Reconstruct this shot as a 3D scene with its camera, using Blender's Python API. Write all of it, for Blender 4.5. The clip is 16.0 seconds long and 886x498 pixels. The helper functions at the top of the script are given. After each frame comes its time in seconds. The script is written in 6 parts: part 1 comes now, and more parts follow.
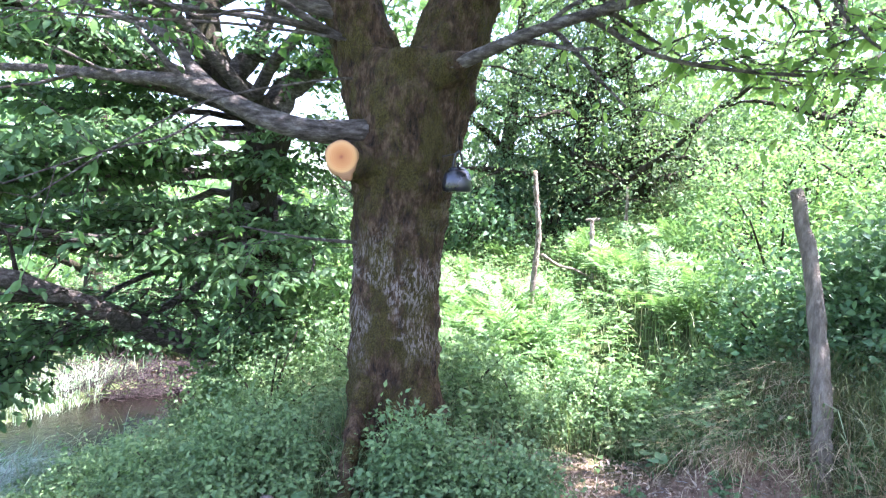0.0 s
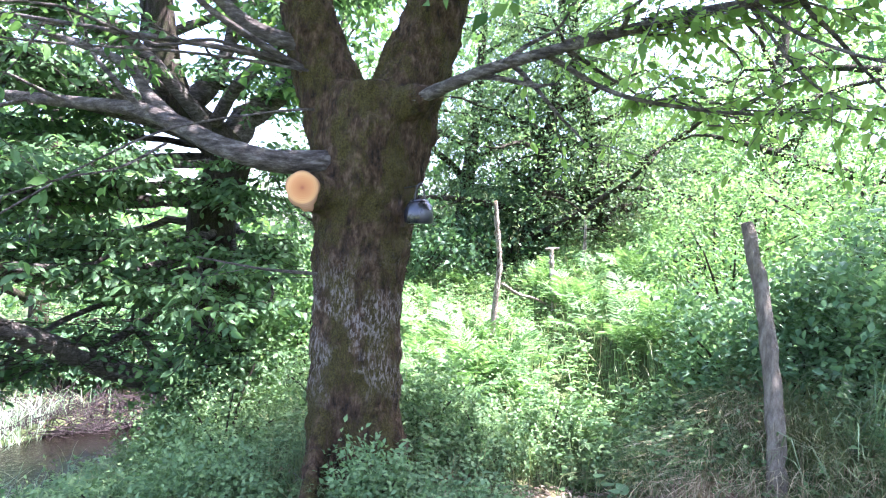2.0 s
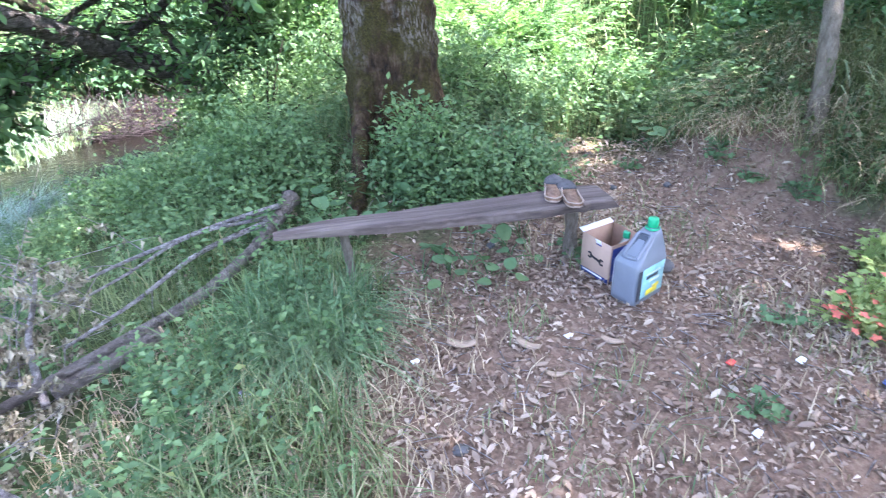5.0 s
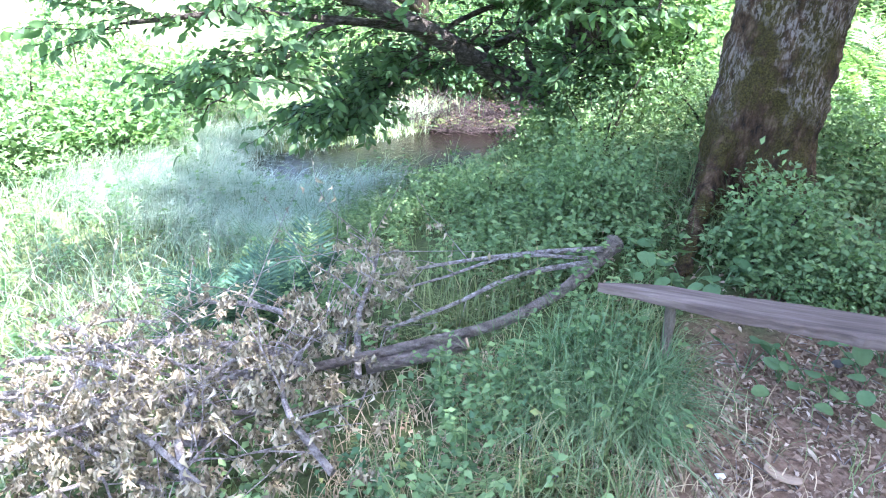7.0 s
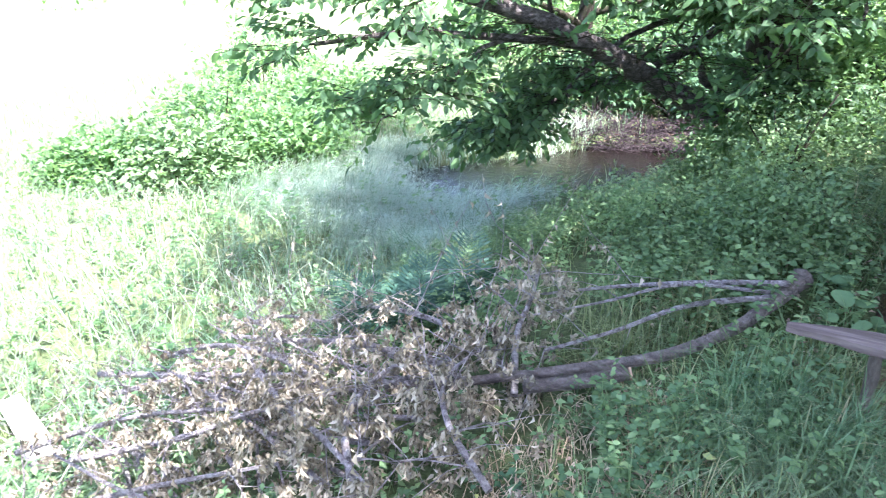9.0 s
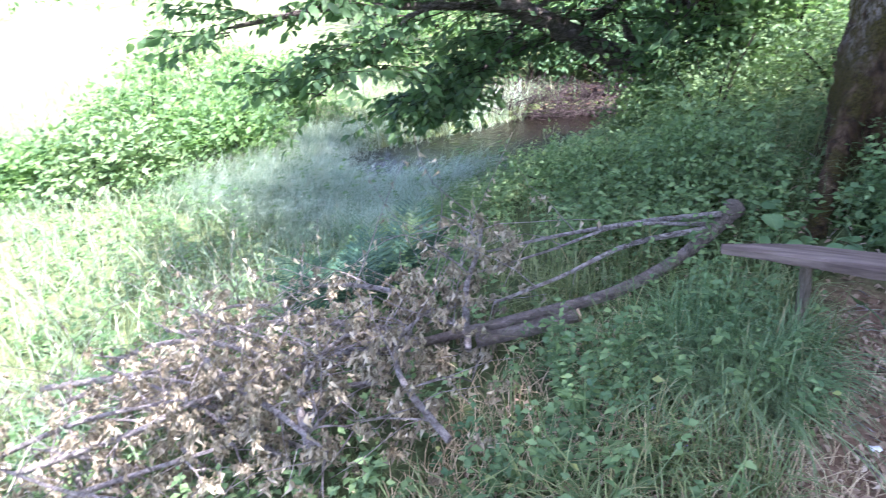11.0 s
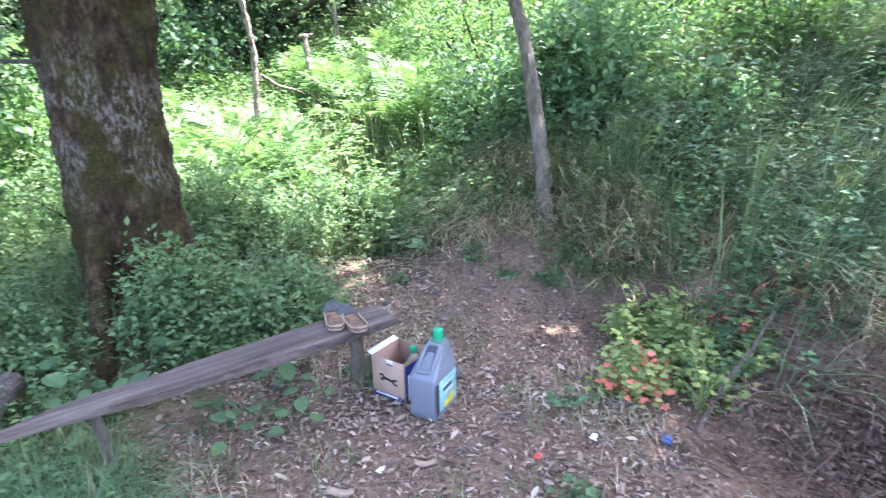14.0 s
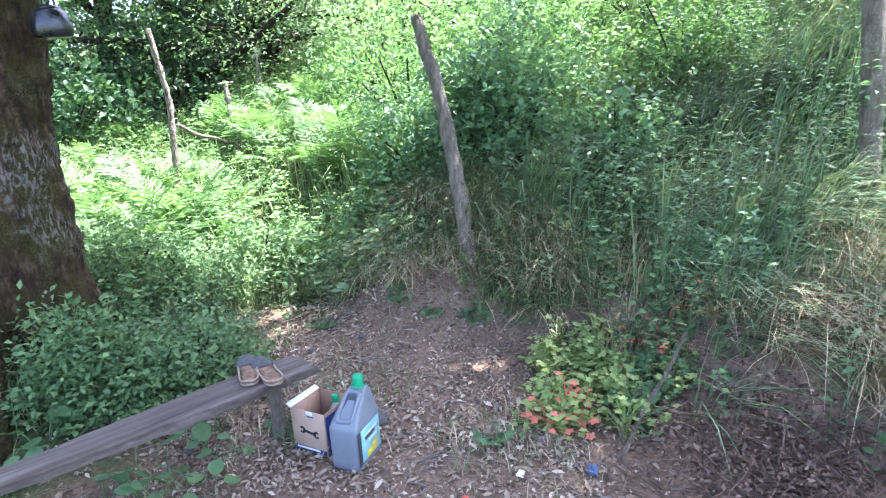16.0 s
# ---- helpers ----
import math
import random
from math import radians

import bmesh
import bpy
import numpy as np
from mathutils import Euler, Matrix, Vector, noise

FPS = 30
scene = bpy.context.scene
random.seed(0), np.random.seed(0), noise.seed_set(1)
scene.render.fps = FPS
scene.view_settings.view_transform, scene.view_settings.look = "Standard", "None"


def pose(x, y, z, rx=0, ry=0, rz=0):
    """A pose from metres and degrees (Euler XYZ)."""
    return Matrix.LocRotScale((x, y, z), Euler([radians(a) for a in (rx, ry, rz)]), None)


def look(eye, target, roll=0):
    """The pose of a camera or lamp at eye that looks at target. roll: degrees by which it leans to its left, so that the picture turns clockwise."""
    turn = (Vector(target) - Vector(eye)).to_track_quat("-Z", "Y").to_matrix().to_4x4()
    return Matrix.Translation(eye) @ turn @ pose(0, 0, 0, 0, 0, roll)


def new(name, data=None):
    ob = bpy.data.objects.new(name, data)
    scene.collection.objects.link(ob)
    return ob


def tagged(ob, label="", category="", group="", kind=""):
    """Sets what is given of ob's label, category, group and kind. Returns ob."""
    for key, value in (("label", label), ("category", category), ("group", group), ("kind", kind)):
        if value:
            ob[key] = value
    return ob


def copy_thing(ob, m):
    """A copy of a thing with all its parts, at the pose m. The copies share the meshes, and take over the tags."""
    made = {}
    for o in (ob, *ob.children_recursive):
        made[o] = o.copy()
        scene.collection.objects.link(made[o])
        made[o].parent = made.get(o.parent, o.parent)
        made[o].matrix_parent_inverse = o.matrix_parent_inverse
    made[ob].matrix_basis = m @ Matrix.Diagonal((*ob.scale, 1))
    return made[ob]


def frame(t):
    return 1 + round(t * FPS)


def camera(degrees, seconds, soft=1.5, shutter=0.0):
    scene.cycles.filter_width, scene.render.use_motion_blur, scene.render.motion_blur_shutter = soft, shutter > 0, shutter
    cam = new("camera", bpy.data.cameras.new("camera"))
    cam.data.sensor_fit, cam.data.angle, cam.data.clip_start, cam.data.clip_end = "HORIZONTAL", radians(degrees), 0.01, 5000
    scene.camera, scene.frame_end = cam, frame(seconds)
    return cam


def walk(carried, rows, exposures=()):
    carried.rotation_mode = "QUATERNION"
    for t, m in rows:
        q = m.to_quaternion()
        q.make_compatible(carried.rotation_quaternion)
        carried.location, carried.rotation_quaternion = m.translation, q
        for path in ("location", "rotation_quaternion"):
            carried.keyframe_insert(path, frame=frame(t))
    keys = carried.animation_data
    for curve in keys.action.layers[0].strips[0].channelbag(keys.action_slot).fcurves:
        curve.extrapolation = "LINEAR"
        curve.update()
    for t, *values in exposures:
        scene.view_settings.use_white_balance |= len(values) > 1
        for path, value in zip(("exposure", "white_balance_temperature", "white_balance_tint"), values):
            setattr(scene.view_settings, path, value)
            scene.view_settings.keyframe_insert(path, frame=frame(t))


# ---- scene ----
cam = camera(70.8, 16.0, soft=1.05, shutter=0.25)
PATH = [
    (0.0, (0.205, 0.059, 1.533), (0.395, 3.047, 1.336), 2.6),
    (0.5, (0.197, 0.042, 1.561), (0.423, 3.034, 1.554), 2.9),
    (1.0, (0.197, 0.032, 1.567), (0.448, 3.021, 1.628), 3.5),
    (1.5, (0.199, 0.059, 1.554), (0.529, 3.041, 1.540), 3.3),
    (2.0, (0.199, 0.066, 1.555), (0.571, 3.043, 1.497), 2.8),
    (2.5, (0.199, 0.055, 1.529), (0.488, 3.034, 1.319), 2.3),
    (3.0, (0.165, 0.022, 1.448), (0.028, 2.980, 0.962), 1.2),
    (3.5, (0.179, 0.027, 1.370), (-0.055, 2.873, 0.450), -2.2),
    (3.7, (0.208, 0.038, 1.363), (0.204, 2.828, 0.260), -1.4),
    (4.7, (0.120, 0.035, 1.350), (0.480, 2.650, -0.110), -1.0),
    (5.8, (0.006, 0.033, 1.347), (-0.539, 2.696, 0.078), -0.7),
    (6.0, (-0.029, 0.034, 1.366), (-0.751, 2.657, 0.102), 1.1),
    (6.5, (-0.098, 0.079, 1.396), (-1.003, 2.628, 0.098), 0.3),
    (7.0, (-0.129, 0.154, 1.399), (-1.124, 2.641, 0.047), 2.3),
    (7.5, (-0.158, 0.177, 1.408), (-1.285, 2.642, 0.121), 1.9),
    (8.0, (-0.179, 0.177, 1.402), (-1.502, 2.556, 0.141), 2.3),
    (8.5, (-0.204, 0.142, 1.406), (-1.626, 2.450, 0.122), 1.9),
    (8.7, (-0.208, 0.133, 1.408), (-1.697, 2.397, 0.120), 0.8),
    (9.8, (-0.180, 0.130, 1.355), (-1.980, 2.120, 0.030), -2.0),
    (10.8, (-0.148, 0.133, 1.306), (-1.719, 2.304, -0.042), -4.3),
    (11.0, (-0.157, 0.133, 1.304), (-1.565, 2.404, -0.060), -4.5),
    (11.5, (-0.191, 0.099, 1.345), (-1.157, 2.715, 0.238), -0.2),
    (12.0, (-0.164, 0.107, 1.362), (-0.833, 2.875, 0.419), -2.7),
    (12.5, (-0.117, 0.142, 1.361), (-0.275, 2.987, 0.424), -1.8),
    (13.0, (-0.036, 0.162, 1.373), (0.547, 2.960, 0.462), -3.4),
    (13.5, (0.011, 0.170, 1.367), (1.066, 2.832, 0.473), -3.2),
    (14.0, (0.040, 0.160, 1.351), (1.451, 2.635, 0.411), -1.6),
    (14.5, (0.084, 0.148, 1.347), (1.873, 2.358, 0.390), -0.9),
    (15.0, (0.102, 0.149, 1.343), (1.970, 2.312, 0.430), -2.1),
    (15.5, (0.130, 0.159, 1.330), (1.725, 2.559, 0.496), -3.0),
    (16.0, (0.150, 0.122, 1.348), (1.821, 2.490, 0.571), -3.6),
]
walk(cam, [(t, look(e, g, r)) for t, e, g, r in PATH],
     exposures=[(0.0, 3.42, 5800, 29), (2.5, 3.40, 5750, 28), (3.5, 3.54, 5800, 27), (6.0, 3.57, 5750, 23), (7.5, 3.55, 5700, 23), (8.5, 3.26, 5700, 24), (10.8, 2.90, 5800, 30), (11.0, 2.90, 5800, 30), (11.5, 3.45, 5800, 28), (12.0, 3.70, 5850, 29), (13.0, 3.62, 5900, 28), (14.5, 3.31, 5800, 24), (16.0, 3.28, 5750, 21)])

# ---- light: high summer sun to the right, bright hazy sky ----
SUN_EL, SUN_AZ = 66, 100          # degrees; azimuth clockwise from +y
world = bpy.data.worlds.new("sky")
scene.world = world
world.use_nodes = True
wn = world.node_tree.nodes
sky = wn.new("ShaderNodeTexSky")
sky.sky_type, sky.sun_disc = "NISHITA", False
sky.sun_elevation, sky.sun_rotation = radians(SUN_EL), radians(SUN_AZ)
sky.air_density, sky.dust_density = 1.0, 3.0
world.node_tree.links.new(sky.outputs[0], wn["Background"].inputs[0])
wn["Background"].inputs[1].default_value = 0.15
sun_data = bpy.data.lights.new("sun", "SUN")
sun_data.energy, sun_data.angle, sun_data.color = 5.0, radians(0.6), (1.0, 0.96, 0.88)
sun = new("sun", sun_data)
_a, _e = radians(SUN_AZ), radians(SUN_EL)
sun.matrix_world = look((math.sin(_a) * math.cos(_e) * 60, math.cos(_a) * math.cos(_e) * 60, math.sin(_e) * 60), (0, 0, 0))

# ---- materials ----
def mat(name, rough=0.7, metal=0.0, spec=0.4):
    m = bpy.data.materials.new(name)
    m.use_nodes = True
    nt = m.node_tree
    b = nt.nodes["Principled BSDF"]
    b.inputs["Roughness"].default_value, b.inputs["Metallic"].default_value = rough, metal
    b.inputs["Specular IOR Level"].default_value = spec
    return m, nt, b


def ramp(nt, fac, stops):
    r = nt.nodes.new("ShaderNodeValToRGB")
    while len(r.color_ramp.elements) < len(stops):
        r.color_ramp.elements.new(0.5)
    for el, (p, c) in zip(r.color_ramp.elements, stops):
        el.position, el.color = p, (*c, 1)
    nt.links.new(fac, r.inputs[0])
    return r.outputs[0]


def noise_tex(nt, scale, detail=4, stretch=None, coord="Object", rough=0.55):
    tc = nt.nodes.new("ShaderNodeTexCoord")
    src = tc.outputs[coord]
    if stretch:
        mp = nt.nodes.new("ShaderNodeMapping")
        mp.inputs["Scale"].default_value = stretch
        nt.links.new(src, mp.inputs[0])
        src = mp.outputs[0]
    n = nt.nodes.new("ShaderNodeTexNoise")
    n.inputs["Scale"].default_value, n.inputs["Detail"].default_value = scale, detail
    n.inputs["Roughness"].default_value = rough
    nt.links.new(src, n.inputs["Vector"])
    return n.outputs["Fac"]


def mix(nt, fac, a, b, mode="MIX"):
    n = nt.nodes.new("ShaderNodeMix")
    n.data_type, n.blend_type = "RGBA", mode
    for v, k in ((fac, 0), (a, 6), (b, 7)):
        if isinstance(v, (int, float)):
            n.inputs[k].default_value = v
        elif isinstance(v, tuple):
            n.inputs[k].default_value = (*v, 1)
        else:
            nt.links.new(v, n.inputs[k])
    return n.outputs[2]


def bump(nt, b, height, strength, distance=0.01, prev=None):
    n = nt.nodes.new("ShaderNodeBump")
    n.inputs["Strength"].default_value, n.inputs["Distance"].default_value = strength, distance
    nt.links.new(height, n.inputs["Height"])
    if prev:
        nt.links.new(prev, n.inputs["Normal"])
    if b:
        nt.links.new(n.outputs[0], b.inputs["Normal"])
    return n.outputs[0]


def leaf_mat(name, stops, through_light=0.35, rough=0.55):
    """Leaves and blades: each piece has its own tone, light shines through."""
    m, nt, b = mat(name, rough, 0, 0.35)
    stops = [(p, tuple(1.15 * (v * 0.92 + 0.08 * (0.3 * c[0] + 0.6 * c[1] + 0.1 * c[2])) for v in c)) for p, c in stops]
    stops = [(p, (c[0] * 0.97, c[1], c[2] * 1.08) if c[1] > c[0] * 1.15 else c) for p, c in stops]
    g = nt.nodes.new("ShaderNodeNewGeometry")
    c = ramp(nt, g.outputs["Random Per Island"], stops)
    n = noise_tex(nt, 1.1, 2)
    c = mix(nt, ramp(nt, n, [(0.35, (0, 0, 0)), (0.65, (0.5, 0.5, 0.5))]), c, mix(nt, 0.5, c, stops[-1][1]))
    n2 = noise_tex(nt, 60, 2)
    c = mix(nt, 0.25, c, n2, "SOFT_LIGHT")
    nt.links.new(c, b.inputs["Base Color"])
    t = nt.nodes.new("ShaderNodeBsdfTranslucent")
    nt.links.new(mix(nt, 0.55, c, (0.97, 0.97, 0.40), "MULTIPLY"), t.inputs[0])
    s = nt.nodes.new("ShaderNodeMixShader")
    s.inputs[0].default_value = through_light
    nt.links.new(b.outputs[0], s.inputs[1])
    nt.links.new(t.outputs[0], s.inputs[2])
    nt.links.new(s.outputs[0], nt.nodes["Material Output"].inputs[0])
    return m


def bark_mat(name, dark, mid, light, moss=None, scale=1.0, lichen=0.0, grain=(1, 1, 0.28)):
    m, nt, b = mat(name, 0.9, 0, 0.2)
    ridges = noise_tex(nt, 26 * scale, 9, grain, rough=0.72)
    patches = noise_tex(nt, 3.0 * scale, 4, (1, 1, 0.6))
    c = ramp(nt, ridges, [(0.38, dark), (0.52, mid), (0.66, light)])
    if moss:
        fac = ramp(nt, noise_tex(nt, 7 * scale, 8, (1, 1, 0.6), rough=0.7), [(0.45, (0, 0, 0)), (0.56, (0.85, 0.85, 0.85))])
        mn = noise_tex(nt, 150, 4, rough=0.7)
        c = mix(nt, fac, c, ramp(nt, mn, [(0.42, tuple(v * 0.25 for v in moss)), (0.58, moss)]))
    if lichen:
        tc = nt.nodes.new("ShaderNodeTexCoord")
        band = nt.nodes.new("ShaderNodeSeparateXYZ")
        nt.links.new(tc.outputs["Object"], band.inputs[0])
        half_z = nt.nodes.new("ShaderNodeMath")
        half_z.operation = "MULTIPLY"
        half_z.inputs[1].default_value = 0.5
        nt.links.new(band.outputs[2], half_z.inputs[0])
        h = ramp(nt, half_z.outputs[0], [(0.28, (0, 0, 0)), (0.42, (1, 1, 1)), (0.60, (1, 1, 1)), (0.74, (0, 0, 0))])
        streak = ramp(nt, noise_tex(nt, 74, 8, (1, 1, 0.28), rough=0.75), [(0.49, (0, 0, 0)), (0.57, (1, 1, 1))])
        big = ramp(nt, noise_tex(nt, 5.0, 5), [(0.45, (0, 0, 0)), (0.54, (lichen, lichen, lichen))])
        fac = mix(nt, 1.0, mix(nt, 1.0, streak, big, "MULTIPLY"), h, "MULTIPLY")
        c = mix(nt, fac, c, (0.37, 0.32, 0.29))
    nt.links.new(c, b.inputs["Base Color"])
    n1 = bump(nt, None, ridges, 1.0, 0.05)
    fine = noise_tex(nt, 120, 7, rough=0.7)
    bump(nt, b, fine, 0.9, 0.015, n1)
    return m


def plain_mat(name, col, rough=0.6, metal=0.0, var=0.25, scale=12, bumpy=0.1, stretch=None, spec=0.4):
    m, nt, b = mat(name, rough, metal, spec)
    n = noise_tex(nt, scale, 6, stretch)
    lo, hi = tuple(v * (1 - var) for v in col), tuple(min(1, v * (1 + var)) for v in col)
    c = ramp(nt, n, [(0.3, lo), (0.7, hi)])
    f = noise_tex(nt, scale * 9, 4, stretch)
    c = mix(nt, var * 0.8, c, f, "SOFT_LIGHT")
    nt.links.new(c, b.inputs["Base Color"])
    if bumpy:
        bump(nt, b, f, bumpy, 0.004)
    return m


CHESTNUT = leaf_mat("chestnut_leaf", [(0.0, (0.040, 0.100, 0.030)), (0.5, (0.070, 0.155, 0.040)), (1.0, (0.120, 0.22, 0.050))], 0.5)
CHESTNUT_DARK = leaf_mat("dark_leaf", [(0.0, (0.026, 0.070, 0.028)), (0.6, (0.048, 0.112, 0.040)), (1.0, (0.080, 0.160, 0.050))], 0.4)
SHRUB = leaf_mat("shrub_leaf", [(0.0, (0.050, 0.106, 0.036)), (0.5, (0.100, 0.180, 0.060)), (1.0, (0.180, 0.272, 0.092))], 0.4)
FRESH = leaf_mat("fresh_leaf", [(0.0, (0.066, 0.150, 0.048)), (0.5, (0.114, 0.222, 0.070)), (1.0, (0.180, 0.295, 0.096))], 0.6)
# chestnut leaf brightened and yellowed to look sunlit from behind
LIT_CHESTNUT = leaf_mat("lit_chestnut_leaf", [(0.0, (0.110, 0.215, 0.045)), (0.5, (0.175, 0.300, 0.060)), (1.0, (0.250, 0.375, 0.080))], 0.72)
STREAM_LEAF = leaf_mat("stream_tree_leaf", [(0.0, (0.040, 0.094, 0.033)), (0.6, (0.070, 0.148, 0.050)), (1.0, (0.118, 0.214, 0.070))], 0.55)
WOOD_LEAF = leaf_mat("woodland_leaf", [(0.0, (0.052, 0.100, 0.040)), (0.6, (0.080, 0.142, 0.055)), (1.0, (0.118, 0.185, 0.070))], 0.5)
GLOSSY = leaf_mat("glossy_leaf", [(0.0, (0.056, 0.128, 0.050)), (0.6, (0.100, 0.200, 0.076)), (1.0, (0.165, 0.275, 0.108))], 0.45, 0.36)
FERN = leaf_mat("fern_leaf", [(0.0, (0.062, 0.150, 0.036)), (0.5, (0.098, 0.205, 0.050)), (1.0, (0.155, 0.265, 0.070))], 0.4)
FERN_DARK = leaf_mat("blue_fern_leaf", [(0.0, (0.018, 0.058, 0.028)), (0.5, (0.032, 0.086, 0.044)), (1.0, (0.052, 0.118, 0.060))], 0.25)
GRASS = leaf_mat("grass_blade", [(0.0, (0.060, 0.120, 0.035)), (0.5, (0.110, 0.180, 0.055)), (0.85, (0.180, 0.240, 0.080)), (1.0, (0.300, 0.270, 0.130))], 0.3)
BANK_GRASS = leaf_mat("bank_grass_blade", [(0.0, (0.052, 0.118, 0.042)), (0.55, (0.105, 0.200, 0.074)), (0.93, (0.170, 0.265, 0.115)), (1.0, (0.330, 0.300, 0.170))], 0.3)
MEADOW = leaf_mat("meadow_blade", [(0.0, (0.066, 0.138, 0.056)), (0.5, (0.100, 0.180, 0.082)), (0.85, (0.150, 0.218, 0.115)), (1.0, (0.28, 0.27, 0.17))], 0.3)
# pale grass, its colour whitened further to carry the bright skylight
PALE_GRASS = leaf_mat("pale_skylit_blade", [(0.0, (0.200, 0.300, 0.180)), (0.5, (0.310, 0.410, 0.290)), (1.0, (0.460, 0.510, 0.400))], 0.4)
DRY_GRASS = leaf_mat("dry_blade", [(0.0, (0.20, 0.145, 0.080)), (0.5, (0.33, 0.25, 0.145)), (1.0, (0.47, 0.38, 0.24))], 0.2)
SEED_GRASS = leaf_mat("seed_head", [(0.0, (0.10, 0.15, 0.08)), (0.6, (0.17, 0.21, 0.12)), (1.0, (0.28, 0.28, 0.18))], 0.25)
DRY_LEAF = leaf_mat("withered_leaf", [(0.0, (0.065, 0.050, 0.030)), (0.4, (0.175, 0.146, 0.088)), (0.8, (0.275, 0.240, 0.155)), (1.0, (0.39, 0.355, 0.25))], 0.12, 0.7)
LITTER = leaf_mat("litter_leaf", [(0.0, (0.110, 0.070, 0.044)), (0.4, (0.195, 0.130, 0.085)), (0.78, (0.270, 0.195, 0.135)), (1.0, (0.45, 0.365, 0.27))], 0.08, 0.9)
AUTUMN = leaf_mat("turning_leaf", [(0.0, (0.085, 0.210, 0.065)), (0.50, (0.170, 0.310, 0.085)), (0.78, (0.34, 0.41, 0.110)), (0.95, (0.52, 0.44, 0.14)), (1.0, (0.60, 0.20, 0.09))], 0.45, 0.75)
RED = leaf_mat("red_leaf", [(0.0, (0.50, 0.07, 0.06)), (0.6, (0.62, 0.13, 0.09)), (1.0, (0.62, 0.32, 0.15))], 0.3)
BROAD = leaf_mat("broad_leaf", [(0.0, (0.035, 0.095, 0.038)), (0.5, (0.055, 0.130, 0.048)), (0.94, (0.085, 0.165, 0.060)), (1.0, (0.26, 0.30, 0.08))], 0.3)
BARK = bark_mat("mossy_bark", (0.014, 0.009, 0.006), (0.070, 0.041, 0.023), (0.175, 0.122, 0.080), moss=(0.105, 0.088, 0.022), lichen=0.7, grain=(1, 1, 0.42))
LIMB_BARK = bark_mat("grey_bark", (0.045, 0.037, 0.032), (0.120, 0.102, 0.088), (0.270, 0.245, 0.220), scale=1.4, grain=(0.3, 0.55, 1))
DARK_BARK = bark_mat("dark_bark", (0.015, 0.011, 0.008), (0.045, 0.033, 0.024), (0.095, 0.075, 0.058), moss=(0.05, 0.055, 0.02), scale=1.3)
POST_WOOD = bark_mat("post_bark", (0.145, 0.118, 0.090), (0.250, 0.208, 0.160), (0.350, 0.300, 0.240), scale=1.2)
PALE_POST = bark_mat("peeled_pole_wood", (0.110, 0.080, 0.055), (0.330, 0.280, 0.230), (0.540, 0.480, 0.420), scale=1.8)
TWIG = bark_mat("dead_twig_bark", (0.130, 0.112, 0.100), (0.300, 0.272, 0.252), (0.470, 0.440, 0.415), scale=2.5, grain=(0.5, 0.5, 1))
BRUSH = bark_mat("dead_brush_bark", (0.025, 0.018, 0.018), (0.065, 0.048, 0.050), (0.130, 0.105, 0.105), scale=2.5)
DEAD_WEED = leaf_mat("dead_weed", [(0.0, (0.045, 0.026, 0.018)), (0.5, (0.095, 0.058, 0.040)), (1.0, (0.18, 0.115, 0.080))], 0.08, 0.8)
LOG_BARK = bark_mat("fallen_limb_bark", (0.110, 0.092, 0.078), (0.190, 0.162, 0.138), (0.290, 0.255, 0.220), scale=1.6, grain=(0.5, 0.5, 1))

# ---- mesh helpers ----
class Acc:
    """Gathers vertices and faces, then becomes one mesh."""
    def __init__(self):
        self.v, self.f, self.n = [], [], 0

    def add(self, verts, faces):
        verts = np.asarray(verts, float).reshape(-1, 3)
        for k in (3, 4):
            fk = [f for f in faces if len(f) == k] if not isinstance(faces, np.ndarray) else (faces if faces.shape[1] == k else [])
            if len(fk):
                self.f.append(np.asarray(fk, int) + self.n)
        self.v.append(verts)
        self.n += len(verts)

    def mesh(self, name, material, smooth=True):
        me = bpy.data.meshes.new(name)
        v = np.concatenate(self.v) if self.v else np.zeros((0, 3))
        me.vertices.add(len(v))
        me.vertices.foreach_set("co", v.ravel())
        loops = np.concatenate([f.ravel() for f in self.f])
        totals = np.concatenate([np.full(len(f), f.shape[1]) for f in self.f])
        me.loops.add(len(loops))
        me.loops.foreach_set("vertex_index", loops)
        me.polygons.add(len(totals))
        me.polygons.foreach_set("loop_start", np.concatenate([[0], np.cumsum(totals)[:-1]]))
        me.polygons.foreach_set("loop_total", totals)
        me.polygons.foreach_set("use_smooth", np.full(len(totals), smooth))
        me.update(calc_edges=True)
        me.validate()
        me.materials.append(material)
        return me


def thing(name, at=(0, 0, 0), label="", category="", group="", kind="", rz=0):
    ob = new(name)
    ob.empty_display_size = 0.05
    ob.matrix_basis = pose(*at, 0, 0, rz)
    return tagged(ob, label, category, group, kind)


def part(name, geo, material, parent, label="", smooth=True, kind=""):
    """Links a bmesh or gathered mesh as one object under a thing or a part; geometry is in the parent's space."""
    if isinstance(geo, Acc):
        me = geo.mesh(name, material, smooth)
    elif isinstance(geo, bmesh.types.BMesh):
        me = bpy.data.meshes.new(name)
        for f in geo.faces:
            f.smooth = smooth
        geo.to_mesh(me)
        geo.free()
        me.materials.append(material)
    else:
        me = geo
    ob = new(name, me)
    ob.parent = parent
    return tagged(ob, label, kind=kind)


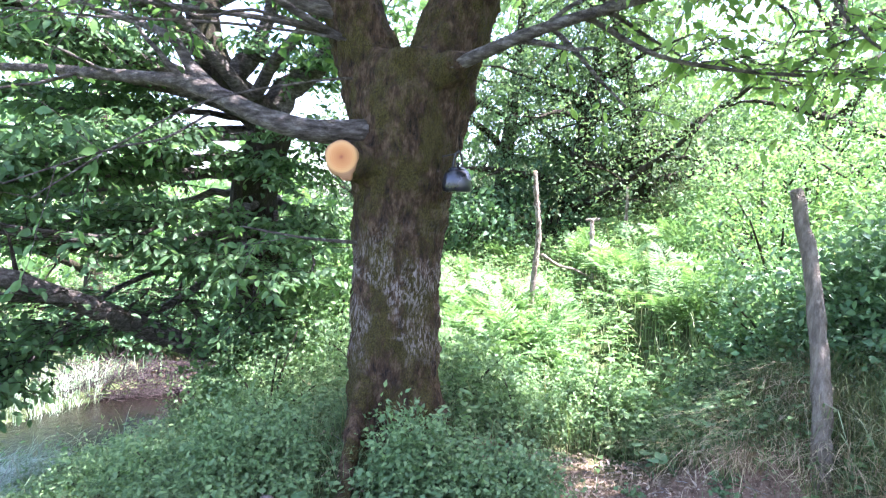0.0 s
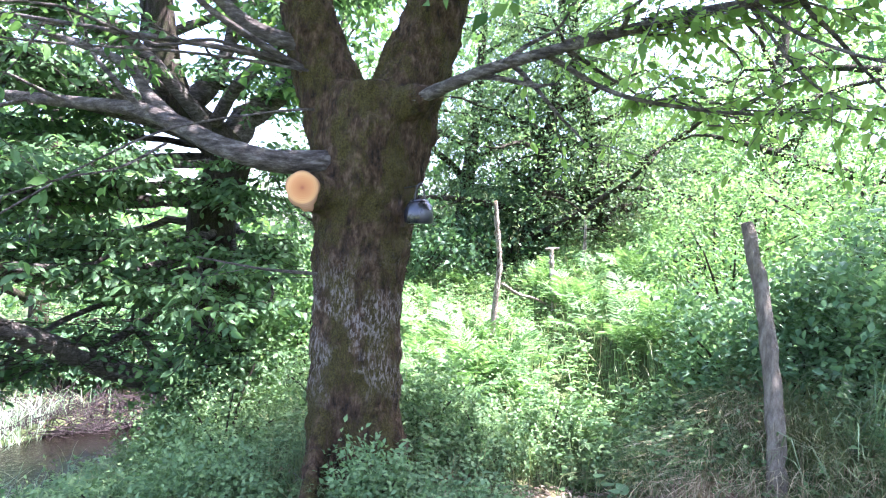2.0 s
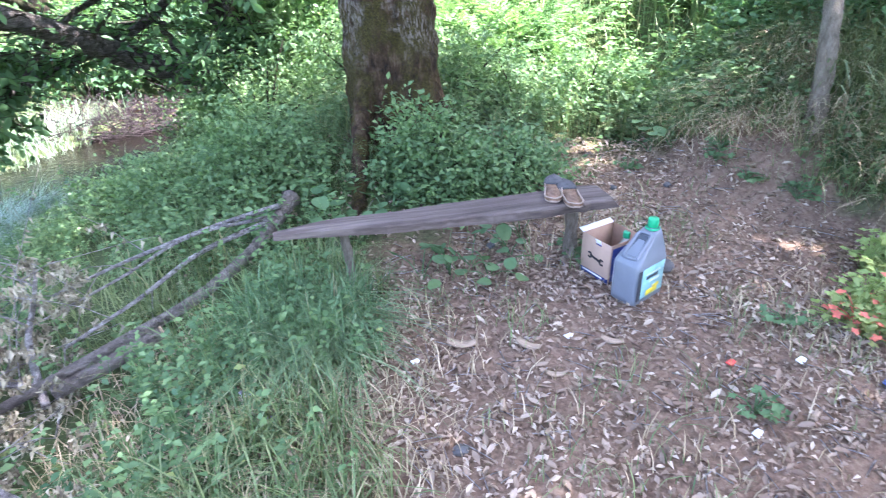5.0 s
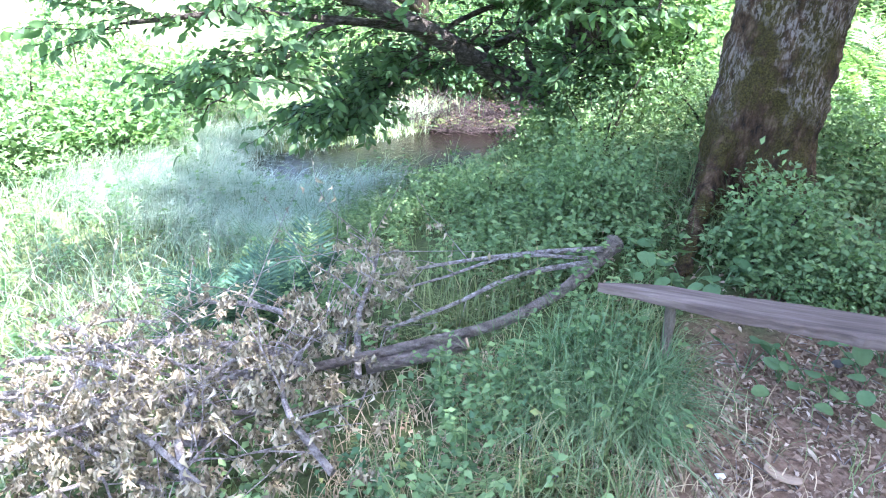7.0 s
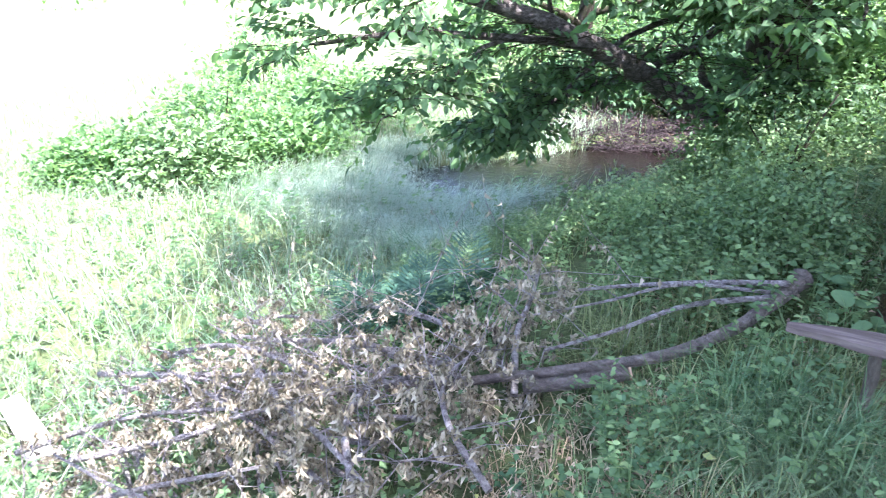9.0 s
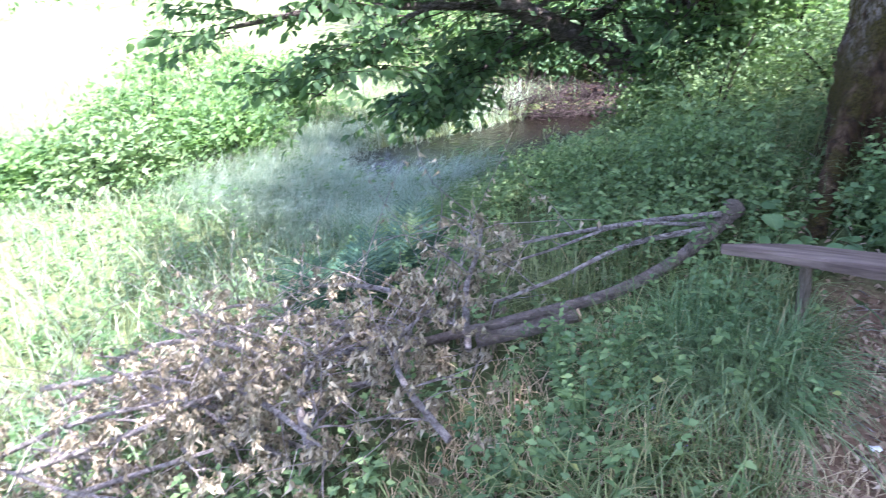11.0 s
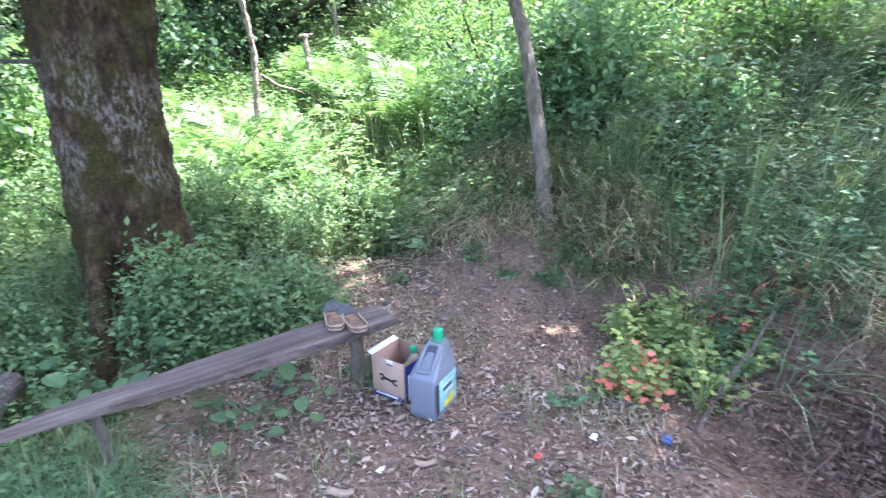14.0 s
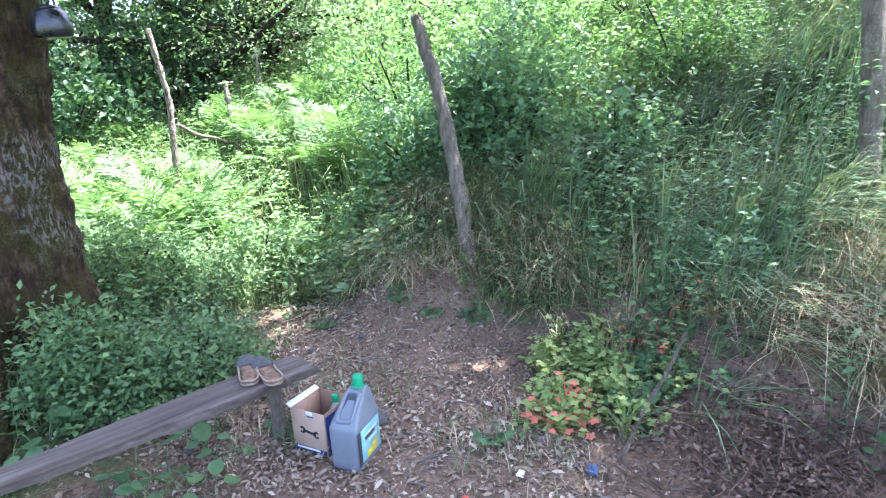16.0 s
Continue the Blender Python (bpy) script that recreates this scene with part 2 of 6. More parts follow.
def smooth_line(points, n):
    """Catmull-Rom through the points, n samples."""
    p = np.asarray(points, float)
    q = np.vstack([2 * p[0] - p[1], p, 2 * p[-1] - p[-2]])
    out = []
    for s in np.linspace(0, len(p) - 1, n):
        i = min(int(s), len(p) - 2)
        t = s - i
        a, b, c, d = q[i], q[i + 1], q[i + 2], q[i + 3]
        out.append(0.5 * (2 * b + (c - a) * t + (2 * a - 5 * b + 4 * c - d) * t * t + (3 * b - a - 3 * c + d) * t ** 3))
    return np.array(out)


def tube(acc, pts, radii, sides=8, rough=0.0, rng=None, cap=True):
    """A limb: rings along a line; radii are one number per point."""
    pts = np.asarray(pts, float)
    n = len(pts)
    tan = np.gradient(pts, axis=0)
    tan /= np.linalg.norm(tan, axis=1)[:, None] + 1e-9
    ref = np.array([0.31, 0.23, 0.92]) if abs(tan[0][2]) < 0.8 else np.array([0.93, 0.21, 0.3])
    vs = []
    ang = np.arange(sides) / sides * 2 * math.pi
    for i in range(n):
        u = np.cross(tan[i], ref)
        u /= np.linalg.norm(u)
        w = np.cross(tan[i], u)
        ref = np.cross(u, tan[i])
        r = np.full(sides, radii[i])
        if rough and rng is not None:
            r = r * (1 + rough * (rng.random(sides) - 0.5))
        vs.append(pts[i] + r[:, None] * (np.cos(ang)[:, None] * u + np.sin(ang)[:, None] * w))
    vs = np.concatenate(vs)
    k = np.arange(sides)
    fs = [np.stack([i * sides + k, i * sides + (k + 1) % sides, (i + 1) * sides + (k + 1) % sides, (i + 1) * sides + k], 1) for i in range(n - 1)]
    quads = np.concatenate(fs)
    if cap:
        vs = np.vstack([vs, pts[:1], pts[-1:]])
        a, b = n * sides, n * sides + 1
        tris = np.concatenate([np.stack([np.full(sides, a), (k + 1) % sides, k], 1), np.stack([np.full(sides, b), (n - 1) * sides + k, (n - 1) * sides + (k + 1) % sides], 1)])
        base = acc.n
        acc.v.append(vs)
        acc.f += [quads + base, tris + base]
        acc.n += len(vs)
    else:
        acc.add(vs, quads)


def frames_of(d, up):
    """Rows of leaf axes: across, along, normal."""
    d = d / (np.linalg.norm(d, axis=1)[:, None] + 1e-9)
    x = np.cross(d, up)
    x /= np.linalg.norm(x, axis=1)[:, None] + 1e-9
    return np.stack([x, d, np.cross(x, d)], 1)


def scatter(acc, template, pos, d, up, size):
    """Copies of a small template (verts, faces) joined into one mesh."""
    tv, tf = template
    fr = frames_of(d, up)
    v = pos[:, None, :] + size[:, None, None] * np.einsum("kc,ncj->nkj", tv, fr)
    base = acc.n + np.arange(len(pos))[:, None, None] * len(tv)
    acc.v.append(v.reshape(-1, 3))
    for f in tf:
        acc.f.append((f[None] + base).reshape(-1, f.shape[1]))
    acc.n += len(pos) * len(tv)


def leaf_shape(width, fold=0.12, droop=0.15):
    v = np.array([(0, 0, 0), (-width * .8, .3, fold), (0, .33, 0), (width * .8, .3, fold), (-width * .85, .65, fold * .6 - droop * .4), (0, .68, -droop * .5), (width * .85, .65, fold * .6 - droop * .4), (0, 1, -droop)], float)
    return v, [np.array([(0, 2, 1), (0, 3, 2), (4, 5, 7), (5, 6, 7)]), np.array([(1, 2, 5, 4), (2, 3, 6, 5)])]


def small_leaf(width, fold=0.1, droop=0.1):
    v = np.array([(0, 0, 0), (-width, .45, fold), (0, 1, -droop), (width, .45, fold), (0, .45, 0)], float)
    return v, [np.array([(0, 4, 1), (1, 4, 2), (0, 3, 4), (4, 3, 2)])]


def round_leaf(lobes=5, cup=0.12, deep=0.16):
    """A lobed, rounded leaf on a short stalk."""
    vs, k = [(0, 0.5, -cup * 0.6)], lobes * 4
    for i in range(k):
        a = 2 * math.pi * i / k
        r = 0.5 * (1 + deep * math.cos(lobes * a)) * (0.75 + 0.25 * (1 - math.cos(a)) / 2 + 0.1)
        vs.append((r * math.sin(a), 0.5 - r * math.cos(a), cup * (0.5 + 0.5 * math.cos(a * 2))))
    f = np.array([(0, 1 + i, 1 + (i + 1) % k) for i in range(k)])
    return np.array(vs, float), [f]


LANCE = leaf_shape(0.17, 0.06, 0.2)
SLIM = small_leaf(0.19, 0.07, 0.18)
CROWN_LEAF = small_leaf(0.25, 0.08, 0.2)
BROAD_SLIM = leaf_shape(0.25, 0.08, 0.24)
OVAL = small_leaf(0.30)
OVAL_DRY = small_leaf(0.26, 0.25, 0.3)
ROUND = round_leaf(5, 0.16, 0.26)
HEART = round_leaf(3, 0.10, 0.04)
DEAD_CURL = small_leaf(0.21, 0.24, 0.45)
LITTER_LEAF = leaf_shape(0.21, 0.18, -0.25)
CRUMB = small_leaf(0.24, 0.24, 0.25)


def blades(acc, pos, height, width, lean, rng, heading=None):
    """Grass blades that bend over; lean: how far the tips go sideways."""
    n = len(pos)
    a = rng.random(n) * 2 * math.pi
    if heading is not None:
        a = radians(heading) - math.pi / 2 + rng.normal(size=n) * 1.15
    side = np.stack([np.cos(a), np.sin(a), 0 * a], 1)
    fwd = np.stack([-np.sin(a), np.cos(a), 0 * a], 1)
    ys = np.array([0, 0, .42, .42, .78, .78, 1.0])
    xs = np.array([-.5, .5, -.45, .45, -.3, .3, 0])
    bend = ys ** 2
    z = ys[None] * height[:, None] * (1 - 0.35 * bend[None] * np.minimum(1, lean / (height + 1e-6))[:, None])
    v = (pos[:, None] + xs[None, :, None] * width[:, None, None] * side[:, None]
         + (bend[None] * lean[:, None])[..., None] * fwd[:, None])
    v[..., 2] += z
    base = acc.n + np.arange(n)[:, None, None] * 7
    acc.v.append(v.reshape(-1, 3))
    acc.f.append((np.array([(0, 1, 3, 2), (2, 3, 5, 4)])[None] + base).reshape(-1, 4))
    acc.f.append((np.array([(4, 5, 6)])[None] + base).reshape(-1, 3))
    acc.n += n * 7


def sstep(a, b, x):
    t = np.clip((x - a) / (b - a), 0, 1)
    return t * t * (3 - 2 * t)


# ---- ground ----
WATER_Z = -1.30
STREAM = smooth_line([(-4.4, 6.25), (-4.1, 6.65), (-3.55, 7.45), (-3.05, 8.25), (-2.2, 8.75), (-1.2, 9.3), (-0.2, 10.4)], 60)


def stream_distance(x, y):
    x, y = np.asarray(x, float), np.asarray(y, float)
    d = np.full(x.shape, 1e9)
    for px, py in STREAM:
        d = np.minimum(d, np.hypot(x - px, y - py))
    return d


def height(x, y):
    x, y = np.asarray(x, float), np.asarray(y, float)
    foot = 2.05 - 0.12 * sstep(2.4, 3.6, y) + 0.25 * sstep(1.6, 0.2, y)
    r = np.maximum(0, x - foot)
    right = 0.62 * r / (1 + 0.10 * r) * sstep(0, 0.5, r)
    right = np.minimum(right, 0.62 * r) * (1 - 0.35 * sstep(4, 8, y))
    ahead = 0.13 * np.clip(y - 3.3, 0, 40) * sstep(-1.6, 1.0, x) / (1 + 0.012 * np.clip(y - 3.3, 0, 60))
    edge = -0.15 + 0.10 * np.clip(y - 3, 0, 6) + 0.14 * np.clip(y - 4, 0, 4)
    left = -1.2 * sstep(0, 4.1, edge - x)
    mound = 0.22 * np.exp(-((x - 0.2) ** 2 + (y - 3.6) ** 2) / 0.5)
    channel = -0.55 * sstep(1.15, 0.42, stream_distance(x, y))
    bumps = 0.03 * np.sin(x * 2.3 + 1) * np.sin(y * 1.9) + 0.018 * np.sin(x * 5.1 + y * 3.7) * np.sin(y * 6.3 - x * 2.0)
    knoll = 0.40 * np.exp(-(((x - 2.35) / 0.68) ** 2 + ((y - 3.15) / 0.62) ** 2) ** 1.5)
    return right + ahead + left + mound + knoll + channel + bumps * (0.4 + 0.6 * sstep(1.6, 3, np.hypot(x - 1, y - 1.8)))


def gz(x, y):
    return float(height(x, y))


def axis_steps(fine, far, step):
    inner = np.arange(-fine, fine + 1e-6, step)
    outer = fine * (far / fine) ** (np.arange(1, 34) / 33)
    return np.concatenate([-outer[::-1], inner, outer])


gx, gy = axis_steps(7, 900, 0.075) + 0.0, axis_steps(7, 900, 0.075) + 3.5
X, Y = np.meshgrid(gx, gy)
Z = height(X, Y)
rng = np.random.default_rng(3)
Z += (rng.random(Z.shape) - 0.5) * 0.014 * (np.hypot(X, Y - 2) < 8)
acc = Acc()
i, j = np.meshgrid(np.arange(len(gy) - 1), np.arange(len(gx) - 1), indexing="ij")
k = (i * len(gx) + j).ravel()
acc.add(np.stack([X.ravel(), Y.ravel(), Z.ravel()], 1), np.stack([k, k + 1, k + 1 + len(gx), k + len(gx)], 1))


def ground_mat():
    m, nt, b = mat("earth", 0.95, 0, 0.15)
    geo = nt.nodes.new("ShaderNodeNewGeometry")
    sep = nt.nodes.new("ShaderNodeSeparateXYZ")
    nt.links.new(geo.outputs["Position"], sep.inputs[0])

    def m2(op, a, bb):
        n = nt.nodes.new("ShaderNodeMath")
        n.operation = op
        for q, v in enumerate((a, bb)):
            if isinstance(v, (int, float)):
                n.inputs[q].default_value = v
            else:
                nt.links.new(v, n.inputs[q])
        return n.outputs[0]
    dx = m2("DIVIDE", m2("SUBTRACT", sep.outputs[0], 1.24), 1.42)
    dy = m2("DIVIDE", m2("SUBTRACT", sep.outputs[1], 1.25), 2.5)
    d = m2("ADD", m2("MULTIPLY", dx, dx), m2("MULTIPLY", dy, dy))
    w = noise_tex(nt, 2.2, 5)
    d = m2("ADD", d, m2("MULTIPLY", m2("SUBTRACT", w, 0.5), 1.2))
    bare = ramp(nt, d, [(0.75, (1, 1, 1)), (1.0, (0, 0, 0))])
    fine = noise_tex(nt, 45, 8, rough=0.7)
    med = noise_tex(nt, 6, 6)
    soil = ramp(nt, fine, [(0.3, (0.100, 0.064, 0.043)), (0.5, (0.205, 0.140, 0.096)), (0.72, (0.320, 0.235, 0.170))])
    soil = mix(nt, 0.6, soil, ramp(nt, med, [(0.3, (0.55, 0.5, 0.5)), (0.7, (1, 0.95, 0.92))]), "MULTIPLY")
    turf = ramp(nt, fine, [(0.3, (0.030, 0.034, 0.015)), (0.55, (0.070, 0.095, 0.035)), (0.75, (0.130, 0.160, 0.060))])
    pale = ramp(nt, m2("ADD", m2("MULTIPLY", sep.outputs[0], -0.08), m2("MULTIPLY", m2("SUBTRACT", w, 0.5), 0.2)), [(0.30, (0, 0, 0)), (0.55, (0.85, 0.85, 0.85))])
    hay = ramp(nt, fine, [(0.3, (0.075, 0.105, 0.040)), (0.7, (0.160, 0.190, 0.090))])
    turf = mix(nt, pale, turf, hay)
    nt.links.new(mix(nt, bare, turf, soil), b.inputs["Base Color"])
    n1 = bump(nt, None, med, 0.5, 0.05)
    bump(nt, b, fine, 0.8, 0.015, n1)
    return m


ground = new("ground", acc.mesh("ground", ground_mat()))
tagged(ground, "uneven earth bank with a bare trodden clearing and turf", "ground", kind="structure")

# stream
acc = Acc()
s = np.vstack([STREAM[0] + (STREAM[0] - STREAM[1]) * 12, STREAM, STREAM[-1] + (STREAM[-1] - STREAM[-2]) * 12])
tg = np.gradient(s, axis=0)
nr = np.stack([-tg[:, 1], tg[:, 0]], 1) / np.linalg.norm(tg, axis=1)[:, None]
cols = [np.column_stack([s + nr * o, np.full(len(s), WATER_Z)]) for o in np.linspace(-1.5, 1.5, 5)]
nv = len(s)
fs = [np.stack([c * nv + np.arange(nv - 1), c * nv + np.arange(1, nv), (c + 1) * nv + np.arange(1, nv), (c + 1) * nv + np.arange(nv - 1)], 1) for c in range(4)]
acc.add(np.concatenate(cols), np.concatenate(fs))
wm, wnt, wb = mat("stream_water", 0.05, 0, 0.5)
wb.inputs["Base Color"].default_value = (0.0065, 0.0046, 0.0038, 1)
bump(wnt, wb, noise_tex(wnt, 12, 4), 0.45, 0.04)
water = new("water", acc.mesh("water", wm))
tagged(water, "narrow muddy brown stream with sky glare", "water", kind="structure")


# ---- trees ----
def wander(p0, d, length, n, rng, droop=0.0, wild=0.25):
    """A crooked line from p0."""
    d = np.asarray(d, float) / np.linalg.norm(d)
    p, out = np.asarray(p0, float), [np.asarray(p0, float)]
    for _ in range(n):
        d = d + (rng.random(3) - 0.5) * wild + np.array([0, 0, -droop])
        d /= np.linalg.norm(d)
        p = p + d * length / n
        out.append(p)
    return np.array(out)


class Boughs:
    """Grows side branches, twigs and leaf places on given limbs."""
    def __init__(self, seed, leaf=0.13, per_twig=10, flat=0.6, droop=0.05):
        self.rng, self.wood = np.random.default_rng(seed), Acc()
        self.pos, self.dir, self.leaf, self.per, self.flat, self.droop = [], [], leaf, per_twig, flat, droop

    def twig(self, p0, d, length, r):
        pts = wander(p0, d, length, 4, self.rng, self.droop, 0.5)
        tube(self.wood, pts, np.linspace(r, r * 0.35, len(pts)), 4, cap=False)
        n = max(3, int(self.per * length / 0.45))
        s = self.rng.random(n) ** 0.7 * (len(pts) - 1)
        i = np.minimum(s.astype(int), len(pts) - 2)
        p = pts[i] + (pts[i + 1] - pts[i]) * (s - i)[:, None]
        t = pts[i + 1] - pts[i]
        t /= np.linalg.norm(t, axis=1)[:, None]
        out = self.rng.normal(size=(n, 3)) * np.array([1, 1, 0.45])
        self.pos.append(p)
        self.dir.append(t * 0.5 + out * 0.6 + np.array([0, 0, -0.35]))

    def branch(self, p0, d, length, r, level):
        rng = self.rng
        pts = wander(p0, d, length, 6, rng, self.droop * 0.8, 0.32)
        tube(self.wood, pts, np.linspace(r, r * 0.35, len(pts)), 6 if r > 0.012 else 4, cap=False)
        self.dress(pts, r, level, length)

    def dress(self, pts, r, level, length, begin=0.15, count=None):
        """Children along a line."""
        rng = self.rng
        n = count or max(3, int(length / (0.17 if level == 1 else 0.30)))
        for q in np.linspace(begin, 1.0, n):
            s = q * (len(pts) - 1)
            i = min(int(s), len(pts) - 2)
            p = pts[i] + (pts[i + 1] - pts[i]) * (s - i)
            t = pts[i + 1] - pts[i]
            t = t / np.linalg.norm(t)
            side = rng.normal(size=3) * np.array([1, 1, self.flat])
            side -= t * side.dot(t)
            side /= np.linalg.norm(side) + 1e-6
            d = t * 0.6 + side
            if level == 1:
                self.twig(p, d, 0.28 + 0.3 * rng.random(), max(0.0025, r * 0.3))
            else:
                self.branch(p, d, length * (0.35 + 0.3 * rng.random()) * (1.15 - 0.5 * q), max(0.005, r * 0.45), level - 1)

    def cloud(self, pts, n, sigma, per=9, begin=0.1, spread=0.13):
        """Leaf clusters round a line, without wood of their own."""
        rng = self.rng
        s = (begin + (1 - begin) * rng.random(n)) * (len(pts) - 1)
        i = np.minimum(s.astype(int), len(pts) - 2)
        c = pts[i] + (pts[i + 1] - pts[i]) * (s - i)[:, None] + rng.normal(size=(n, 3)) * np.asarray(sigma)
        ax = rng.normal(size=(n, 3)) * np.array([1, 1, 0.4])
        ax /= np.linalg.norm(ax, axis=1)[:, None]
        c, ax = np.repeat(c, per, 0), np.repeat(ax, per, 0)
        self.pos.append(c + ax * (rng.random(len(c))[:, None] - 0.5) * spread * 2.5 + rng.normal(size=c.shape) * spread * 0.35)
        self.dir.append(ax * 0.6 + rng.normal(size=c.shape) * np.array([0.7, 0.7, 0.35]) + np.array([0, 0, -0.3]))

    def sprays(self, pts, n, length=0.7, begin=0.15, step=0.05):
        """Flat drooping leaf sprays along a line: a twig, side twigs, leaves in two ranks."""
        rng = self.rng
        for s in (begin + (1 - begin) * rng.random(n)) * (len(pts) - 1):
            i = min(int(s), len(pts) - 2)
            p = pts[i] + (pts[i + 1] - pts[i]) * (s - i) + rng.normal(size=3) * np.array([0.05, 0.05, 0.03])
            t = pts[i + 1] - pts[i]
            a = math.atan2(t[1], t[0]) + rng.normal() * 0.95
            ln = length * (0.55 + 0.7 * rng.random())
            d = np.array([math.cos(a), math.sin(a), 0.12 * rng.normal() + 0.12])
            for k, (off, da, f) in enumerate(((0.0, 0.0, 1.0), (0.25, 0.75, 0.6), (0.4, -0.75, 0.55), (0.62, 0.65, 0.38))):
                q = p + d * ln * off
                e = np.array([math.cos(a + da), math.sin(a + da), d[2]])
                line = wander(q, e, ln * f, 5, rng, 0.05, 0.22)
                tube(self.wood, line, np.linspace(0.006 if k == 0 else 0.0035, 0.0015, 6), 3, cap=False)
                m = max(4, int(ln * f / step))
                u = np.linspace(0.12, 1.0, m) * 5
                j = np.minimum(u.astype(int), 4)
                c = line[j] + (line[j + 1] - line[j]) * (u - j)[:, None]
                w = line[j + 1] - line[j]
                w /= np.linalg.norm(w, axis=1)[:, None]
                side = np.cross(w, (0, 0, 1.0)) * np.where(np.arange(m) % 2, 1, -1)[:, None]
                self.pos.append(c)
                self.dir.append(w * (0.45 + 0.5 * rng.random((m, 1))) + side * 0.8 + np.array([0, 0, -0.3]) + rng.normal(size=(m, 3)) * 0.18)

    def leaves(self, template=LANCE, keep=None, tilt=0.45):
        acc = Acc()
        pos, d = np.concatenate(self.pos), np.concatenate(self.dir)
        if keep is not None:
            k = keep(pos)
            pos, d = pos[k], d[k]
        up = np.array([0, 0, 1.0]) + self.rng.normal(size=pos.shape) * tilt
        scatter(acc, template, pos, d, up, self.leaf * (0.6 + 0.65 * self.rng.random(len(pos))))
        return acc


# ---- the big chestnut ----
rng = np.random.default_rng(11)
TX, TY = 0.17, 3.58
chestnut = thing("chestnut_tree", (0, 0, 0), "old mossy forked chestnut tree with a freshly sawn limb", "tree")
acc = Acc()


def limb(acc, points, r0, r1, sides=14, n=26, power=1.0, rough=0.08):
    pts = smooth_line(points, n)
    q = np.linspace(0, 1, n) ** power
    tube(acc, pts, r0 + (r1 - r0) * q, sides, rough, rng)
    return pts


bole = smooth_line([(TX + 0.02, TY, -0.25), (TX + 0.01, TY, 0.5), (TX, TY, 1.2), (TX + 0.02, TY, 1.8), (TX + 0.03, TY, 2.35)], 30)
tube(acc, bole, np.interp(bole[:, 2], [-0.25, 0.15, 0.45, 0.9, 1.3, 1.8, 2.1, 2.35], [0.34, 0.295, 0.258, 0.248, 0.252, 0.285, 0.31, 0.26]), 24, 0.06, rng)
for a, ln in ((310, 0.45), (20, 0.5), (110, 0.5)):
    ca, sa = math.cos(radians(a)), math.sin(radians(a))
    limb(acc, [(TX + ca * 0.12, TY + sa * 0.12, 0.75), (TX + ca * 0.24, TY + sa * 0.24, 0.38), (TX + ca * 0.36, TY + sa * 0.36, 0.12), (TX + ca * ln, TY + sa * ln, -0.12)], 0.11, 0.06)
limb(acc, [(TX - 0.12, TY - 0.1, 0.8), (TX - 0.17, TY - 0.28, 0.45), (TX - 0.20, TY - 0.50, 0.22), (TX - 0.22, TY - 0.72, 0.06), (TX - 0.3, TY - 0.95, -0.1)], 0.055, 0.028)
left_limb = limb(acc, [(TX - 0.06, TY, 1.95), (TX - 0.20, TY + 0.02, 2.35), (TX - 0.34, TY + 0.02, 2.75), (TX - 0.45, TY + 0.1, 3.3), (TX - 0.85, TY + 0.3, 4.4), (TX - 1.5, TY + 0.5, 5.8)], 0.25, 0.09, 18, 36, 0.55)
right_limb = limb(acc, [(TX + 0.08, TY, 1.95), (TX + 0.24, TY, 2.4), (TX + 0.37, TY, 2.85), (TX + 0.55, TY, 3.4), (TX + 0.95, TY + 0.1, 4.6), (TX + 1.4, TY - 0.2, 6.2)], 0.27, 0.10, 18, 36, 0.6)
# stubs and swellings on the bole
limb(acc, [(TX - 0.02, TY - 0.05, 1.72), (-0.08, 3.36, 1.755), (-0.115, 3.30, 1.765)], 0.125, 0.094, 14, 8)
limb(acc, [(TX + 0.15, TY - 0.1, 2.2), (0.42, 3.30, 2.26), (0.50, 3.22, 2.28)], 0.13, 0.055, 12, 8)
limb(acc, [(TX + 0.2, TY, 2.08), (0.50, 3.55, 2.12), (0.56, 3.54, 2.15)], 0.10, 0.045, 10, 6)
limb(acc, [(TX + 0.1, TY - 0.1, 1.5), (0.37, 3.45, 1.48), (0.40, 3.44, 1.42)], 0.12, 0.06, 10, 6)
trunk = part("trunk", acc, BARK, chestnut, "dark mossy bark with pale lichen streaks")
rm = trunk.modifiers.new("blend", "REMESH")
rm.mode, rm.voxel_size, rm.use_smooth_shade = "VOXEL", 0.017, True
sm = trunk.modifiers.new("soften", "SMOOTH")
sm.factor, sm.iterations = 0.6, 9
for tex_size, strength in ((0.16, 0.05), (0.05, 0.034), (0.022, 0.016)):
    tex = bpy.data.textures.new("bark_relief", "CLOUDS")
    tex.noise_scale, tex.noise_depth = tex_size, 3
    dm = trunk.modifiers.new("relief", "DISPLACE")
    dm.texture, dm.strength, dm.mid_level = tex, strength, 0.5

# sawn face
acc = Acc()
face_c, face_n = np.array([-0.128, 3.272, 1.768]), np.array([-0.12, -0.99, 0.04])
face_n /= np.linalg.norm(face_n)
fu = np.cross(face_n, (0, 0, 1.0))
fu /= np.linalg.norm(fu)
fv = np.cross(fu, face_n)
ring = np.linspace(0, 2 * math.pi, 32, endpoint=False)
rad = 0.082 * (1 + 0.05 * np.sin(2 * ring + 1) + 0.03 * np.sin(5 * ring))
outl = np.stack([rad * np.cos(ring), rad * np.sin(ring) * 1.08 - 0.012 * (np.sin(ring) < -0.5)], 1)
outl[(ring > 4.0) & (ring < 4.9)] += (-0.008, -0.022)
vs = [face_c]
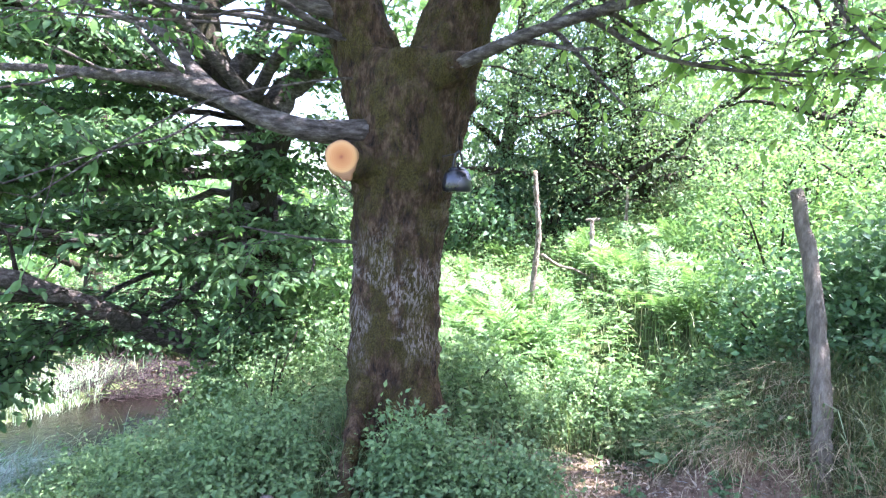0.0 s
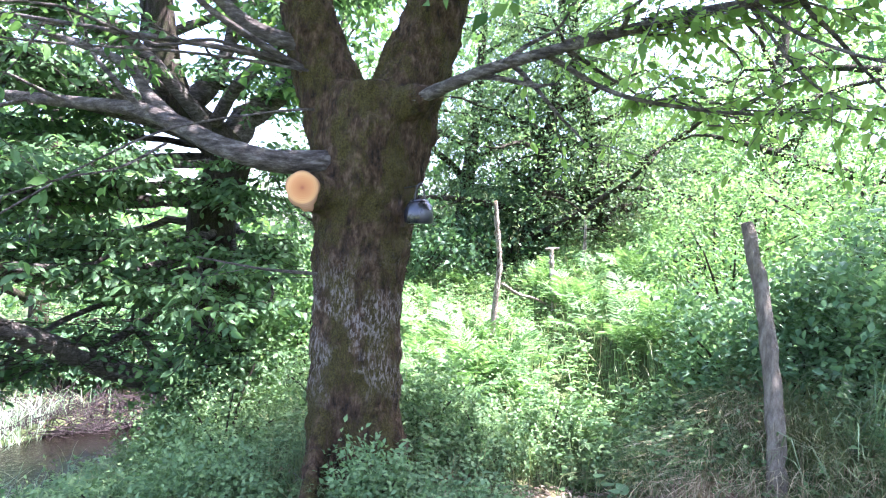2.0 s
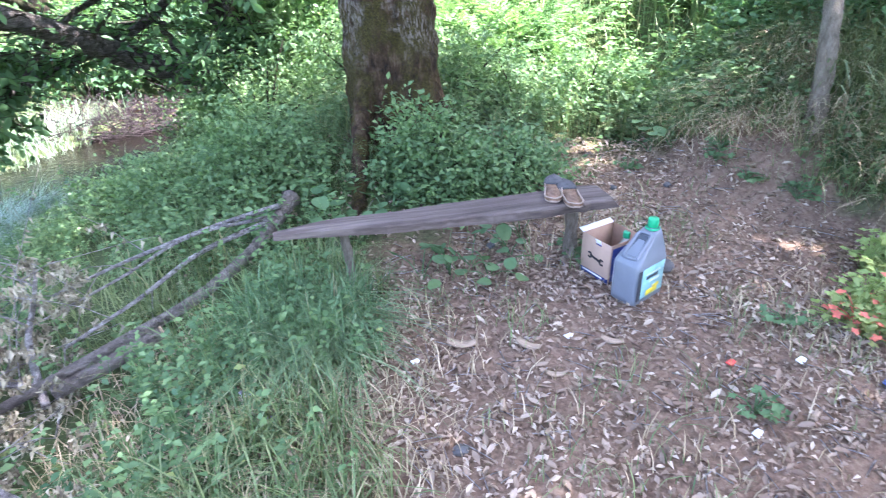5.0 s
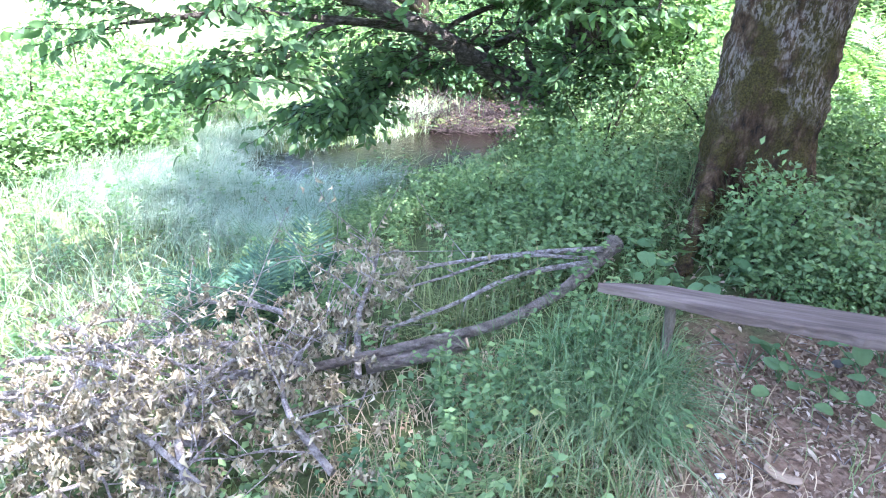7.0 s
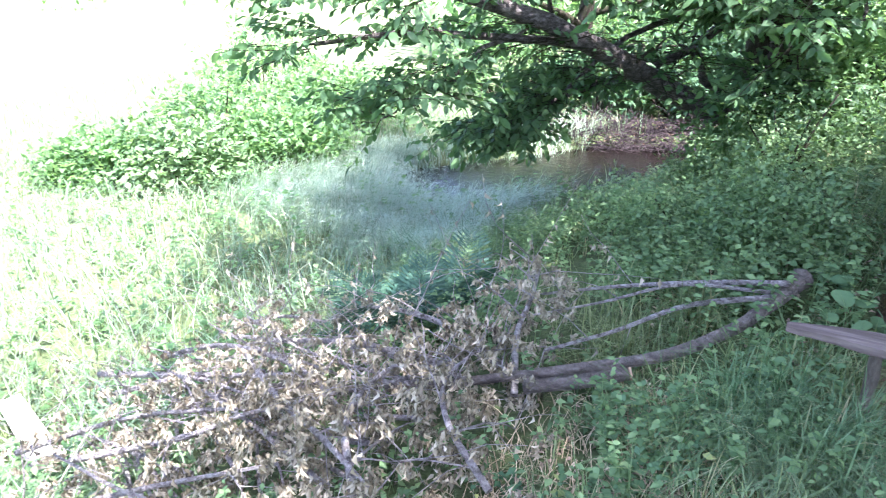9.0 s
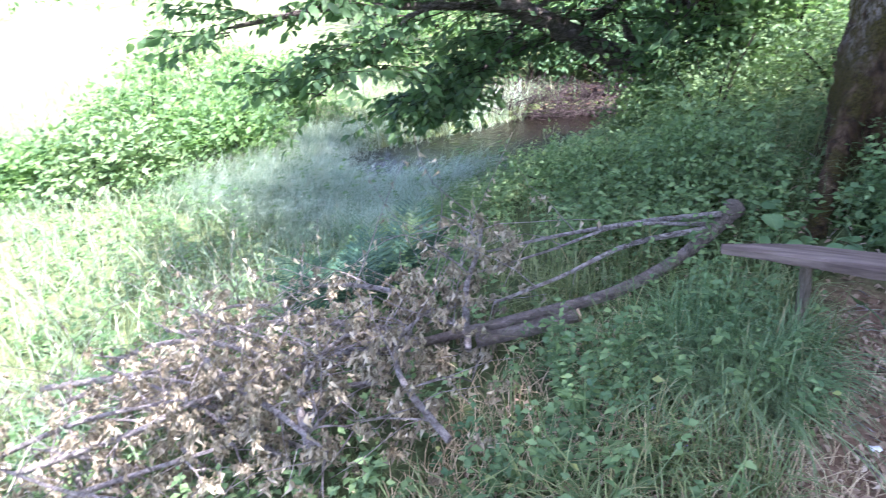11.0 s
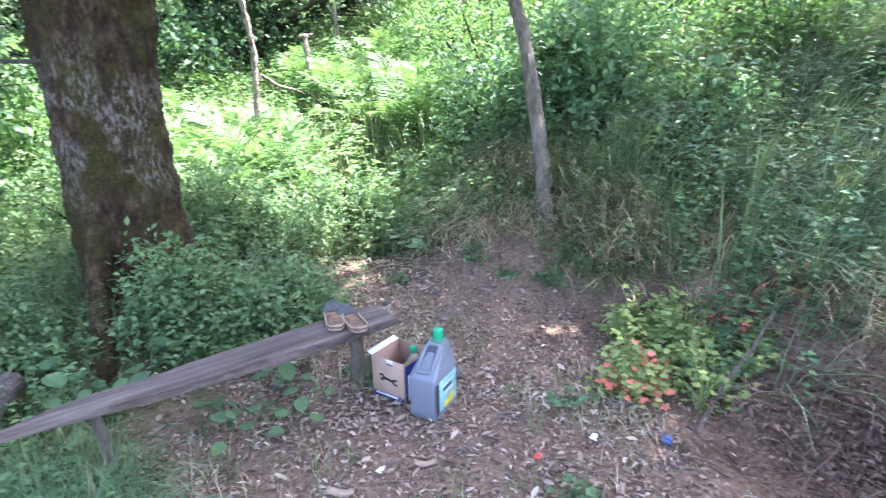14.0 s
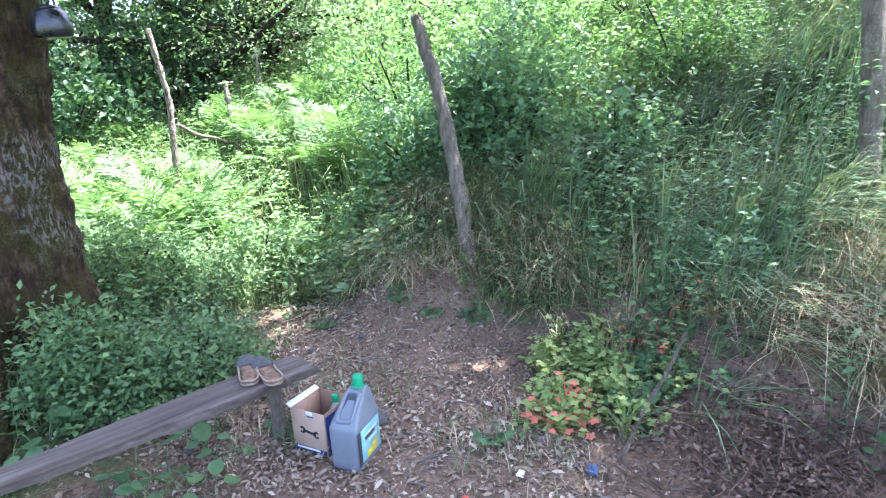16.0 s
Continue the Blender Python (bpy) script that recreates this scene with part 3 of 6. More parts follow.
for sc_, dz in ((0.3, 0.002), (0.65, 0.001), (1.0, 0.0), (1.02, -0.02)):
    vs += [face_c + fu * u * sc_ + fv * v * sc_ + face_n * dz for u, v in outl]
kk = np.arange(32)
tri = np.stack([np.zeros(32, int), 1 + kk, 1 + (kk + 1) % 32], 1)
quads = np.concatenate([np.stack([1 + r * 32 + kk, 1 + (r + 1) * 32 + kk, 1 + (r + 1) * 32 + (kk + 1) % 32, 1 + r * 32 + (kk + 1) % 32], 1) for r in range(3)])
acc.v.append(np.array(vs)); acc.f += [tri, quads]; acc.n += len(vs)
sm_, snt, sb = mat("fresh_cut_wood", 0.75, 0, 0.2)
tcn = snt.nodes.new("ShaderNodeTexCoord")
mpn = snt.nodes.new("ShaderNodeMapping")
mpn.inputs["Location"].default_value = tuple(-face_c)
snt.links.new(tcn.outputs["Object"], mpn.inputs[0])
wv = snt.nodes.new("ShaderNodeTexWave")
wv.wave_type, wv.rings_direction = "RINGS", "SPHERICAL"
wv.inputs["Scale"].default_value, wv.inputs["Distortion"].default_value = 34, 2.5
snt.links.new(mpn.outputs[0], wv.inputs[0])
ln_ = snt.nodes.new("ShaderNodeVectorMath")
ln_.operation = "LENGTH"
snt.links.new(mpn.outputs[0], ln_.inputs[0])
heart = ramp(snt, ln_.outputs["Value"], [(0.0, (0.20, 0.05, 0.02)), (0.014, (0.36, 0.13, 0.045)), (0.05, (0.46, 0.20, 0.07)), (0.075, (0.52, 0.28, 0.11)), (0.086, (0.24, 0.13, 0.07))])
snt.links.new(mix(snt, 0.12, heart, ramp(snt, wv.outputs[0], [(0.2, (0.30, 0.13, 0.06)), (0.8, (0.62, 0.38, 0.20))])), sb.inputs["Base Color"])
part("sawn_face", acc, sm_, chestnut, "fresh orange sawn limb face")

# boughs that the camera sees, then the crown above
grow = Boughs(21, 0.066, 9, 0.5, 0.03)
acc = Acc()
b_left = limb(acc, [(0.12, 3.55, 1.95), (-0.02, 3.42, 1.92), (-0.28, 3.34, 1.90), (-0.55, 3.36, 1.96), (-0.80, 3.44, 2.07), (-1.05, 3.55, 2.15), (-1.5, 3.75, 2.2), (-2.0, 4.0, 2.26), (-2.7, 4.3, 2.3)], 0.072, 0.02, 12, 34)
b_left2 = limb(acc, [(-0.80, 3.44, 2.07), (-1.0, 3.6, 2.25), (-1.15, 3.7, 2.42), (-1.6, 3.95, 2.6), (-2.2, 4.3, 2.8)], 0.042, 0.012, 9, 22)
b_left3 = limb(acc, [(-0.06, 3.58, 2.52), (-0.2, 3.52, 2.55), (-0.45, 3.5, 2.62), (-0.75, 3.55, 2.85), (-1.2, 3.6, 3.1), (-1.9, 3.7, 3.3)], 0.055, 0.015, 10, 22)
b_left4 = limb(acc, [(-0.03, 3.58, 2.40), (-0.15, 3.5, 2.42), (-0.5, 3.4, 2.46), (-1.0, 3.4, 2.50), (-1.6, 3.45, 2.56), (-2.2, 3.5, 2.62)], 0.022, 0.008, 7, 20)
part("limb", acc, LIMB_BARK, chestnut, "grey spreading limbs with lichen")
# thin whippy side branches
for pts_, r_ in (([(-0.02, 3.55, 2.20), (-0.14, 3.42, 2.19), (-0.48, 3.24, 2.09), (-0.77, 3.08, 1.97), (-1.05, 2.89, 1.75), (-1.3, 2.68, 1.50)], 0.009), ([(-0.72, 3.05, 1.92), (-0.85, 2.86, 1.78), (-1.0, 2.69, 1.71), (-1.3, 2.5, 1.55)], 0.007),
                 ([(-0.05, 3.58, 2.40), (-0.2, 3.45, 2.42), (-0.58, 3.24, 2.46), (-0.83, 3.19, 2.40), (-1.15, 2.93, 2.46), (-1.45, 2.74, 2.38)], 0.012), ([(-0.97, 3.5, 2.12), (-1.1, 3.45, 2.27), (-1.23, 3.48, 2.41), (-1.3, 3.5, 2.6)], 0.018),
                 ([(-0.05, 3.58, 2.38), (-0.2, 3.46, 2.42), (-0.5, 3.24, 2.54), (-0.68, 3.15, 2.66), (-0.9, 3.0, 2.9)], 0.026), ([(-0.03, 3.58, 2.38), (-0.15, 3.45, 2.40), (-0.73, 3.32, 2.41), (-1.2, 3.16, 2.36), (-1.6, 3.0, 2.33)], 0.011),
                 ([(0.0, 3.5, 1.32), (-0.22, 3.48, 1.33), (-0.37, 3.5, 1.34), (-0.7, 3.6, 1.38)], 0.012)):
    acc = Acc()
    p_ = limb(acc, pts_, r_, r_ * 0.4, 6, 16)
    part("branch", acc, LIMB_BARK, chestnut, "thin grey side branch")
    grow.dress(p_, r_ * 0.5, 1, 0.5, 0.7, 3)
acc = Acc()
b_right = limb(acc, [(0.40, 3.28, 2.24), (0.60, 3.10, 2.31), (0.80, 2.98, 2.38), (1.23, 2.72, 2.48), (1.63, 2.50, 2.56), (2.05, 2.21, 2.57), (2.6, 1.9, 2.6)], 0.036, 0.012, 9, 30)
b_right2 = limb(acc, [(0.70, 3.04, 2.34), (0.82, 3.0, 2.32), (0.95, 2.95, 2.29), (1.05, 2.9, 2.29)], 0.018, 0.006, 7, 12)
b_right3 = limb(acc, [(0.80, 2.98, 2.38), (0.92, 2.95, 2.48), (1.05, 2.95, 2.56), (1.12, 2.9, 2.68)], 0.014, 0.005, 7, 12)
b_right4 = limb(acc, [(1.0, 2.9, 2.42), (1.3, 2.9, 2.28), (1.6, 2.85, 2.22), (2.0, 2.8, 2.2), (2.4, 2.75, 2.25)], 0.014, 0.005, 7, 16)
part("limb", acc, LIMB_BARK, chestnut, "slender bare-based limb")
for pts_ in ([(1.72, 2.44, 2.56), (1.82, 2.31, 2.41), (1.98, 2.1, 2.26), (2.2, 1.95, 2.2)], [(1.70, 2.45, 2.56), (1.84, 2.43, 2.38), (1.96, 2.39, 2.24), (2.1, 2.35, 2.15)]):
    acc = Acc()
    p_ = limb(acc, pts_, 0.009, 0.004, 6, 14)
    part("branch", acc, LIMB_BARK, chestnut, "thin grey side branch")
    grow.dress(p_, 0.004, 1, 0.5, 0.2, 6)
for b_, r_, lv, ln_b, beg, cnt in ((b_left, 0.05, 1, 2.2, 0.6, 7), (b_left2, 0.03, 2, 1.2, 0.6, 4), (b_left3, 0.04, 2, 1.4, 0.5, 5), (b_left4, 0.02, 1, 2.0, 0.5, 9),
                                   (b_right, 0.03, 2, 1.3, 0.35, 9), (b_right4, 0.012, 1, 1.4, 0.3, 9), (b_right3, 0.01, 1, 0.5, 0.6, 4)):
    grow.dress(b_, r_, lv, ln_b, beg, cnt)
grow.sprays(b_right, 26, 0.42, 0.3, 0.04)
grow.sprays(b_right4, 15, 0.40, 0.3, 0.04)
grow.sprays(b_left2, 5, 0.5, 0.6)
grow.sprays(b_left4, 6, 0.5, 0.5)
grow.cloud(b_left3, 25, (0.35, 0.35, 0.3), 9, 0.6)
part("twig", grow.wood, LIMB_BARK, chestnut, kind="stuff")
# same leaves in two colours by x: darker for shade left, sunlit right
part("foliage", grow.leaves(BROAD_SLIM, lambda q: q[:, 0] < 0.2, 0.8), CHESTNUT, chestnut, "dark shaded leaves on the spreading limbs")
part("foliage", grow.leaves(BROAD_SLIM, lambda q: q[:, 0] >= 0.2, 0.8), LIT_CHESTNUT, chestnut, "long yellow-green leaves on the slender limb, coloured as sunlit")

high = Boughs(5, 0.12, 7, 0.6, 0.02)
# (limb, start fraction, heading, rise, length): unseen boughs added to shade the clearing and the bank
for base, q, head, rise, ln_b in ((left_limb, 0.55, 100, 0.3, 2.6), (left_limb, 0.66, 230, 0.5, 2.4), (left_limb, 0.76, 300, 0.35, 3.0), (left_limb, 0.86, 150, 0.7, 2.0), (left_limb, 0.98, 200, 0.9, 1.8),
                                  (right_limb, 0.55, -60, 0.35, 4.2), (right_limb, 0.60, -95, 0.30, 4.2), (right_limb, 0.72, -75, 0.45, 4.0), (right_limb, 0.80, -40, 0.4, 4.8),
                                  (right_limb, 0.86, -120, 0.4, 3.6), (right_limb, 0.92, 10, 0.6, 1.8), (right_limb, 0.97, -60, 0.8, 3.2), (right_limb, 0.70, -48, 0.34, 5.4), (right_limb, 0.76, -30, 0.3, 5.4), (right_limb, 0.64, -70, 0.3, 5.2), (right_limb, 0.70, -36, 0.3, 5.2), (left_limb, 0.88, 95, 0.12, 3.4), (left_limb, 0.92, 125, 0.12, 3.0), (right_limb, 0.80, 112, 0.12, 3.8), (right_limb, 0.66, -47, 0.3, 5.8), (right_limb, 0.72, -42, 0.3, 6.2), (right_limb, 0.74, -54, 0.28, 5.6), (right_limb, 0.78, -66, 0.3, 5.6), (right_limb, 0.62, -52, 0.42, 4.6)):
    a = radians(head)
    pts = wander(base[min(int(len(base) * q), len(base) - 1)], (math.cos(a), math.sin(a), rise), ln_b, 9, high.rng, 0.02, 0.2)
    tube(high.wood, pts, np.linspace(0.06, 0.015, len(pts)), 7)
    high.dress(pts, 0.04, 2, ln_b * 0.5, 0.25, 6)
    high.cloud(pts, int((22 if base is left_limb and rise > 0.15 else 52) * ln_b), (0.6, 0.6, 0.4), 10, 0.2, 0.16)
part("branchwork", high.wood, LIMB_BARK, chestnut, kind="stuff")
part("crown", high.leaves(CROWN_LEAF), CHESTNUT, chestnut, "dense green crown")


def plain_tree(name, at, trunk_pts, r0, r1, boughs, seed, label, leaf=0.13, bark=DARK_BARK, leafmat=CHESTNUT_DARK, per=8, flat=0.5, droop=0.05, group="", dense=60, sigma=(0.4, 0.4, 0.25), template=OVAL, airy=1.0, spray=0, limb_bark=None, keep=None):
    """A tree from its trunk line and limbs: (start fraction, direction, length) or (points, radius)."""
    t = thing(name, at, label, "tree", group)
    g = Boughs(seed, leaf, per, flat, droop)
    acc = Acc()
    pts = smooth_line(trunk_pts, 24)
    tube(acc, pts, np.linspace(r0, r1, 24) * (1 + 0.35 * np.exp(-np.arange(24) / 1.5)), 12, 0.08, g.rng)
    part("trunk", acc, bark, t)
    for b_ in boughs:
        acc = Acc()
        if isinstance(b_[1], tuple):
            q, d, ln = b_
            rr = max(0.02, r0 * (1 - q) * 0.45 + 0.018)
            p = wander(pts[min(int(q * 23), 23)], d, ln, 9, g.rng, droop * 0.35, 0.22)
        else:
            p, rr = smooth_line(np.array(b_[0]) - np.array(at), 14), b_[1]
            p[1:] += np.cumsum(g.rng.normal(size=(13, 3)) * 0.022, 0)
            ln = float(np.linalg.norm(np.diff(p, axis=0), axis=1).sum())
        tube(acc, p, np.linspace(rr, rr * 0.25, len(p)), 9, 0.10, g.rng)
        part("limb", acc, limb_bark or bark, t)
        g.dress(p, rr * 0.5, 1 if spray else 2, ln * 0.5, 0.4 if spray else 0.25, max(4, int(ln * 1.6)))
        if spray:
            full = airy if p[:, 2].mean() > 2.9 else 1.0
            g.sprays(p, int(spray * ln * full * (b_[2] if len(b_) == 3 and not isinstance(b_[1], tuple) else 1.0)), 0.62, 0.3, 0.042)
            continue
        g.cloud(p, int(dense * ln * (airy if p[:, 2].mean() > 2.9 else 1.0) * (b_[2] if len(b_) == 3 and not isinstance(b_[1], tuple) else 1.0)), sigma, 9, 0.06, 0.14)
    part("branchwork", g.wood, bark, t, kind="stuff")
    part("crown", g.leaves(template, keep, 0.7 if spray else 0.45), leafmat, t)
    return t


LOW_LIMB = smooth_line([(-1.3, 6.3, 0.1), (-1.48, 5.75, 0.15), (-1.95, 5.0, 0.62), (-2.30, 4.3, 0.98)], 24)


def off_low_limb(pos):
    """Few leaves close to the thick bare part of the low limb."""
    d = np.full(len(pos), 9.0)
    for q in LOW_LIMB - np.array([-1.2, 6.5, z2 - 0.1]):
        d = np.minimum(d, np.linalg.norm((pos - q) * np.array([1, 0.55, 1]), axis=1))
    return (d > 0.38) | (np.sin(pos[:, 0] * 91) > 0.95)


# second tree by the stream, with low sweeping boughs over the water
z2 = gz(-1.2, 6.5)
plain_tree("stream_tree", (-1.2, 6.5, z2 - 0.1),
           [(0, 0, 0), (-0.02, 0, 0.7 - z2), (-0.12, -0.05, 1.66 - z2), (-0.04, -0.1, 1.98 - z2), (0.04, -0.1, 2.30 - z2), (-0.10, -0.1, 2.5 - z2), (-0.38, -0.1, 2.74 - z2), (-0.58, -0.1, 3.1 - z2), (-0.68, -0.1, 3.68 - z2), (-0.75, -0.3, 4.6 - z2), (-0.9, -0.5, 6.2 - z2), (-0.7, -0.3, 7.6 - z2)], 0.25, 0.11,
           [([(-1.15, 6.85, 0.1), (-1.48, 5.75, 0.15), (-1.95, 5.0, 0.62), (-2.30, 4.3, 0.98), (-2.6, 3.7, 1.18), (-3.1, 3.0, 1.15)], 0.12, 0.4),
            ([(-1.15, 6.85, 0.3), (-1.60, 5.75, 0.22), (-2.1, 4.95, 0.75), (-2.9, 4.0, 0.95), (-3.7, 3.2, 0.9)], 0.06, 0.6),
            ([(-1.495, 5.964, 0.229), (-1.612, 5.925, 0.447), (-1.692, 5.871, 0.568), (-1.789, 5.809, 0.695)], 0.045, 0.15),
            ([(-1.25, 6.8, 1.4), (-1.55, 5.8, 1.08), (-1.9, 5.0, 1.08), (-2.5, 4.4, 1.2), (-3.2, 3.6, 1.35), (-3.8, 2.7, 1.3)], 0.07),
            ([(-1.25, 6.8, 1.2), (-1.9, 5.9, 0.6), (-2.5, 5.2, 0.3), (-2.9, 4.5, 0.05)], 0.05),
            ([(-1.2, 6.8, 1.8), (-1.7, 6.2, 1.7), (-2.4, 5.4, 1.6), (-3.0, 4.8, 1.5)], 0.06),
            ([(-1.2, 6.8, 1.6), (-0.9, 6.2, 1.5), (-0.7, 5.8, 1.3), (-0.6, 5.4, 1.0)], 0.04),
            ([(-1.2, 6.8, 2.1), (-0.8, 6.6, 2.3), (-0.6, 6.3, 2.1)], 0.05),
            ([(-1.3, 6.8, 2.4), (-2.2, 6.0, 2.35), (-3.2, 5.2, 2.25)], 0.04), ([(-1.3, 6.9, 2.6), (-2.3, 6.6, 2.5), (-3.4, 6.2, 2.3)], 0.04),
            ([(-1.25, 6.8, 2.0), (-1.7, 6.0, 1.9), (-2.3, 5.0, 1.75), (-2.9, 4.2, 1.55)], 0.05), ([(-1.25, 6.8, 2.3), (-2.0, 6.2, 2.15), (-2.8, 5.4, 1.95), (-3.4, 4.8, 1.8)], 0.05),
            ([(-1.2, 6.8, 1.5), (-1.05, 5.9, 1.25), (-1.2, 5.2, 1.0)], 0.03), ([(-1.2, 6.8, 1.9), (-0.9, 6.0, 1.8), (-0.8, 5.4, 1.6)], 0.03), ([(-1.3, 6.3, 1.1), (-2.0, 5.4, 0.8), (-2.5, 4.8, 0.35), (-2.7, 4.45, -0.12)], 0.03), ([(-2.3, 4.3, 0.98), (-2.8, 3.8, 0.7), (-3.1, 3.42, 0.42)], 0.02),
            ([(-1.24, 6.52, 2.3), (-1.08, 6.52, 2.58), (-0.87, 6.53, 2.82), (-0.62, 6.5, 3.08), (-0.33, 6.4, 3.6), (-0.1, 6.3, 4.6)], 0.17, 1.0),
            ([(-1.25, 6.5, 1.5), (-1.6, 5.9, 1.45), (-2.0, 5.3, 1.35), (-2.5, 4.9, 1.2)], 0.04), ([(-1.25, 6.5, 1.9), (-1.8, 6.3, 1.75), (-2.6, 6.1, 1.6), (-3.4, 5.8, 1.4)], 0.05),
            ([(-1.25, 6.5, 1.7), (-1.9, 6.6, 1.5), (-2.8, 6.8, 1.3), (-3.6, 6.8, 1.1)], 0.05), ([(-1.2, 6.5, 2.2), (-1.6, 5.7, 2.1), (-1.9, 5.0, 2.0), (-2.3, 4.3, 1.85)], 0.045), ([(-1.2, 6.5, 2.3), (-0.8, 5.9, 2.2), (-0.5, 5.5, 2.0)], 0.03),
            ([(-1.58, 6.4, 2.74), (-1.45, 6.4, 2.92), (-1.38, 6.4, 3.12), (-1.26, 6.38, 3.57), (-1.1, 6.3, 4.4)], 0.13, 1.0),
            ([(-1.25, 6.3, 1.5), (-1.3, 5.7, 1.35), (-1.2, 5.2, 1.1), (-1.0, 4.8, 0.85)], 0.04, 0.7), ([(-1.25, 6.3, 1.2), (-1.45, 5.7, 1.1), (-1.5, 5.3, 0.95), (-1.4, 4.9, 0.75)], 0.035, 0.7), ([(-1.2, 6.3, 0.8), (-1.1, 5.7, 0.65), (-0.9, 5.3, 0.5)], 0.03, 0.7), ([(-1.2, 6.3, 0.6), (-1.25, 5.8, 0.45), (-1.15, 5.4, 0.3)], 0.03, 0.7),
            (0.40, (-1, -0.4, 0.5), 2.8), (0.44, (-1, -0.9, 0.35), 3.2), (0.50, (-0.9, -1, 0.3), 3.0), (0.56, (-1, -0.3, 0.4), 3.2), (0.46, (-0.6, -0.9, 0.8), 2.8), (0.52, (0.5, -0.8, 0.6), 2.6), (0.60, (-0.6, -0.8, 0.6), 3.0), (0.66, (-1, 0, 0.4), 3.0),
            (0.72, (0.9, 0.3, 0.5), 2.8), (0.84, (-0.9, 0.5, 0.6), 2.4), (0.97, (-0.3, 0.2, 1), 2.0)],
           31, "dark leaning tree with low boughs over the stream", 0.092, leafmat=STREAM_LEAF, airy=0.85, template=BROAD_SLIM, spray=14, limb_bark=LIMB_BARK, keep=off_low_limb)

# trees of the wood behind the fence: trunk at, height, lean, leaf material
# the one at (7.6, 0.0), trunk out of view, is added to shade the bank
for n_, (x_, y_, hh, lean, sd, lm) in enumerate(((4.3, 10.4, 6.2, -0.9, 41, WOOD_LEAF), (2.0, 12.0, 6.5, 0.3, 42, WOOD_LEAF), (-0.6, 12.5, 7.0, 0.2, 43, WOOD_LEAF), (7.6, 11.0, 7.0, 0.3, 44, FRESH),
                                             (7.0, 6.6, 5.5, -0.4, 45, FRESH), (-5.4, 11.6, 6.0, 0.2, 46, CHESTNUT), (7.6, 0.0, 7.0, -0.6, 47, CHESTNUT_DARK), (2.9, 10.2, 5.2, 0.4, 48, WOOD_LEAF))):
    bo = []
    for q in range(14):
        f_ = 0.14 + 0.84 * q / 14
        a = radians(137.5 * q + 40 * n_)
        bo.append((f_, (math.cos(a), math.sin(a), 0.2 + 0.4 * f_), (3.0 - 1.6 * f_) * (1.1 if n_ < 2 else 1)))
    plain_tree("woodland_tree", (x_, y_, gz(x_, y_) - 0.1), [(0, 0, 0), (lean * 0.3, 0, hh * 0.25), (lean * 0.8, 0, hh * 0.55), (lean, 0.1, hh)], 0.2, 0.04, bo, sd,
               "broad-leaved woodland tree with a dense crown", 0.066, per=8, group="woodland trees behind the fence", leafmat=lm, dense=112 if n_ < 2 else 64 if n_ in (2, 7) else 44 if n_ == 6 else 16, sigma=(0.5, 0.5, 0.35))


# ---- undergrowth ----
def shrub(name, at, radii, clusters, leaf, material, label, seed, template=OVAL, per=9, stem_mat=DARK_BARK, category="shrub", group="", spread=0.1, shell=0.55):
    """Stems from one root and leaf clusters in an uneven mound."""
    r = np.random.default_rng(seed)
    t = thing(name, at, label, category, group)
    u = r.normal(size=(clusters, 3))
    u[:, 2] = np.abs(u[:, 2]) * 1.0 - 0.25
    u /= np.linalg.norm(u, axis=1)[:, None]
    lump = 1 + 0.22 * np.sin(u[:, 0] * 5 + seed) * np.sin(u[:, 1] * 6) + 0.18 * np.sin(u[:, 2] * 9 + seed * 2)
    q = (shell + (1 - shell) * r.random(clusters)) * lump * (0.8 + 0.25 * r.random(clusters))
    c = u * q[:, None] * np.array(radii) + np.array([0, 0, radii[2] * 0.35])
    c[:, 2] = np.maximum(c[:, 2], 0.04)
    for k_ in range(min(12, clusters)):
        acc = Acc()
        e = c[k_ * (clusters // 12 or 1) % clusters]
        pts = smooth_line([(e[0] * 0.1, e[1] * 0.1, -0.05), (e[0] * 0.45, e[1] * 0.45, e[2] * 0.55), tuple(e)], 7)
        tube(acc, pts, np.linspace(0.012, 0.004, 7) * (0.6 + radii[2]), 5)
        part("stem", acc, stem_mat, t)
    ax = u * 0.7 + r.normal(size=u.shape) * 0.6
    ax /= np.linalg.norm(ax, axis=1)[:, None]
    cc, ax = np.repeat(c, per, 0), np.repeat(ax, per, 0)
    pos = cc + ax * (r.random(len(cc))[:, None] - 0.3) * spread * 2 + r.normal(size=cc.shape) * spread * 0.4
    d = ax * 0.6 + r.normal(size=cc.shape) * np.array([0.6, 0.6, 0.4])
    acc = Acc()
    scatter(acc, template, pos, d, np.array([0, 0, 1.0]) + r.normal(size=pos.shape) * 0.45, leaf * (0.6 + 0.7 * r.random(len(pos))))
    part("foliage", acc, material, t)
    return t


def region(n, box, density, seed):
    """Random places on the ground inside a box, thinned by a density from 0 to 1."""
    r = np.random.default_rng(seed)
    x = box[0] + (box[1] - box[0]) * r.random(n)
    y = box[2] + (box[3] - box[2]) * r.random(n)
    k_ = r.random(n) < density(x, y)
    x, y = x[k_], y[k_]
    return np.stack([x, y, height(x, y)], 1), r


def patch(x, y, sx, sy, ph):
    """Uneven growth."""
    return 0.5 + 0.5 * np.sin(x * sx + ph) * np.sin(y * sy + ph * 1.7)


def knoll_edge(x, y):
    """1 on the overgrown top of the knoll by the thick post, 0 on its bare face."""
    return sstep(-0.10, 0.04, 0.85 * (x - 2.12) + 0.5 * (y - 2.75) + 0.05 * np.sin(11 * x) * np.sin(9 * y)) * sstep(1.5, 1.8, x)


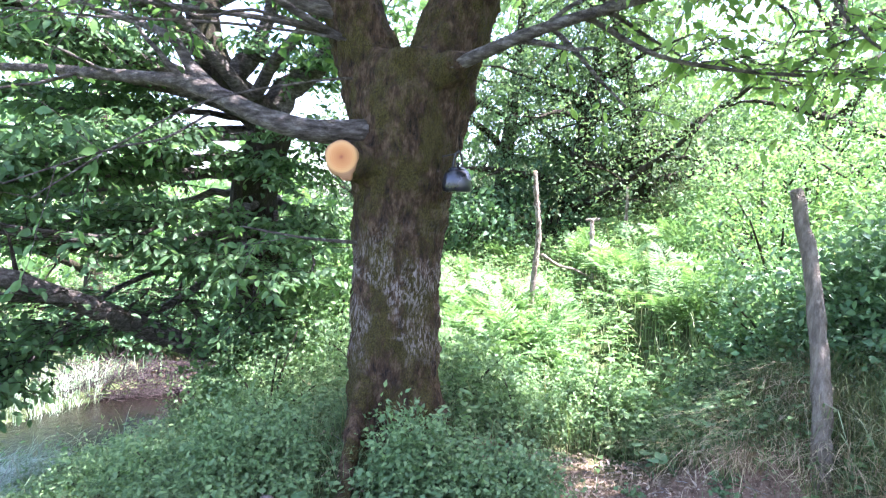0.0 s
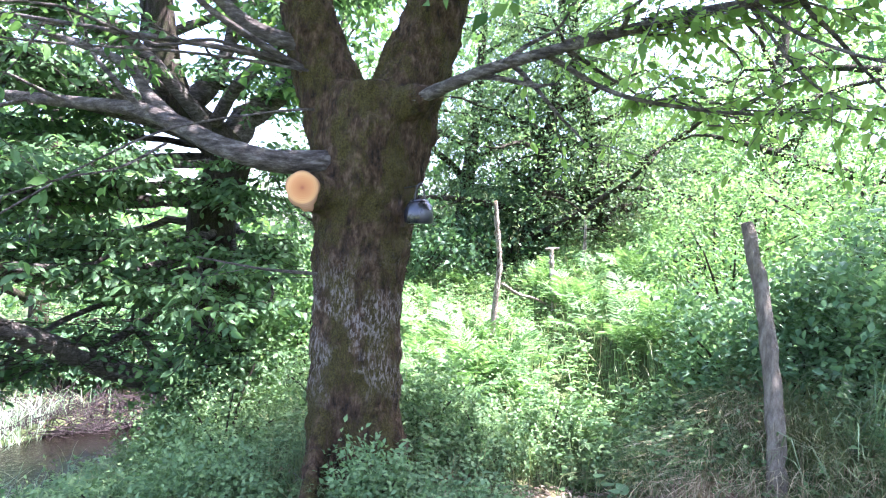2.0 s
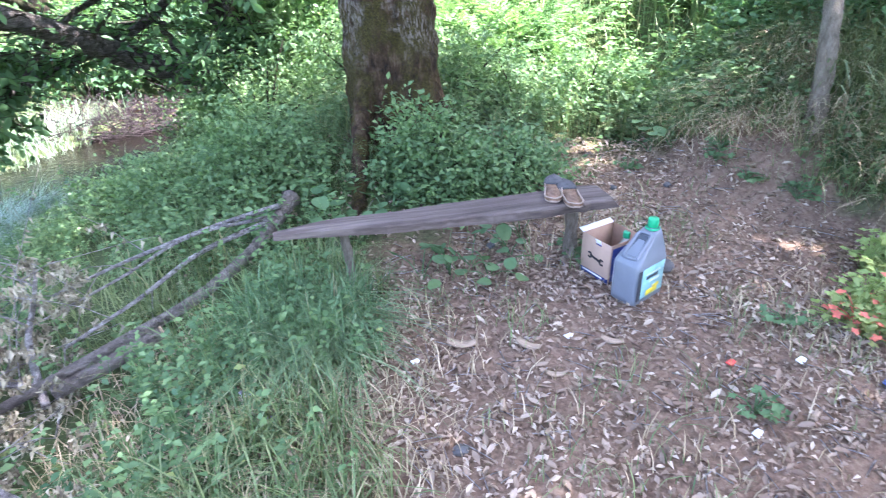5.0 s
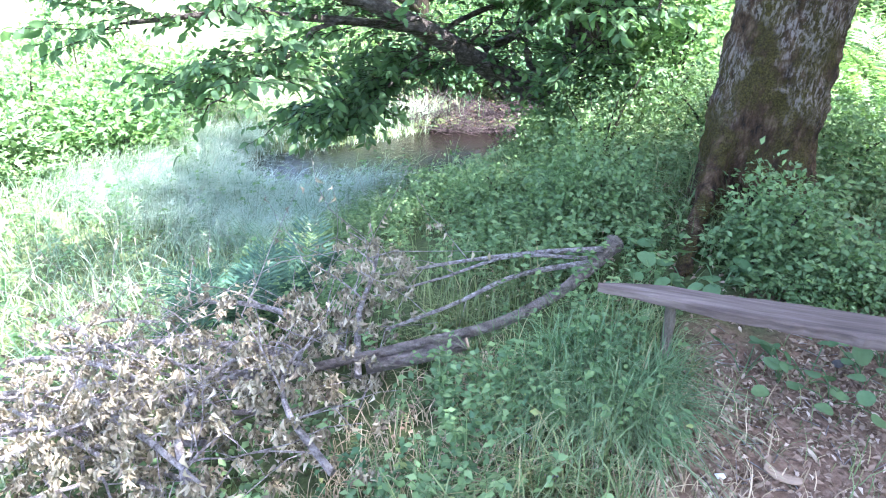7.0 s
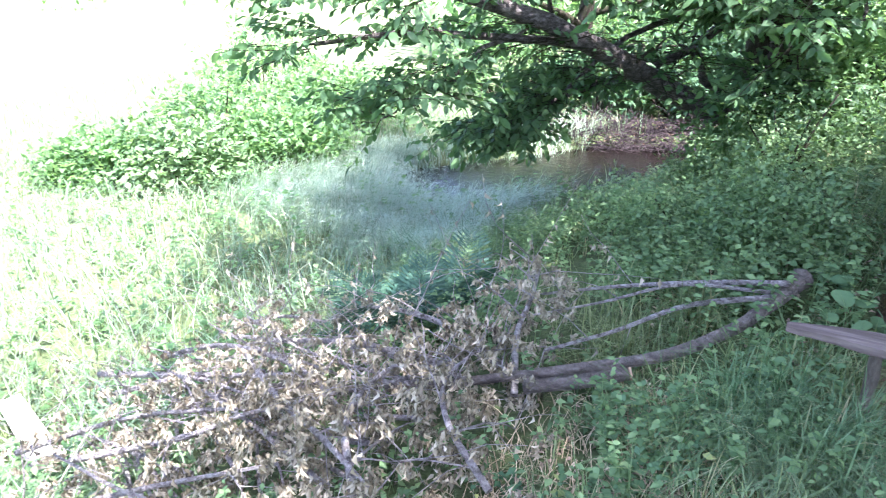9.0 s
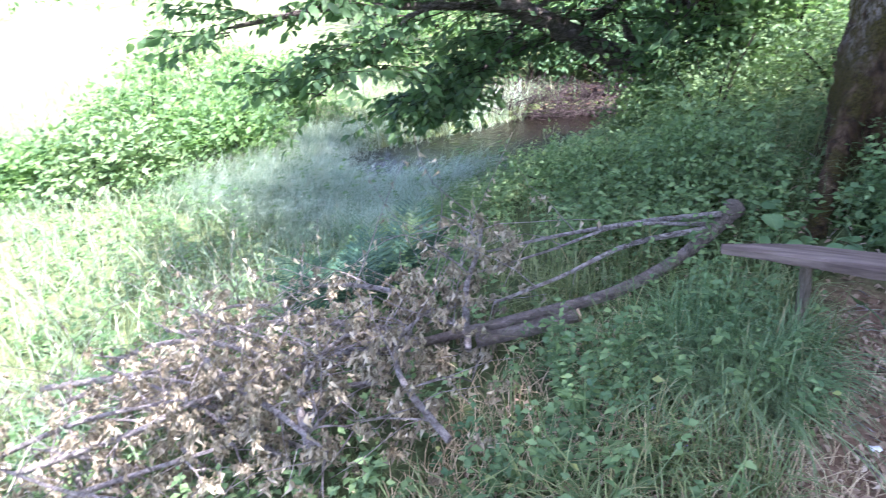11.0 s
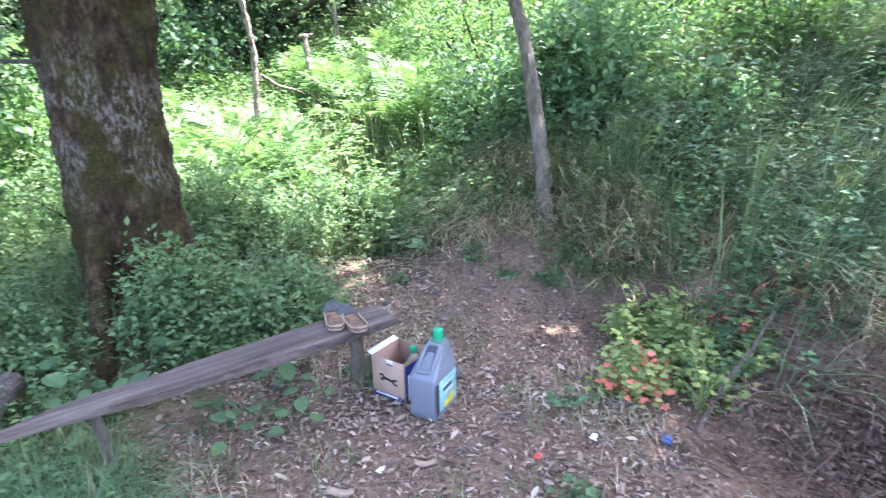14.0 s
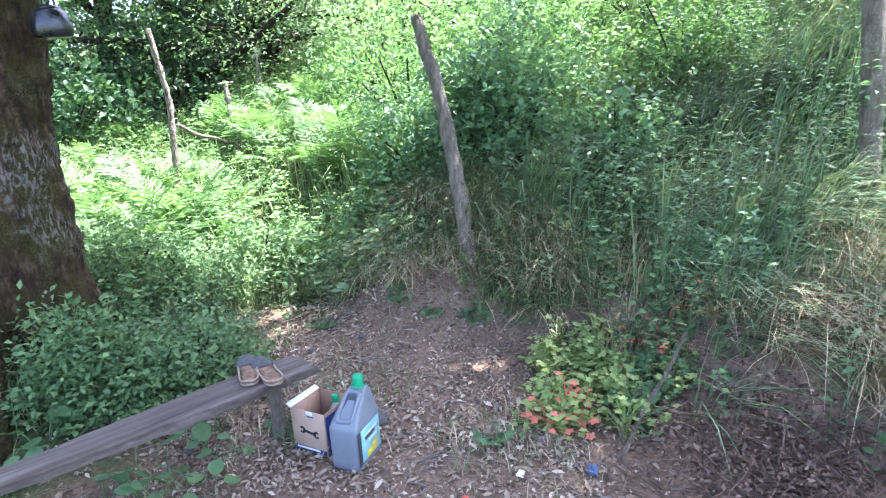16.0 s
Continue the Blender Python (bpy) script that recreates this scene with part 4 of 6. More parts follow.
def clearing(x, y):
    """1 on the trodden earth, 0 outside."""
    wob = 0.08 * np.sin(3.1 * x + 1.0) + 0.07 * np.sin(4.3 * y) + 0.05 * np.sin(9 * x - 7 * y)
    right = 1.95 + 0.28 * sstep(1.6, 2.4, y) - 0.45 * sstep(2.0, 1.0, y)
    left = 0.05 + 0.30 * sstep(2.2, 2.6, y) + 0.68 * sstep(2.5, 3.3, y)
    return sstep(left - 0.12, left + 0.12, x + wob) * sstep(right + 0.12, right - 0.12, x + wob) * sstep(3.75, 3.5, y + wob) * (1 - knoll_edge(x, y))


def clump(x, y, size, ph):
    """0 in gaps, 1 in clumps of about that size in metres."""
    k_ = 2.2 / size
    v = np.sin(k_ * (x + 0.31 * y) + ph) + np.sin(k_ * (0.93 * y - 0.42 * x) + 2.1 * ph) + 0.7 * np.sin(k_ * 1.9 * (0.7 * x + 0.8 * y) + 3.7 * ph) + 0.5 * np.sin(k_ * 3.1 * (0.8 * x - 0.6 * y) + ph)
    return sstep(-0.5, 0.7, v)


def tussocks(name, label, box, n, dens, h, w, spread, material, seed, per=16, heading=None, pull=0.5):
    """Grass in tufts: blades fan out from common roots and lean one way."""
    p, r = region(n, box, dens, seed)
    grow_ = 0.55 + 0.75 * r.random(len(p))
    q = np.repeat(np.arange(len(p)), per)
    a = r.random(len(q)) * 2 * math.pi
    out = np.stack([np.cos(a), np.sin(a)], 1) * np.sqrt(r.random(len(q)))[:, None]
    pos = p[q].copy()
    pos[:, :2] += out * 0.045
    hh = h * grow_[q] * (0.5 + 0.6 * r.random(len(q)))
    lean = out * spread + (np.array([math.cos(radians(heading)), math.sin(radians(heading))]) * pull if heading is not None else 0)
    lean = lean * hh[:, None] * (0.5 + 1.1 * r.random((len(q), 1)))
    ys = np.array([0, 0, .42, .42, .78, .78, 1.0])
    xs = np.array([-.5, .5, -.45, .45, -.3, .3, 0])
    ln = np.linalg.norm(lean, axis=1) + 1e-6
    side = np.stack([-lean[:, 1] / ln, lean[:, 0] / ln, 0 * ln], 1)
    v = pos[:, None] + xs[None, :, None] * (w * (0.7 + 0.6 * r.random(len(q))))[:, None, None] * side[:, None]
    v[..., :2] += (ys ** 2)[None, :, None] * lean[:, None]
    v[..., 2] += ys[None] * hh[:, None] * (1 - 0.55 * (ys ** 2)[None] * np.minimum(1.2, ln / hh)[:, None])
    acc = Acc()
    base = np.arange(len(q))[:, None, None] * 7
    acc.v.append(v.reshape(-1, 3))
    acc.f.append((np.array([(0, 1, 3, 2), (2, 3, 5, 4)])[None] + base).reshape(-1, 4))
    acc.f.append((np.array([(4, 5, 6)])[None] + base).reshape(-1, 3))
    acc.n += len(q) * 7
    return tagged(new(name, acc.mesh(name, material)), label, "grass", kind="stuff")


def grass(name, label, box, n, dens, h, w, lean, material, seed, heading=None):
    p, r = region(n, box, dens, seed)
    acc = Acc()
    k_ = 0.5 + 0.7 * r.random(len(p))
    blades(acc, p, h * k_, w * (0.7 + 0.6 * r.random(len(p))), lean * k_ * (0.3 + r.random(len(p))), r, heading)
    ob = new(name, acc.mesh(name, material))
    return tagged(ob, label, "grass", kind="stuff")


def herbs(name, label, box, n, dens, h, leaf, material, seed, template=OVAL, per=8, category="undergrowth"):
    """Low leafy plants: leaves in tiers round short stems."""
    p, r = region(n, box, dens, seed)
    hh = h * (0.4 + 0.8 * r.random(len(p)))
    acc = Acc()
    lean = r.normal(size=(len(p), 2)) * 0.15
    blades(acc, p, hh, np.full(len(p), 0.0032), hh * 0.25, r)
    q = np.repeat(np.arange(len(p)), per)
    f_ = r.random(len(q)) ** 0.7
    a = r.random(len(q)) * 2 * math.pi
    pos = p[q].copy()
    pos[:, 2] += hh[q] * f_
    pos[:, :2] += lean[q] * (hh[q] * f_)[:, None]
    d = np.stack([np.cos(a), np.sin(a), 0.35 - 0.5 * r.random(len(q))], 1)
    scatter(acc, template, pos, d, np.array([0, 0, 1.0]) + r.normal(size=pos.shape) * 0.3, leaf * (0.5 + 0.8 * r.random(len(q))))
    ob = new(name, acc.mesh(name, material))
    return tagged(ob, label, category, kind="stuff")


# shrubs round the foot of the chestnut
for n_, (x_, y_, rx_, ry_, rz_, cl) in enumerate(((0.28, 2.98, 0.22, 0.20, 0.34, 220), (0.50, 2.90, 0.24, 0.20, 0.24, 200), (0.76, 3.05, 0.32, 0.26, 0.19, 220), (-0.56, 3.26, 0.34, 0.35, 0.32, 280), (-1.0, 3.45, 0.5, 0.45, 0.28, 320),
                                              (0.98, 3.85, 0.42, 0.36, 0.28, 240), (-1.5, 3.9, 0.5, 0.45, 0.22, 240), (0.62, 4.05, 0.5, 0.4, 0.42, 260), (1.5, 4.15, 0.42, 0.38, 0.34, 240),
                                              (-0.7, 4.4, 0.6, 0.5, 0.5, 300), (-1.2, 5.0, 0.5, 0.45, 0.18, 240), (0.0, 4.6, 0.5, 0.5, 0.6, 260))):
    shrub("shrub", (x_, y_, gz(x_, y_)), (rx_, ry_, rz_), int(cl * 1.15), 0.032, SHRUB, "blue-green small-leaved shrub at the foot of the chestnut", 60 + n_, group="shrubs round the chestnut", spread=0.085, per=14, shell=0.35)
# the lighter leaf colour gives these shrubs their sunlit look
for n_, (x_, y_, rx_, rz_) in enumerate(((-0.78, 5.6, 0.42, 0.80), (-0.40, 6.1, 0.45, 0.95), (-1.1, 5.35, 0.38, 0.45))):
    shrub("shrub", (x_, y_, gz(x_, y_)), (rx_, rx_, rz_), 300, 0.065, FRESH, "light green shrub beside the leaning tree, coloured as if sunlit", 75 + n_, group="shrubs by the leaning tree", spread=0.11, per=9)

# leafy bushes on the bank behind the thick post
for n_, (x_, y_, rx_, ry_, rz_, cl, m_) in enumerate(((2.62, 3.78, 0.45, 0.42, 0.62, 360, GLOSSY), (3.0, 3.25, 0.55, 0.45, 0.78, 520, GLOSSY), (2.70, 3.28, 0.32, 0.3, 0.5, 260, GLOSSY), (3.0, 4.5, 0.7, 0.6, 0.85, 420, CHESTNUT), (3.9, 4.0, 0.7, 0.7, 0.9, 440, CHESTNUT),
                                              (4.6, 5.2, 0.9, 0.8, 1.2, 420, FRESH), (3.9, 6.3, 0.9, 0.8, 1.0, 380, FRESH), (5.2, 7.4, 1.1, 1.0, 1.4, 420, FRESH), (5.4, 4.0, 0.9, 0.8, 1.0, 400, FRESH), (6.0, 2.3, 0.9, 0.9, 1.1, 420, CHESTNUT_DARK), (6.3, 3.2, 0.8, 0.8, 1.0, 380, CHESTNUT_DARK), (6.3, 9.0, 1.3, 1.2, 1.7, 420, CHESTNUT), (2.25, 3.75, 0.30, 0.28, 0.24, 150, SHRUB), (1.90, 3.85, 0.30, 0.28, 0.18, 130, SHRUB), (3.35, 2.7, 0.4, 0.35, 0.35, 220, GLOSSY), (4.3, 2.9, 0.6, 0.5, 0.5, 300, CHESTNUT))):
    shrub("bush", (x_, y_, gz(x_, y_)), (rx_, ry_, rz_), cl, 0.053, m_, "leafy green bush on the grassy bank", 80 + n_, SLIM if n_ in (3, 4) else OVAL, group="bushes on the bank", spread=0.12)

# dark thicket under the wood
for n_, (x_, y_, s_) in enumerate(((1.0, 9.2, 1.0), (2.5, 10.2, 1.1), (-0.3, 9.8, 1.1), (3.6, 11.4, 1.2), (0.6, 11.2, 1.3), (5.4, 12.2, 1.4), (-1.6, 11.2, 1.2), (-0.2, 7.8, 0.8), (-3.8, 11.8, 1.2), (-6.5, 10.5, 1.2), (-3.3, 11.0, 1.2), (-4.5, 10.6, 1.1), (-2.2, 10.6, 1.1), (-2.7, 12.2, 1.7), (-4.0, 12.4, 1.7))):
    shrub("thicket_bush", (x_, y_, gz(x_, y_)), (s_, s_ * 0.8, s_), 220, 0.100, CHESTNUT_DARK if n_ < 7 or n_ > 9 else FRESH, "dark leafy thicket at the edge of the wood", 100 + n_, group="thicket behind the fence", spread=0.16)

# bramble bush in the meadow
for n_, (x_, y_, rx_, rz_) in enumerate(((-7.3, 4.3, 0.9, 0.55), (-6.7, 5.6, 0.9, 0.55), (-8.3, 5.6, 1.3, 0.75), (-8.3, 3.7, 0.8, 0.4), (-7.6, 7.2, 1.2, 0.8), (-9.8, 7.6, 1.5, 1.1))):
    shrub("bramble_bush", (x_, y_, gz(x_, y_)), (rx_, rx_ * 0.8, rz_), 300, 0.10, SHRUB if n_ == 0 else FRESH, "rounded bramble bush in the bright meadow", 120 + n_, group="brambles in the meadow", spread=0.14, per=10)

# far woods round the place, one joined mass; darker leaf colour stands for shade
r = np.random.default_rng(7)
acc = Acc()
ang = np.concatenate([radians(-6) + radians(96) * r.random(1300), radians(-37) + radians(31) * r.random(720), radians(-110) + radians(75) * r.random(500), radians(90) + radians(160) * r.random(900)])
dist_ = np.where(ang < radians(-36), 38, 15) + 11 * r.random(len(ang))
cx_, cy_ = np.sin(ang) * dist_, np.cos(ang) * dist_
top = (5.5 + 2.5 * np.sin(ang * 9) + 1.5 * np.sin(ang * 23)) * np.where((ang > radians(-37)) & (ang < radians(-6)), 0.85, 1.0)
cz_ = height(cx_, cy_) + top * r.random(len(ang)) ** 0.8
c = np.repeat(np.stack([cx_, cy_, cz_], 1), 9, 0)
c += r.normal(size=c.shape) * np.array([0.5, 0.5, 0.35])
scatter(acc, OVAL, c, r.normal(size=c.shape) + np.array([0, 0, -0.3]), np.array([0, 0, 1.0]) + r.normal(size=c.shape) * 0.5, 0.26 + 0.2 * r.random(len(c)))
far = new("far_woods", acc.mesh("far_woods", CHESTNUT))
tagged(far, "leafy woods in the distance, leaf colour darkened for shade", "woods", kind="stuff")


# ---- ferns ----
def frond_mesh(material, seed, length=0.6):
    r = np.random.default_rng(seed)
    acc = Acc()
    n = 16
    ys = np.linspace(0.0, 1.0, 24)
    rachis = np.stack([0 * ys, ys * length, 0.42 * length * ys - 0.46 * length * ys ** 2.4], 1)
    tube(acc, rachis[::4], np.linspace(0.004, 0.001, 6), 3, cap=False)
    leaf_v = np.array([(0, -.09, 0), (.22, -.13, .02), (.34, -.05, .0), (.5, -.12, .02), (.62, -.04, 0), (.78, -.07, .01), (1, 0, -.06), (.78, .07, .01), (.62, .04, 0), (.5, .12, .02), (.34, .05, 0), (.22, .13, .02), (0, .09, 0), (.5, 0, .03)], float)
    leaf_f = np.array([(13, i_, i_ + 1) for i_ in range(12)])
    for i_ in range(n):
        q = 0.18 + 0.82 * i_ / n
        k_ = int(q * 23)
        w = length * 0.42 * math.sin(math.pi * (0.12 + 0.88 * (1 - q)) ** 0.9) * (1.05 - 0.5 * q)
        for sgn in (-1, 1):
            a = radians(18 + 22 * q)
            v = leaf_v * np.array([w, w * 0.9, w])
            x = v[:, 0] * math.cos(a) * sgn - 0
            y = v[:, 0] * math.sin(a) + v[:, 1]
            acc.add(np.stack([x, y, v[:, 2] - 0.15 * np.abs(x) ** 1.3], 1) + rachis[k_], leaf_f if sgn < 0 else leaf_f[:, ::-1])
    return acc.mesh("frond", material)


FRONDS = [frond_mesh(FERN, 1, 0.55), frond_mesh(FERN, 2, 0.45)]
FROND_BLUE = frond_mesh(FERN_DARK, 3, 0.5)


def fern(at, meshes, count, seed, label, group, scale=1.0):
    r = np.random.default_rng(seed)
    t = thing("fern", at, label, "fern", group)
    for i_ in range(count):
        o = part("frond", meshes[i_ % len(meshes)], None, t)
        o.matrix_basis = pose(0, 0, 0, 12 + 48 * r.random(), 0, 360 * i_ / count + 30 * r.random()) @ Matrix.Scale(scale * (0.75 + 0.4 * r.random()), 4)
    return t


r = np.random.default_rng(77)
for i_ in range(52):
    x_, y_ = 0.55 + 2.6 * r.random(), 4.7 + 4.2 * r.random()
    if i_ > 43:
        x_, y_ = 0.75 + 0.75 * r.random(), 4.6 + 0.9 * r.random()
    elif i_ > 34:
        x_, y_ = 2.6 + 2.2 * r.random(), 7.0 + 2.5 * r.random()
    fern((x_, y_, gz(x_, y_)), FRONDS, 6, 200 + i_, "sunlit yellow-green bracken fern by the fence", "bracken by the fence", 0.9 + 0.35 * r.random())
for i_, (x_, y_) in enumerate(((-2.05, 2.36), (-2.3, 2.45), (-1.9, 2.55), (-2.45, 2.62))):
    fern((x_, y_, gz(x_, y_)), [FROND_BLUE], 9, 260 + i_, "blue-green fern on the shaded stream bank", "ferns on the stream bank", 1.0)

# ---- grass and herbs ----
def off_geraniums(x, y):
    return 1 - np.exp(-(((x - 1.98) / 0.40) ** 2 + ((y - 1.78) / 0.46) ** 2) ** 2)


bank = lambda x, y: off_geraniums(x, y) * sstep(1.9, 2.3, x + 0.1 * np.sin(5 * y) - 0.32 * np.exp(-((y - 2.5) / 0.42) ** 2)) * (0.45 + 0.55 * patch(x, y, 2.1, 1.7, 0.6)) * (1 - 0.85 * np.exp(-(((x - 3.0) / 0.75) ** 2 + ((y - 3.5) / 0.6) ** 2) ** 2)) * (1 - 0.8 * np.exp(-(((x - 2.2) / 0.45) ** 2 + ((y - 0.9) / 0.6) ** 2) ** 2)) * (1 - 0.75 * np.exp(-(((x - 3.05) / 0.5) ** 2 + ((y - 1.15) / 0.3) ** 2) ** 2))
tussocks("bank_grass", "tall soft green grass tufts on the bank", (1.9, 8.5, -2.0, 5.0), 5200, lambda x, y: bank(x, y) * (0.12 + 0.88 * clump(x, y, 0.55, 0.4)) * (1 - 0.85 * knoll_edge(x, y) * sstep(2.75, 2.55, x)) * (1 - 0.6 * sstep(5, 8, x)), 0.50, 0.0075, 0.85, BANK_GRASS, 301, 16, 280, 0.85)
tussocks("dry_bank_grass", "pale dry grass stalks on the bank", (1.75, 3.4, -1.0, 3.6), 1100, lambda x, y: off_geraniums(x, y) * (1 - 0.93 * np.exp(-(((x - 2.05) / 0.38) ** 2 + ((y - 0.95) / 0.5) ** 2) ** 2)) * sstep(1.86, 2.1, x - 0.25 * np.exp(-((y - 2.5) / 0.4) ** 2)) * sstep(3.3, 2.2, x) * sstep(2.6, 2.3, y) * clump(x, y, 0.4, 2.2), 0.27, 0.0034, 1.1, DRY_GRASS, 302, 13, 285, 0.7)
on_knoll = lambda x, y: knoll_edge(x, y) * sstep(2.75, 2.5, x)
tussocks("knoll_grass", "half-dry grass fringe round the thick post", (1.6, 2.75, 2.2, 3.9), 1300, lambda x, y: on_knoll(x, y) * (0.3 + 0.7 * clump(x, y, 0.3, 1.7)), 0.24, 0.0045, 0.9, GRASS, 326, 14, 240, 0.5)
tussocks("knoll_straw", "dry grass hanging over the bare knoll", (1.6, 2.75, 2.2, 3.6), 480, lambda x, y: on_knoll(x, y) * clump(x, y, 0.35, 0.2), 0.24, 0.0036, 1.1, DRY_GRASS, 327, 14, 235, 0.9)
herbs("knoll_herbs", "leafy weeds round the thick post", (1.6, 2.75, 2.4, 4.1), 1300, lambda x, y: on_knoll(x, y) * (0.2 + 0.8 * clump(x, y, 0.35, 2.9)), 0.26, 0.040, SHRUB, 328, per=11)
tussocks("straw_tuft", "bleached straw hanging over the bank foot", (2.5, 3.15, 0.5, 1.6), 170, lambda x, y: clump(x, y, 0.35, 1.2), 0.34, 0.0026, 1.2, DRY_GRASS, 318, 20, 235, 0.8)
herbs("bank_herbs", "mixed green weeds on the bank", (2.0, 5.5, -1.5, 4.6), 5200, lambda x, y: bank(x, y) * (0.1 + 0.9 * clump(x, y, 0.5, 1.9)), 0.42, 0.040, SHRUB, 303, per=12)
herbs("tall_bank_weeds", "tall leafy weeds standing on the bank", (2.1, 4.6, -0.8, 4.2), 1500, lambda x, y: bank(x, y) * clump(x, y, 0.7, 3.3), 0.60, 0.048, GLOSSY, 319, SLIM, per=20)
sunny = lambda x, y: sstep(3.4, 4.0, y) * sstep(-0.4, 0.6, x) * sstep(7.0, 5.0, x - 0.2 * y)
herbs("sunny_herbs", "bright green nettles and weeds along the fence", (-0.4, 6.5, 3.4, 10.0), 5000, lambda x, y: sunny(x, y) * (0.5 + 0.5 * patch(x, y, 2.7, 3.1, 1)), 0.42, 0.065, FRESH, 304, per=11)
grass("sunny_grass", "sunlit seeding grass beyond the fence", (0.0, 6.5, 3.6, 12.0), 5000, lambda x, y: sunny(x, y), 0.46, 0.009, 0.26, GRASS, 305)
grass("foot_grass", "half-dry grass between the shrubs", (-0.3, 2.3, 2.9, 4.3), 6000, lambda x, y: (1 - clearing(x, y)) * (0.15 + 0.85 * clump(x, y, 0.4, 1.3)) * sstep(2.4, 1.9, x), 0.26, 0.004, 0.30, GRASS, 317)
herbs("foot_herbs", "dark low herbs round the tree foot", (-1.2, 2.1, 2.55, 4.4), 2600, lambda x, y: (1 - clearing(x, y)) * sstep(2.5, 2.75, y) * (0.3 + 0.7 * clump(x, y, 0.45, 0.9)) * (1 - np.exp(-((x + 0.03) / 0.16) ** 2 - ((y - 2.9) / 0.32) ** 2)), 0.24, 0.040, SHRUB, 306, per=10)
def off_limb(x, y):
    """0 along the fallen limb and under the brush, 1 away from it."""
    d = np.full(np.shape(x), 9.0)
    for px, py in smooth_line([(-0.36, 2.84), (-0.45, 2.53), (-0.55, 2.3), (-0.67, 2.05), (-0.93, 1.80), (-1.3, 1.6)], 20):
        d = np.minimum(d, np.hypot(x - px, y - py))
    return sstep(0.04, 0.17, d) * (1 - 0.85 * np.exp(-(((x + 1.75) / 0.75) ** 2 + ((y - 1.45) / 0.6) ** 2) ** 2))


def worn(x, y):
    """1 on the trampled, littered edge of the slope beside the clearing."""
    return np.exp(-(((x + 0.18) / 0.36) ** 2 + ((y - 1.30) / 0.48) ** 2) ** 1.5)


slope = lambda x, y: (1 - 0.85 * worn(x, y)) * off_limb(x, y) * sstep(0.05, -0.25, x) * sstep(-4.0, -2.2, x) * sstep(5.2, 4.4, y) * (stream_distance(x, y) > 0.75)
herbs("slope_herbs", "dense green weeds on the stream bank", (-4.0, 0.1, 0.2, 6.5), 9000, lambda x, y: slope(x, y) * (0.12 + 0.88 * clump(x, y, 0.5, 0.3)), 0.24, 0.032, SHRUB, 307, per=14)
herbs("nettles", "fresh green nettles beside the clearing", (-0.95, 0.08, 0.95, 2.1), 330, lambda x, y: (1 - 0.7 * worn(x, y)) * sstep(0.08, -0.10, x) * clump(x, y, 0.35, 2.4), 0.15, 0.030, BROAD, 308, per=11)
grass("slope_grass", "fine green grass on the stream bank", (-4.2, 0.15, -0.5, 6.5), 13000, lambda x, y: off_limb(x, y) * sstep(0.1, -0.2, x) * (stream_distance(x, y) > 0.7) * (0.1 + 0.9 * clump(x, y, 0.6, 2.0)), 0.24, 0.005, 0.2, GRASS, 309)
tussocks("bench_grass", "dark green grass fountain under the thin end of the bench", (-0.45, 0.0, 1.72, 2.10), 95, lambda x, y: off_limb(x, y), 0.27, 0.0045, 0.9, BANK_GRASS, 330, 24, 275, 0.45)
tussocks("tuft_grass", "green grass tufts between bench and fallen limb", (-1.0, 0.12, 0.9, 2.7), 330, lambda x, y: off_limb(x, y) * sstep(0.12, -0.08, x) * (0.1 + 0.9 * clump(x, y, 0.4, 0.7)), 0.26, 0.0042, 0.8, GRASS, 315, 20, 270, 0.35)
grass("edge_grass", "thin half-dry grass at the clearing's edge", (-1.0, 0.45, -0.6, 2.05), 8000, lambda x, y: sstep(0.3, -0.1, x) * (0.4 + 0.6 * patch(x, y, 6, 5, 1)), 0.11, 0.0035, 0.12, DRY_GRASS, 310)
meadow = lambda x, y: sstep(-2.0, -3.4, x + 0.12 * (y - 3)) * (stream_distance(x, y) > 0.55)
grass("meadow_grass", "tall pale meadow grass in full sun", (-15, -2.0, -4.0, 9.5), 42000, lambda x, y: meadow(x, y) * np.clip(1.25 - 0.07 * np.hypot(x + 3, y - 3), 0.25, 1), 0.38, 0.0075, 0.42, MEADOW, 311)
tussocks("near_bank_grass", "long pale bluish grass before the stream, whitened for skylight", (-6.2, -2.6, 3.6, 6.6), 1600, lambda x, y: (stream_distance(x, y) > 0.60) * sstep(-2.8, -3.6, x + 0.25 * (y - 5)) * sstep(3.6, 4.2, y), 0.42, 0.0060, 0.5, PALE_GRASS, 323, 17, 20, 0.6)
grass("stream_grass", "long grass hanging over the stream", (-6.5, -1.8, 4.0, 9.0), 7000, lambda x, y: ((stream_distance(x, y) > 0.45) & (stream_distance(x, y) < 1.3) & (x < -3.9)) * 1.0, 0.42, 0.008, 0.32, PALE_GRASS, 312)
herbs("low_bank_herbs", "short weeds on the lower stream bank", (-3.6, 0.2, 4.3, 8.0), 2600, lambda x, y: (stream_distance(x, y) > 0.55) * sstep(4.3, 4.9, y) * 0.9, 0.09, 0.05, SHRUB, 314, per=6)
herbs("meadow_weeds", "sunlit weeds in the meadow", (-10, -2.6, -1.0, 8.5), 3400, lambda x, y: meadow(x, y) * patch(x, y, 1.4, 1.2, 0.2), 0.36, 0.06, FRESH, 313, per=8)

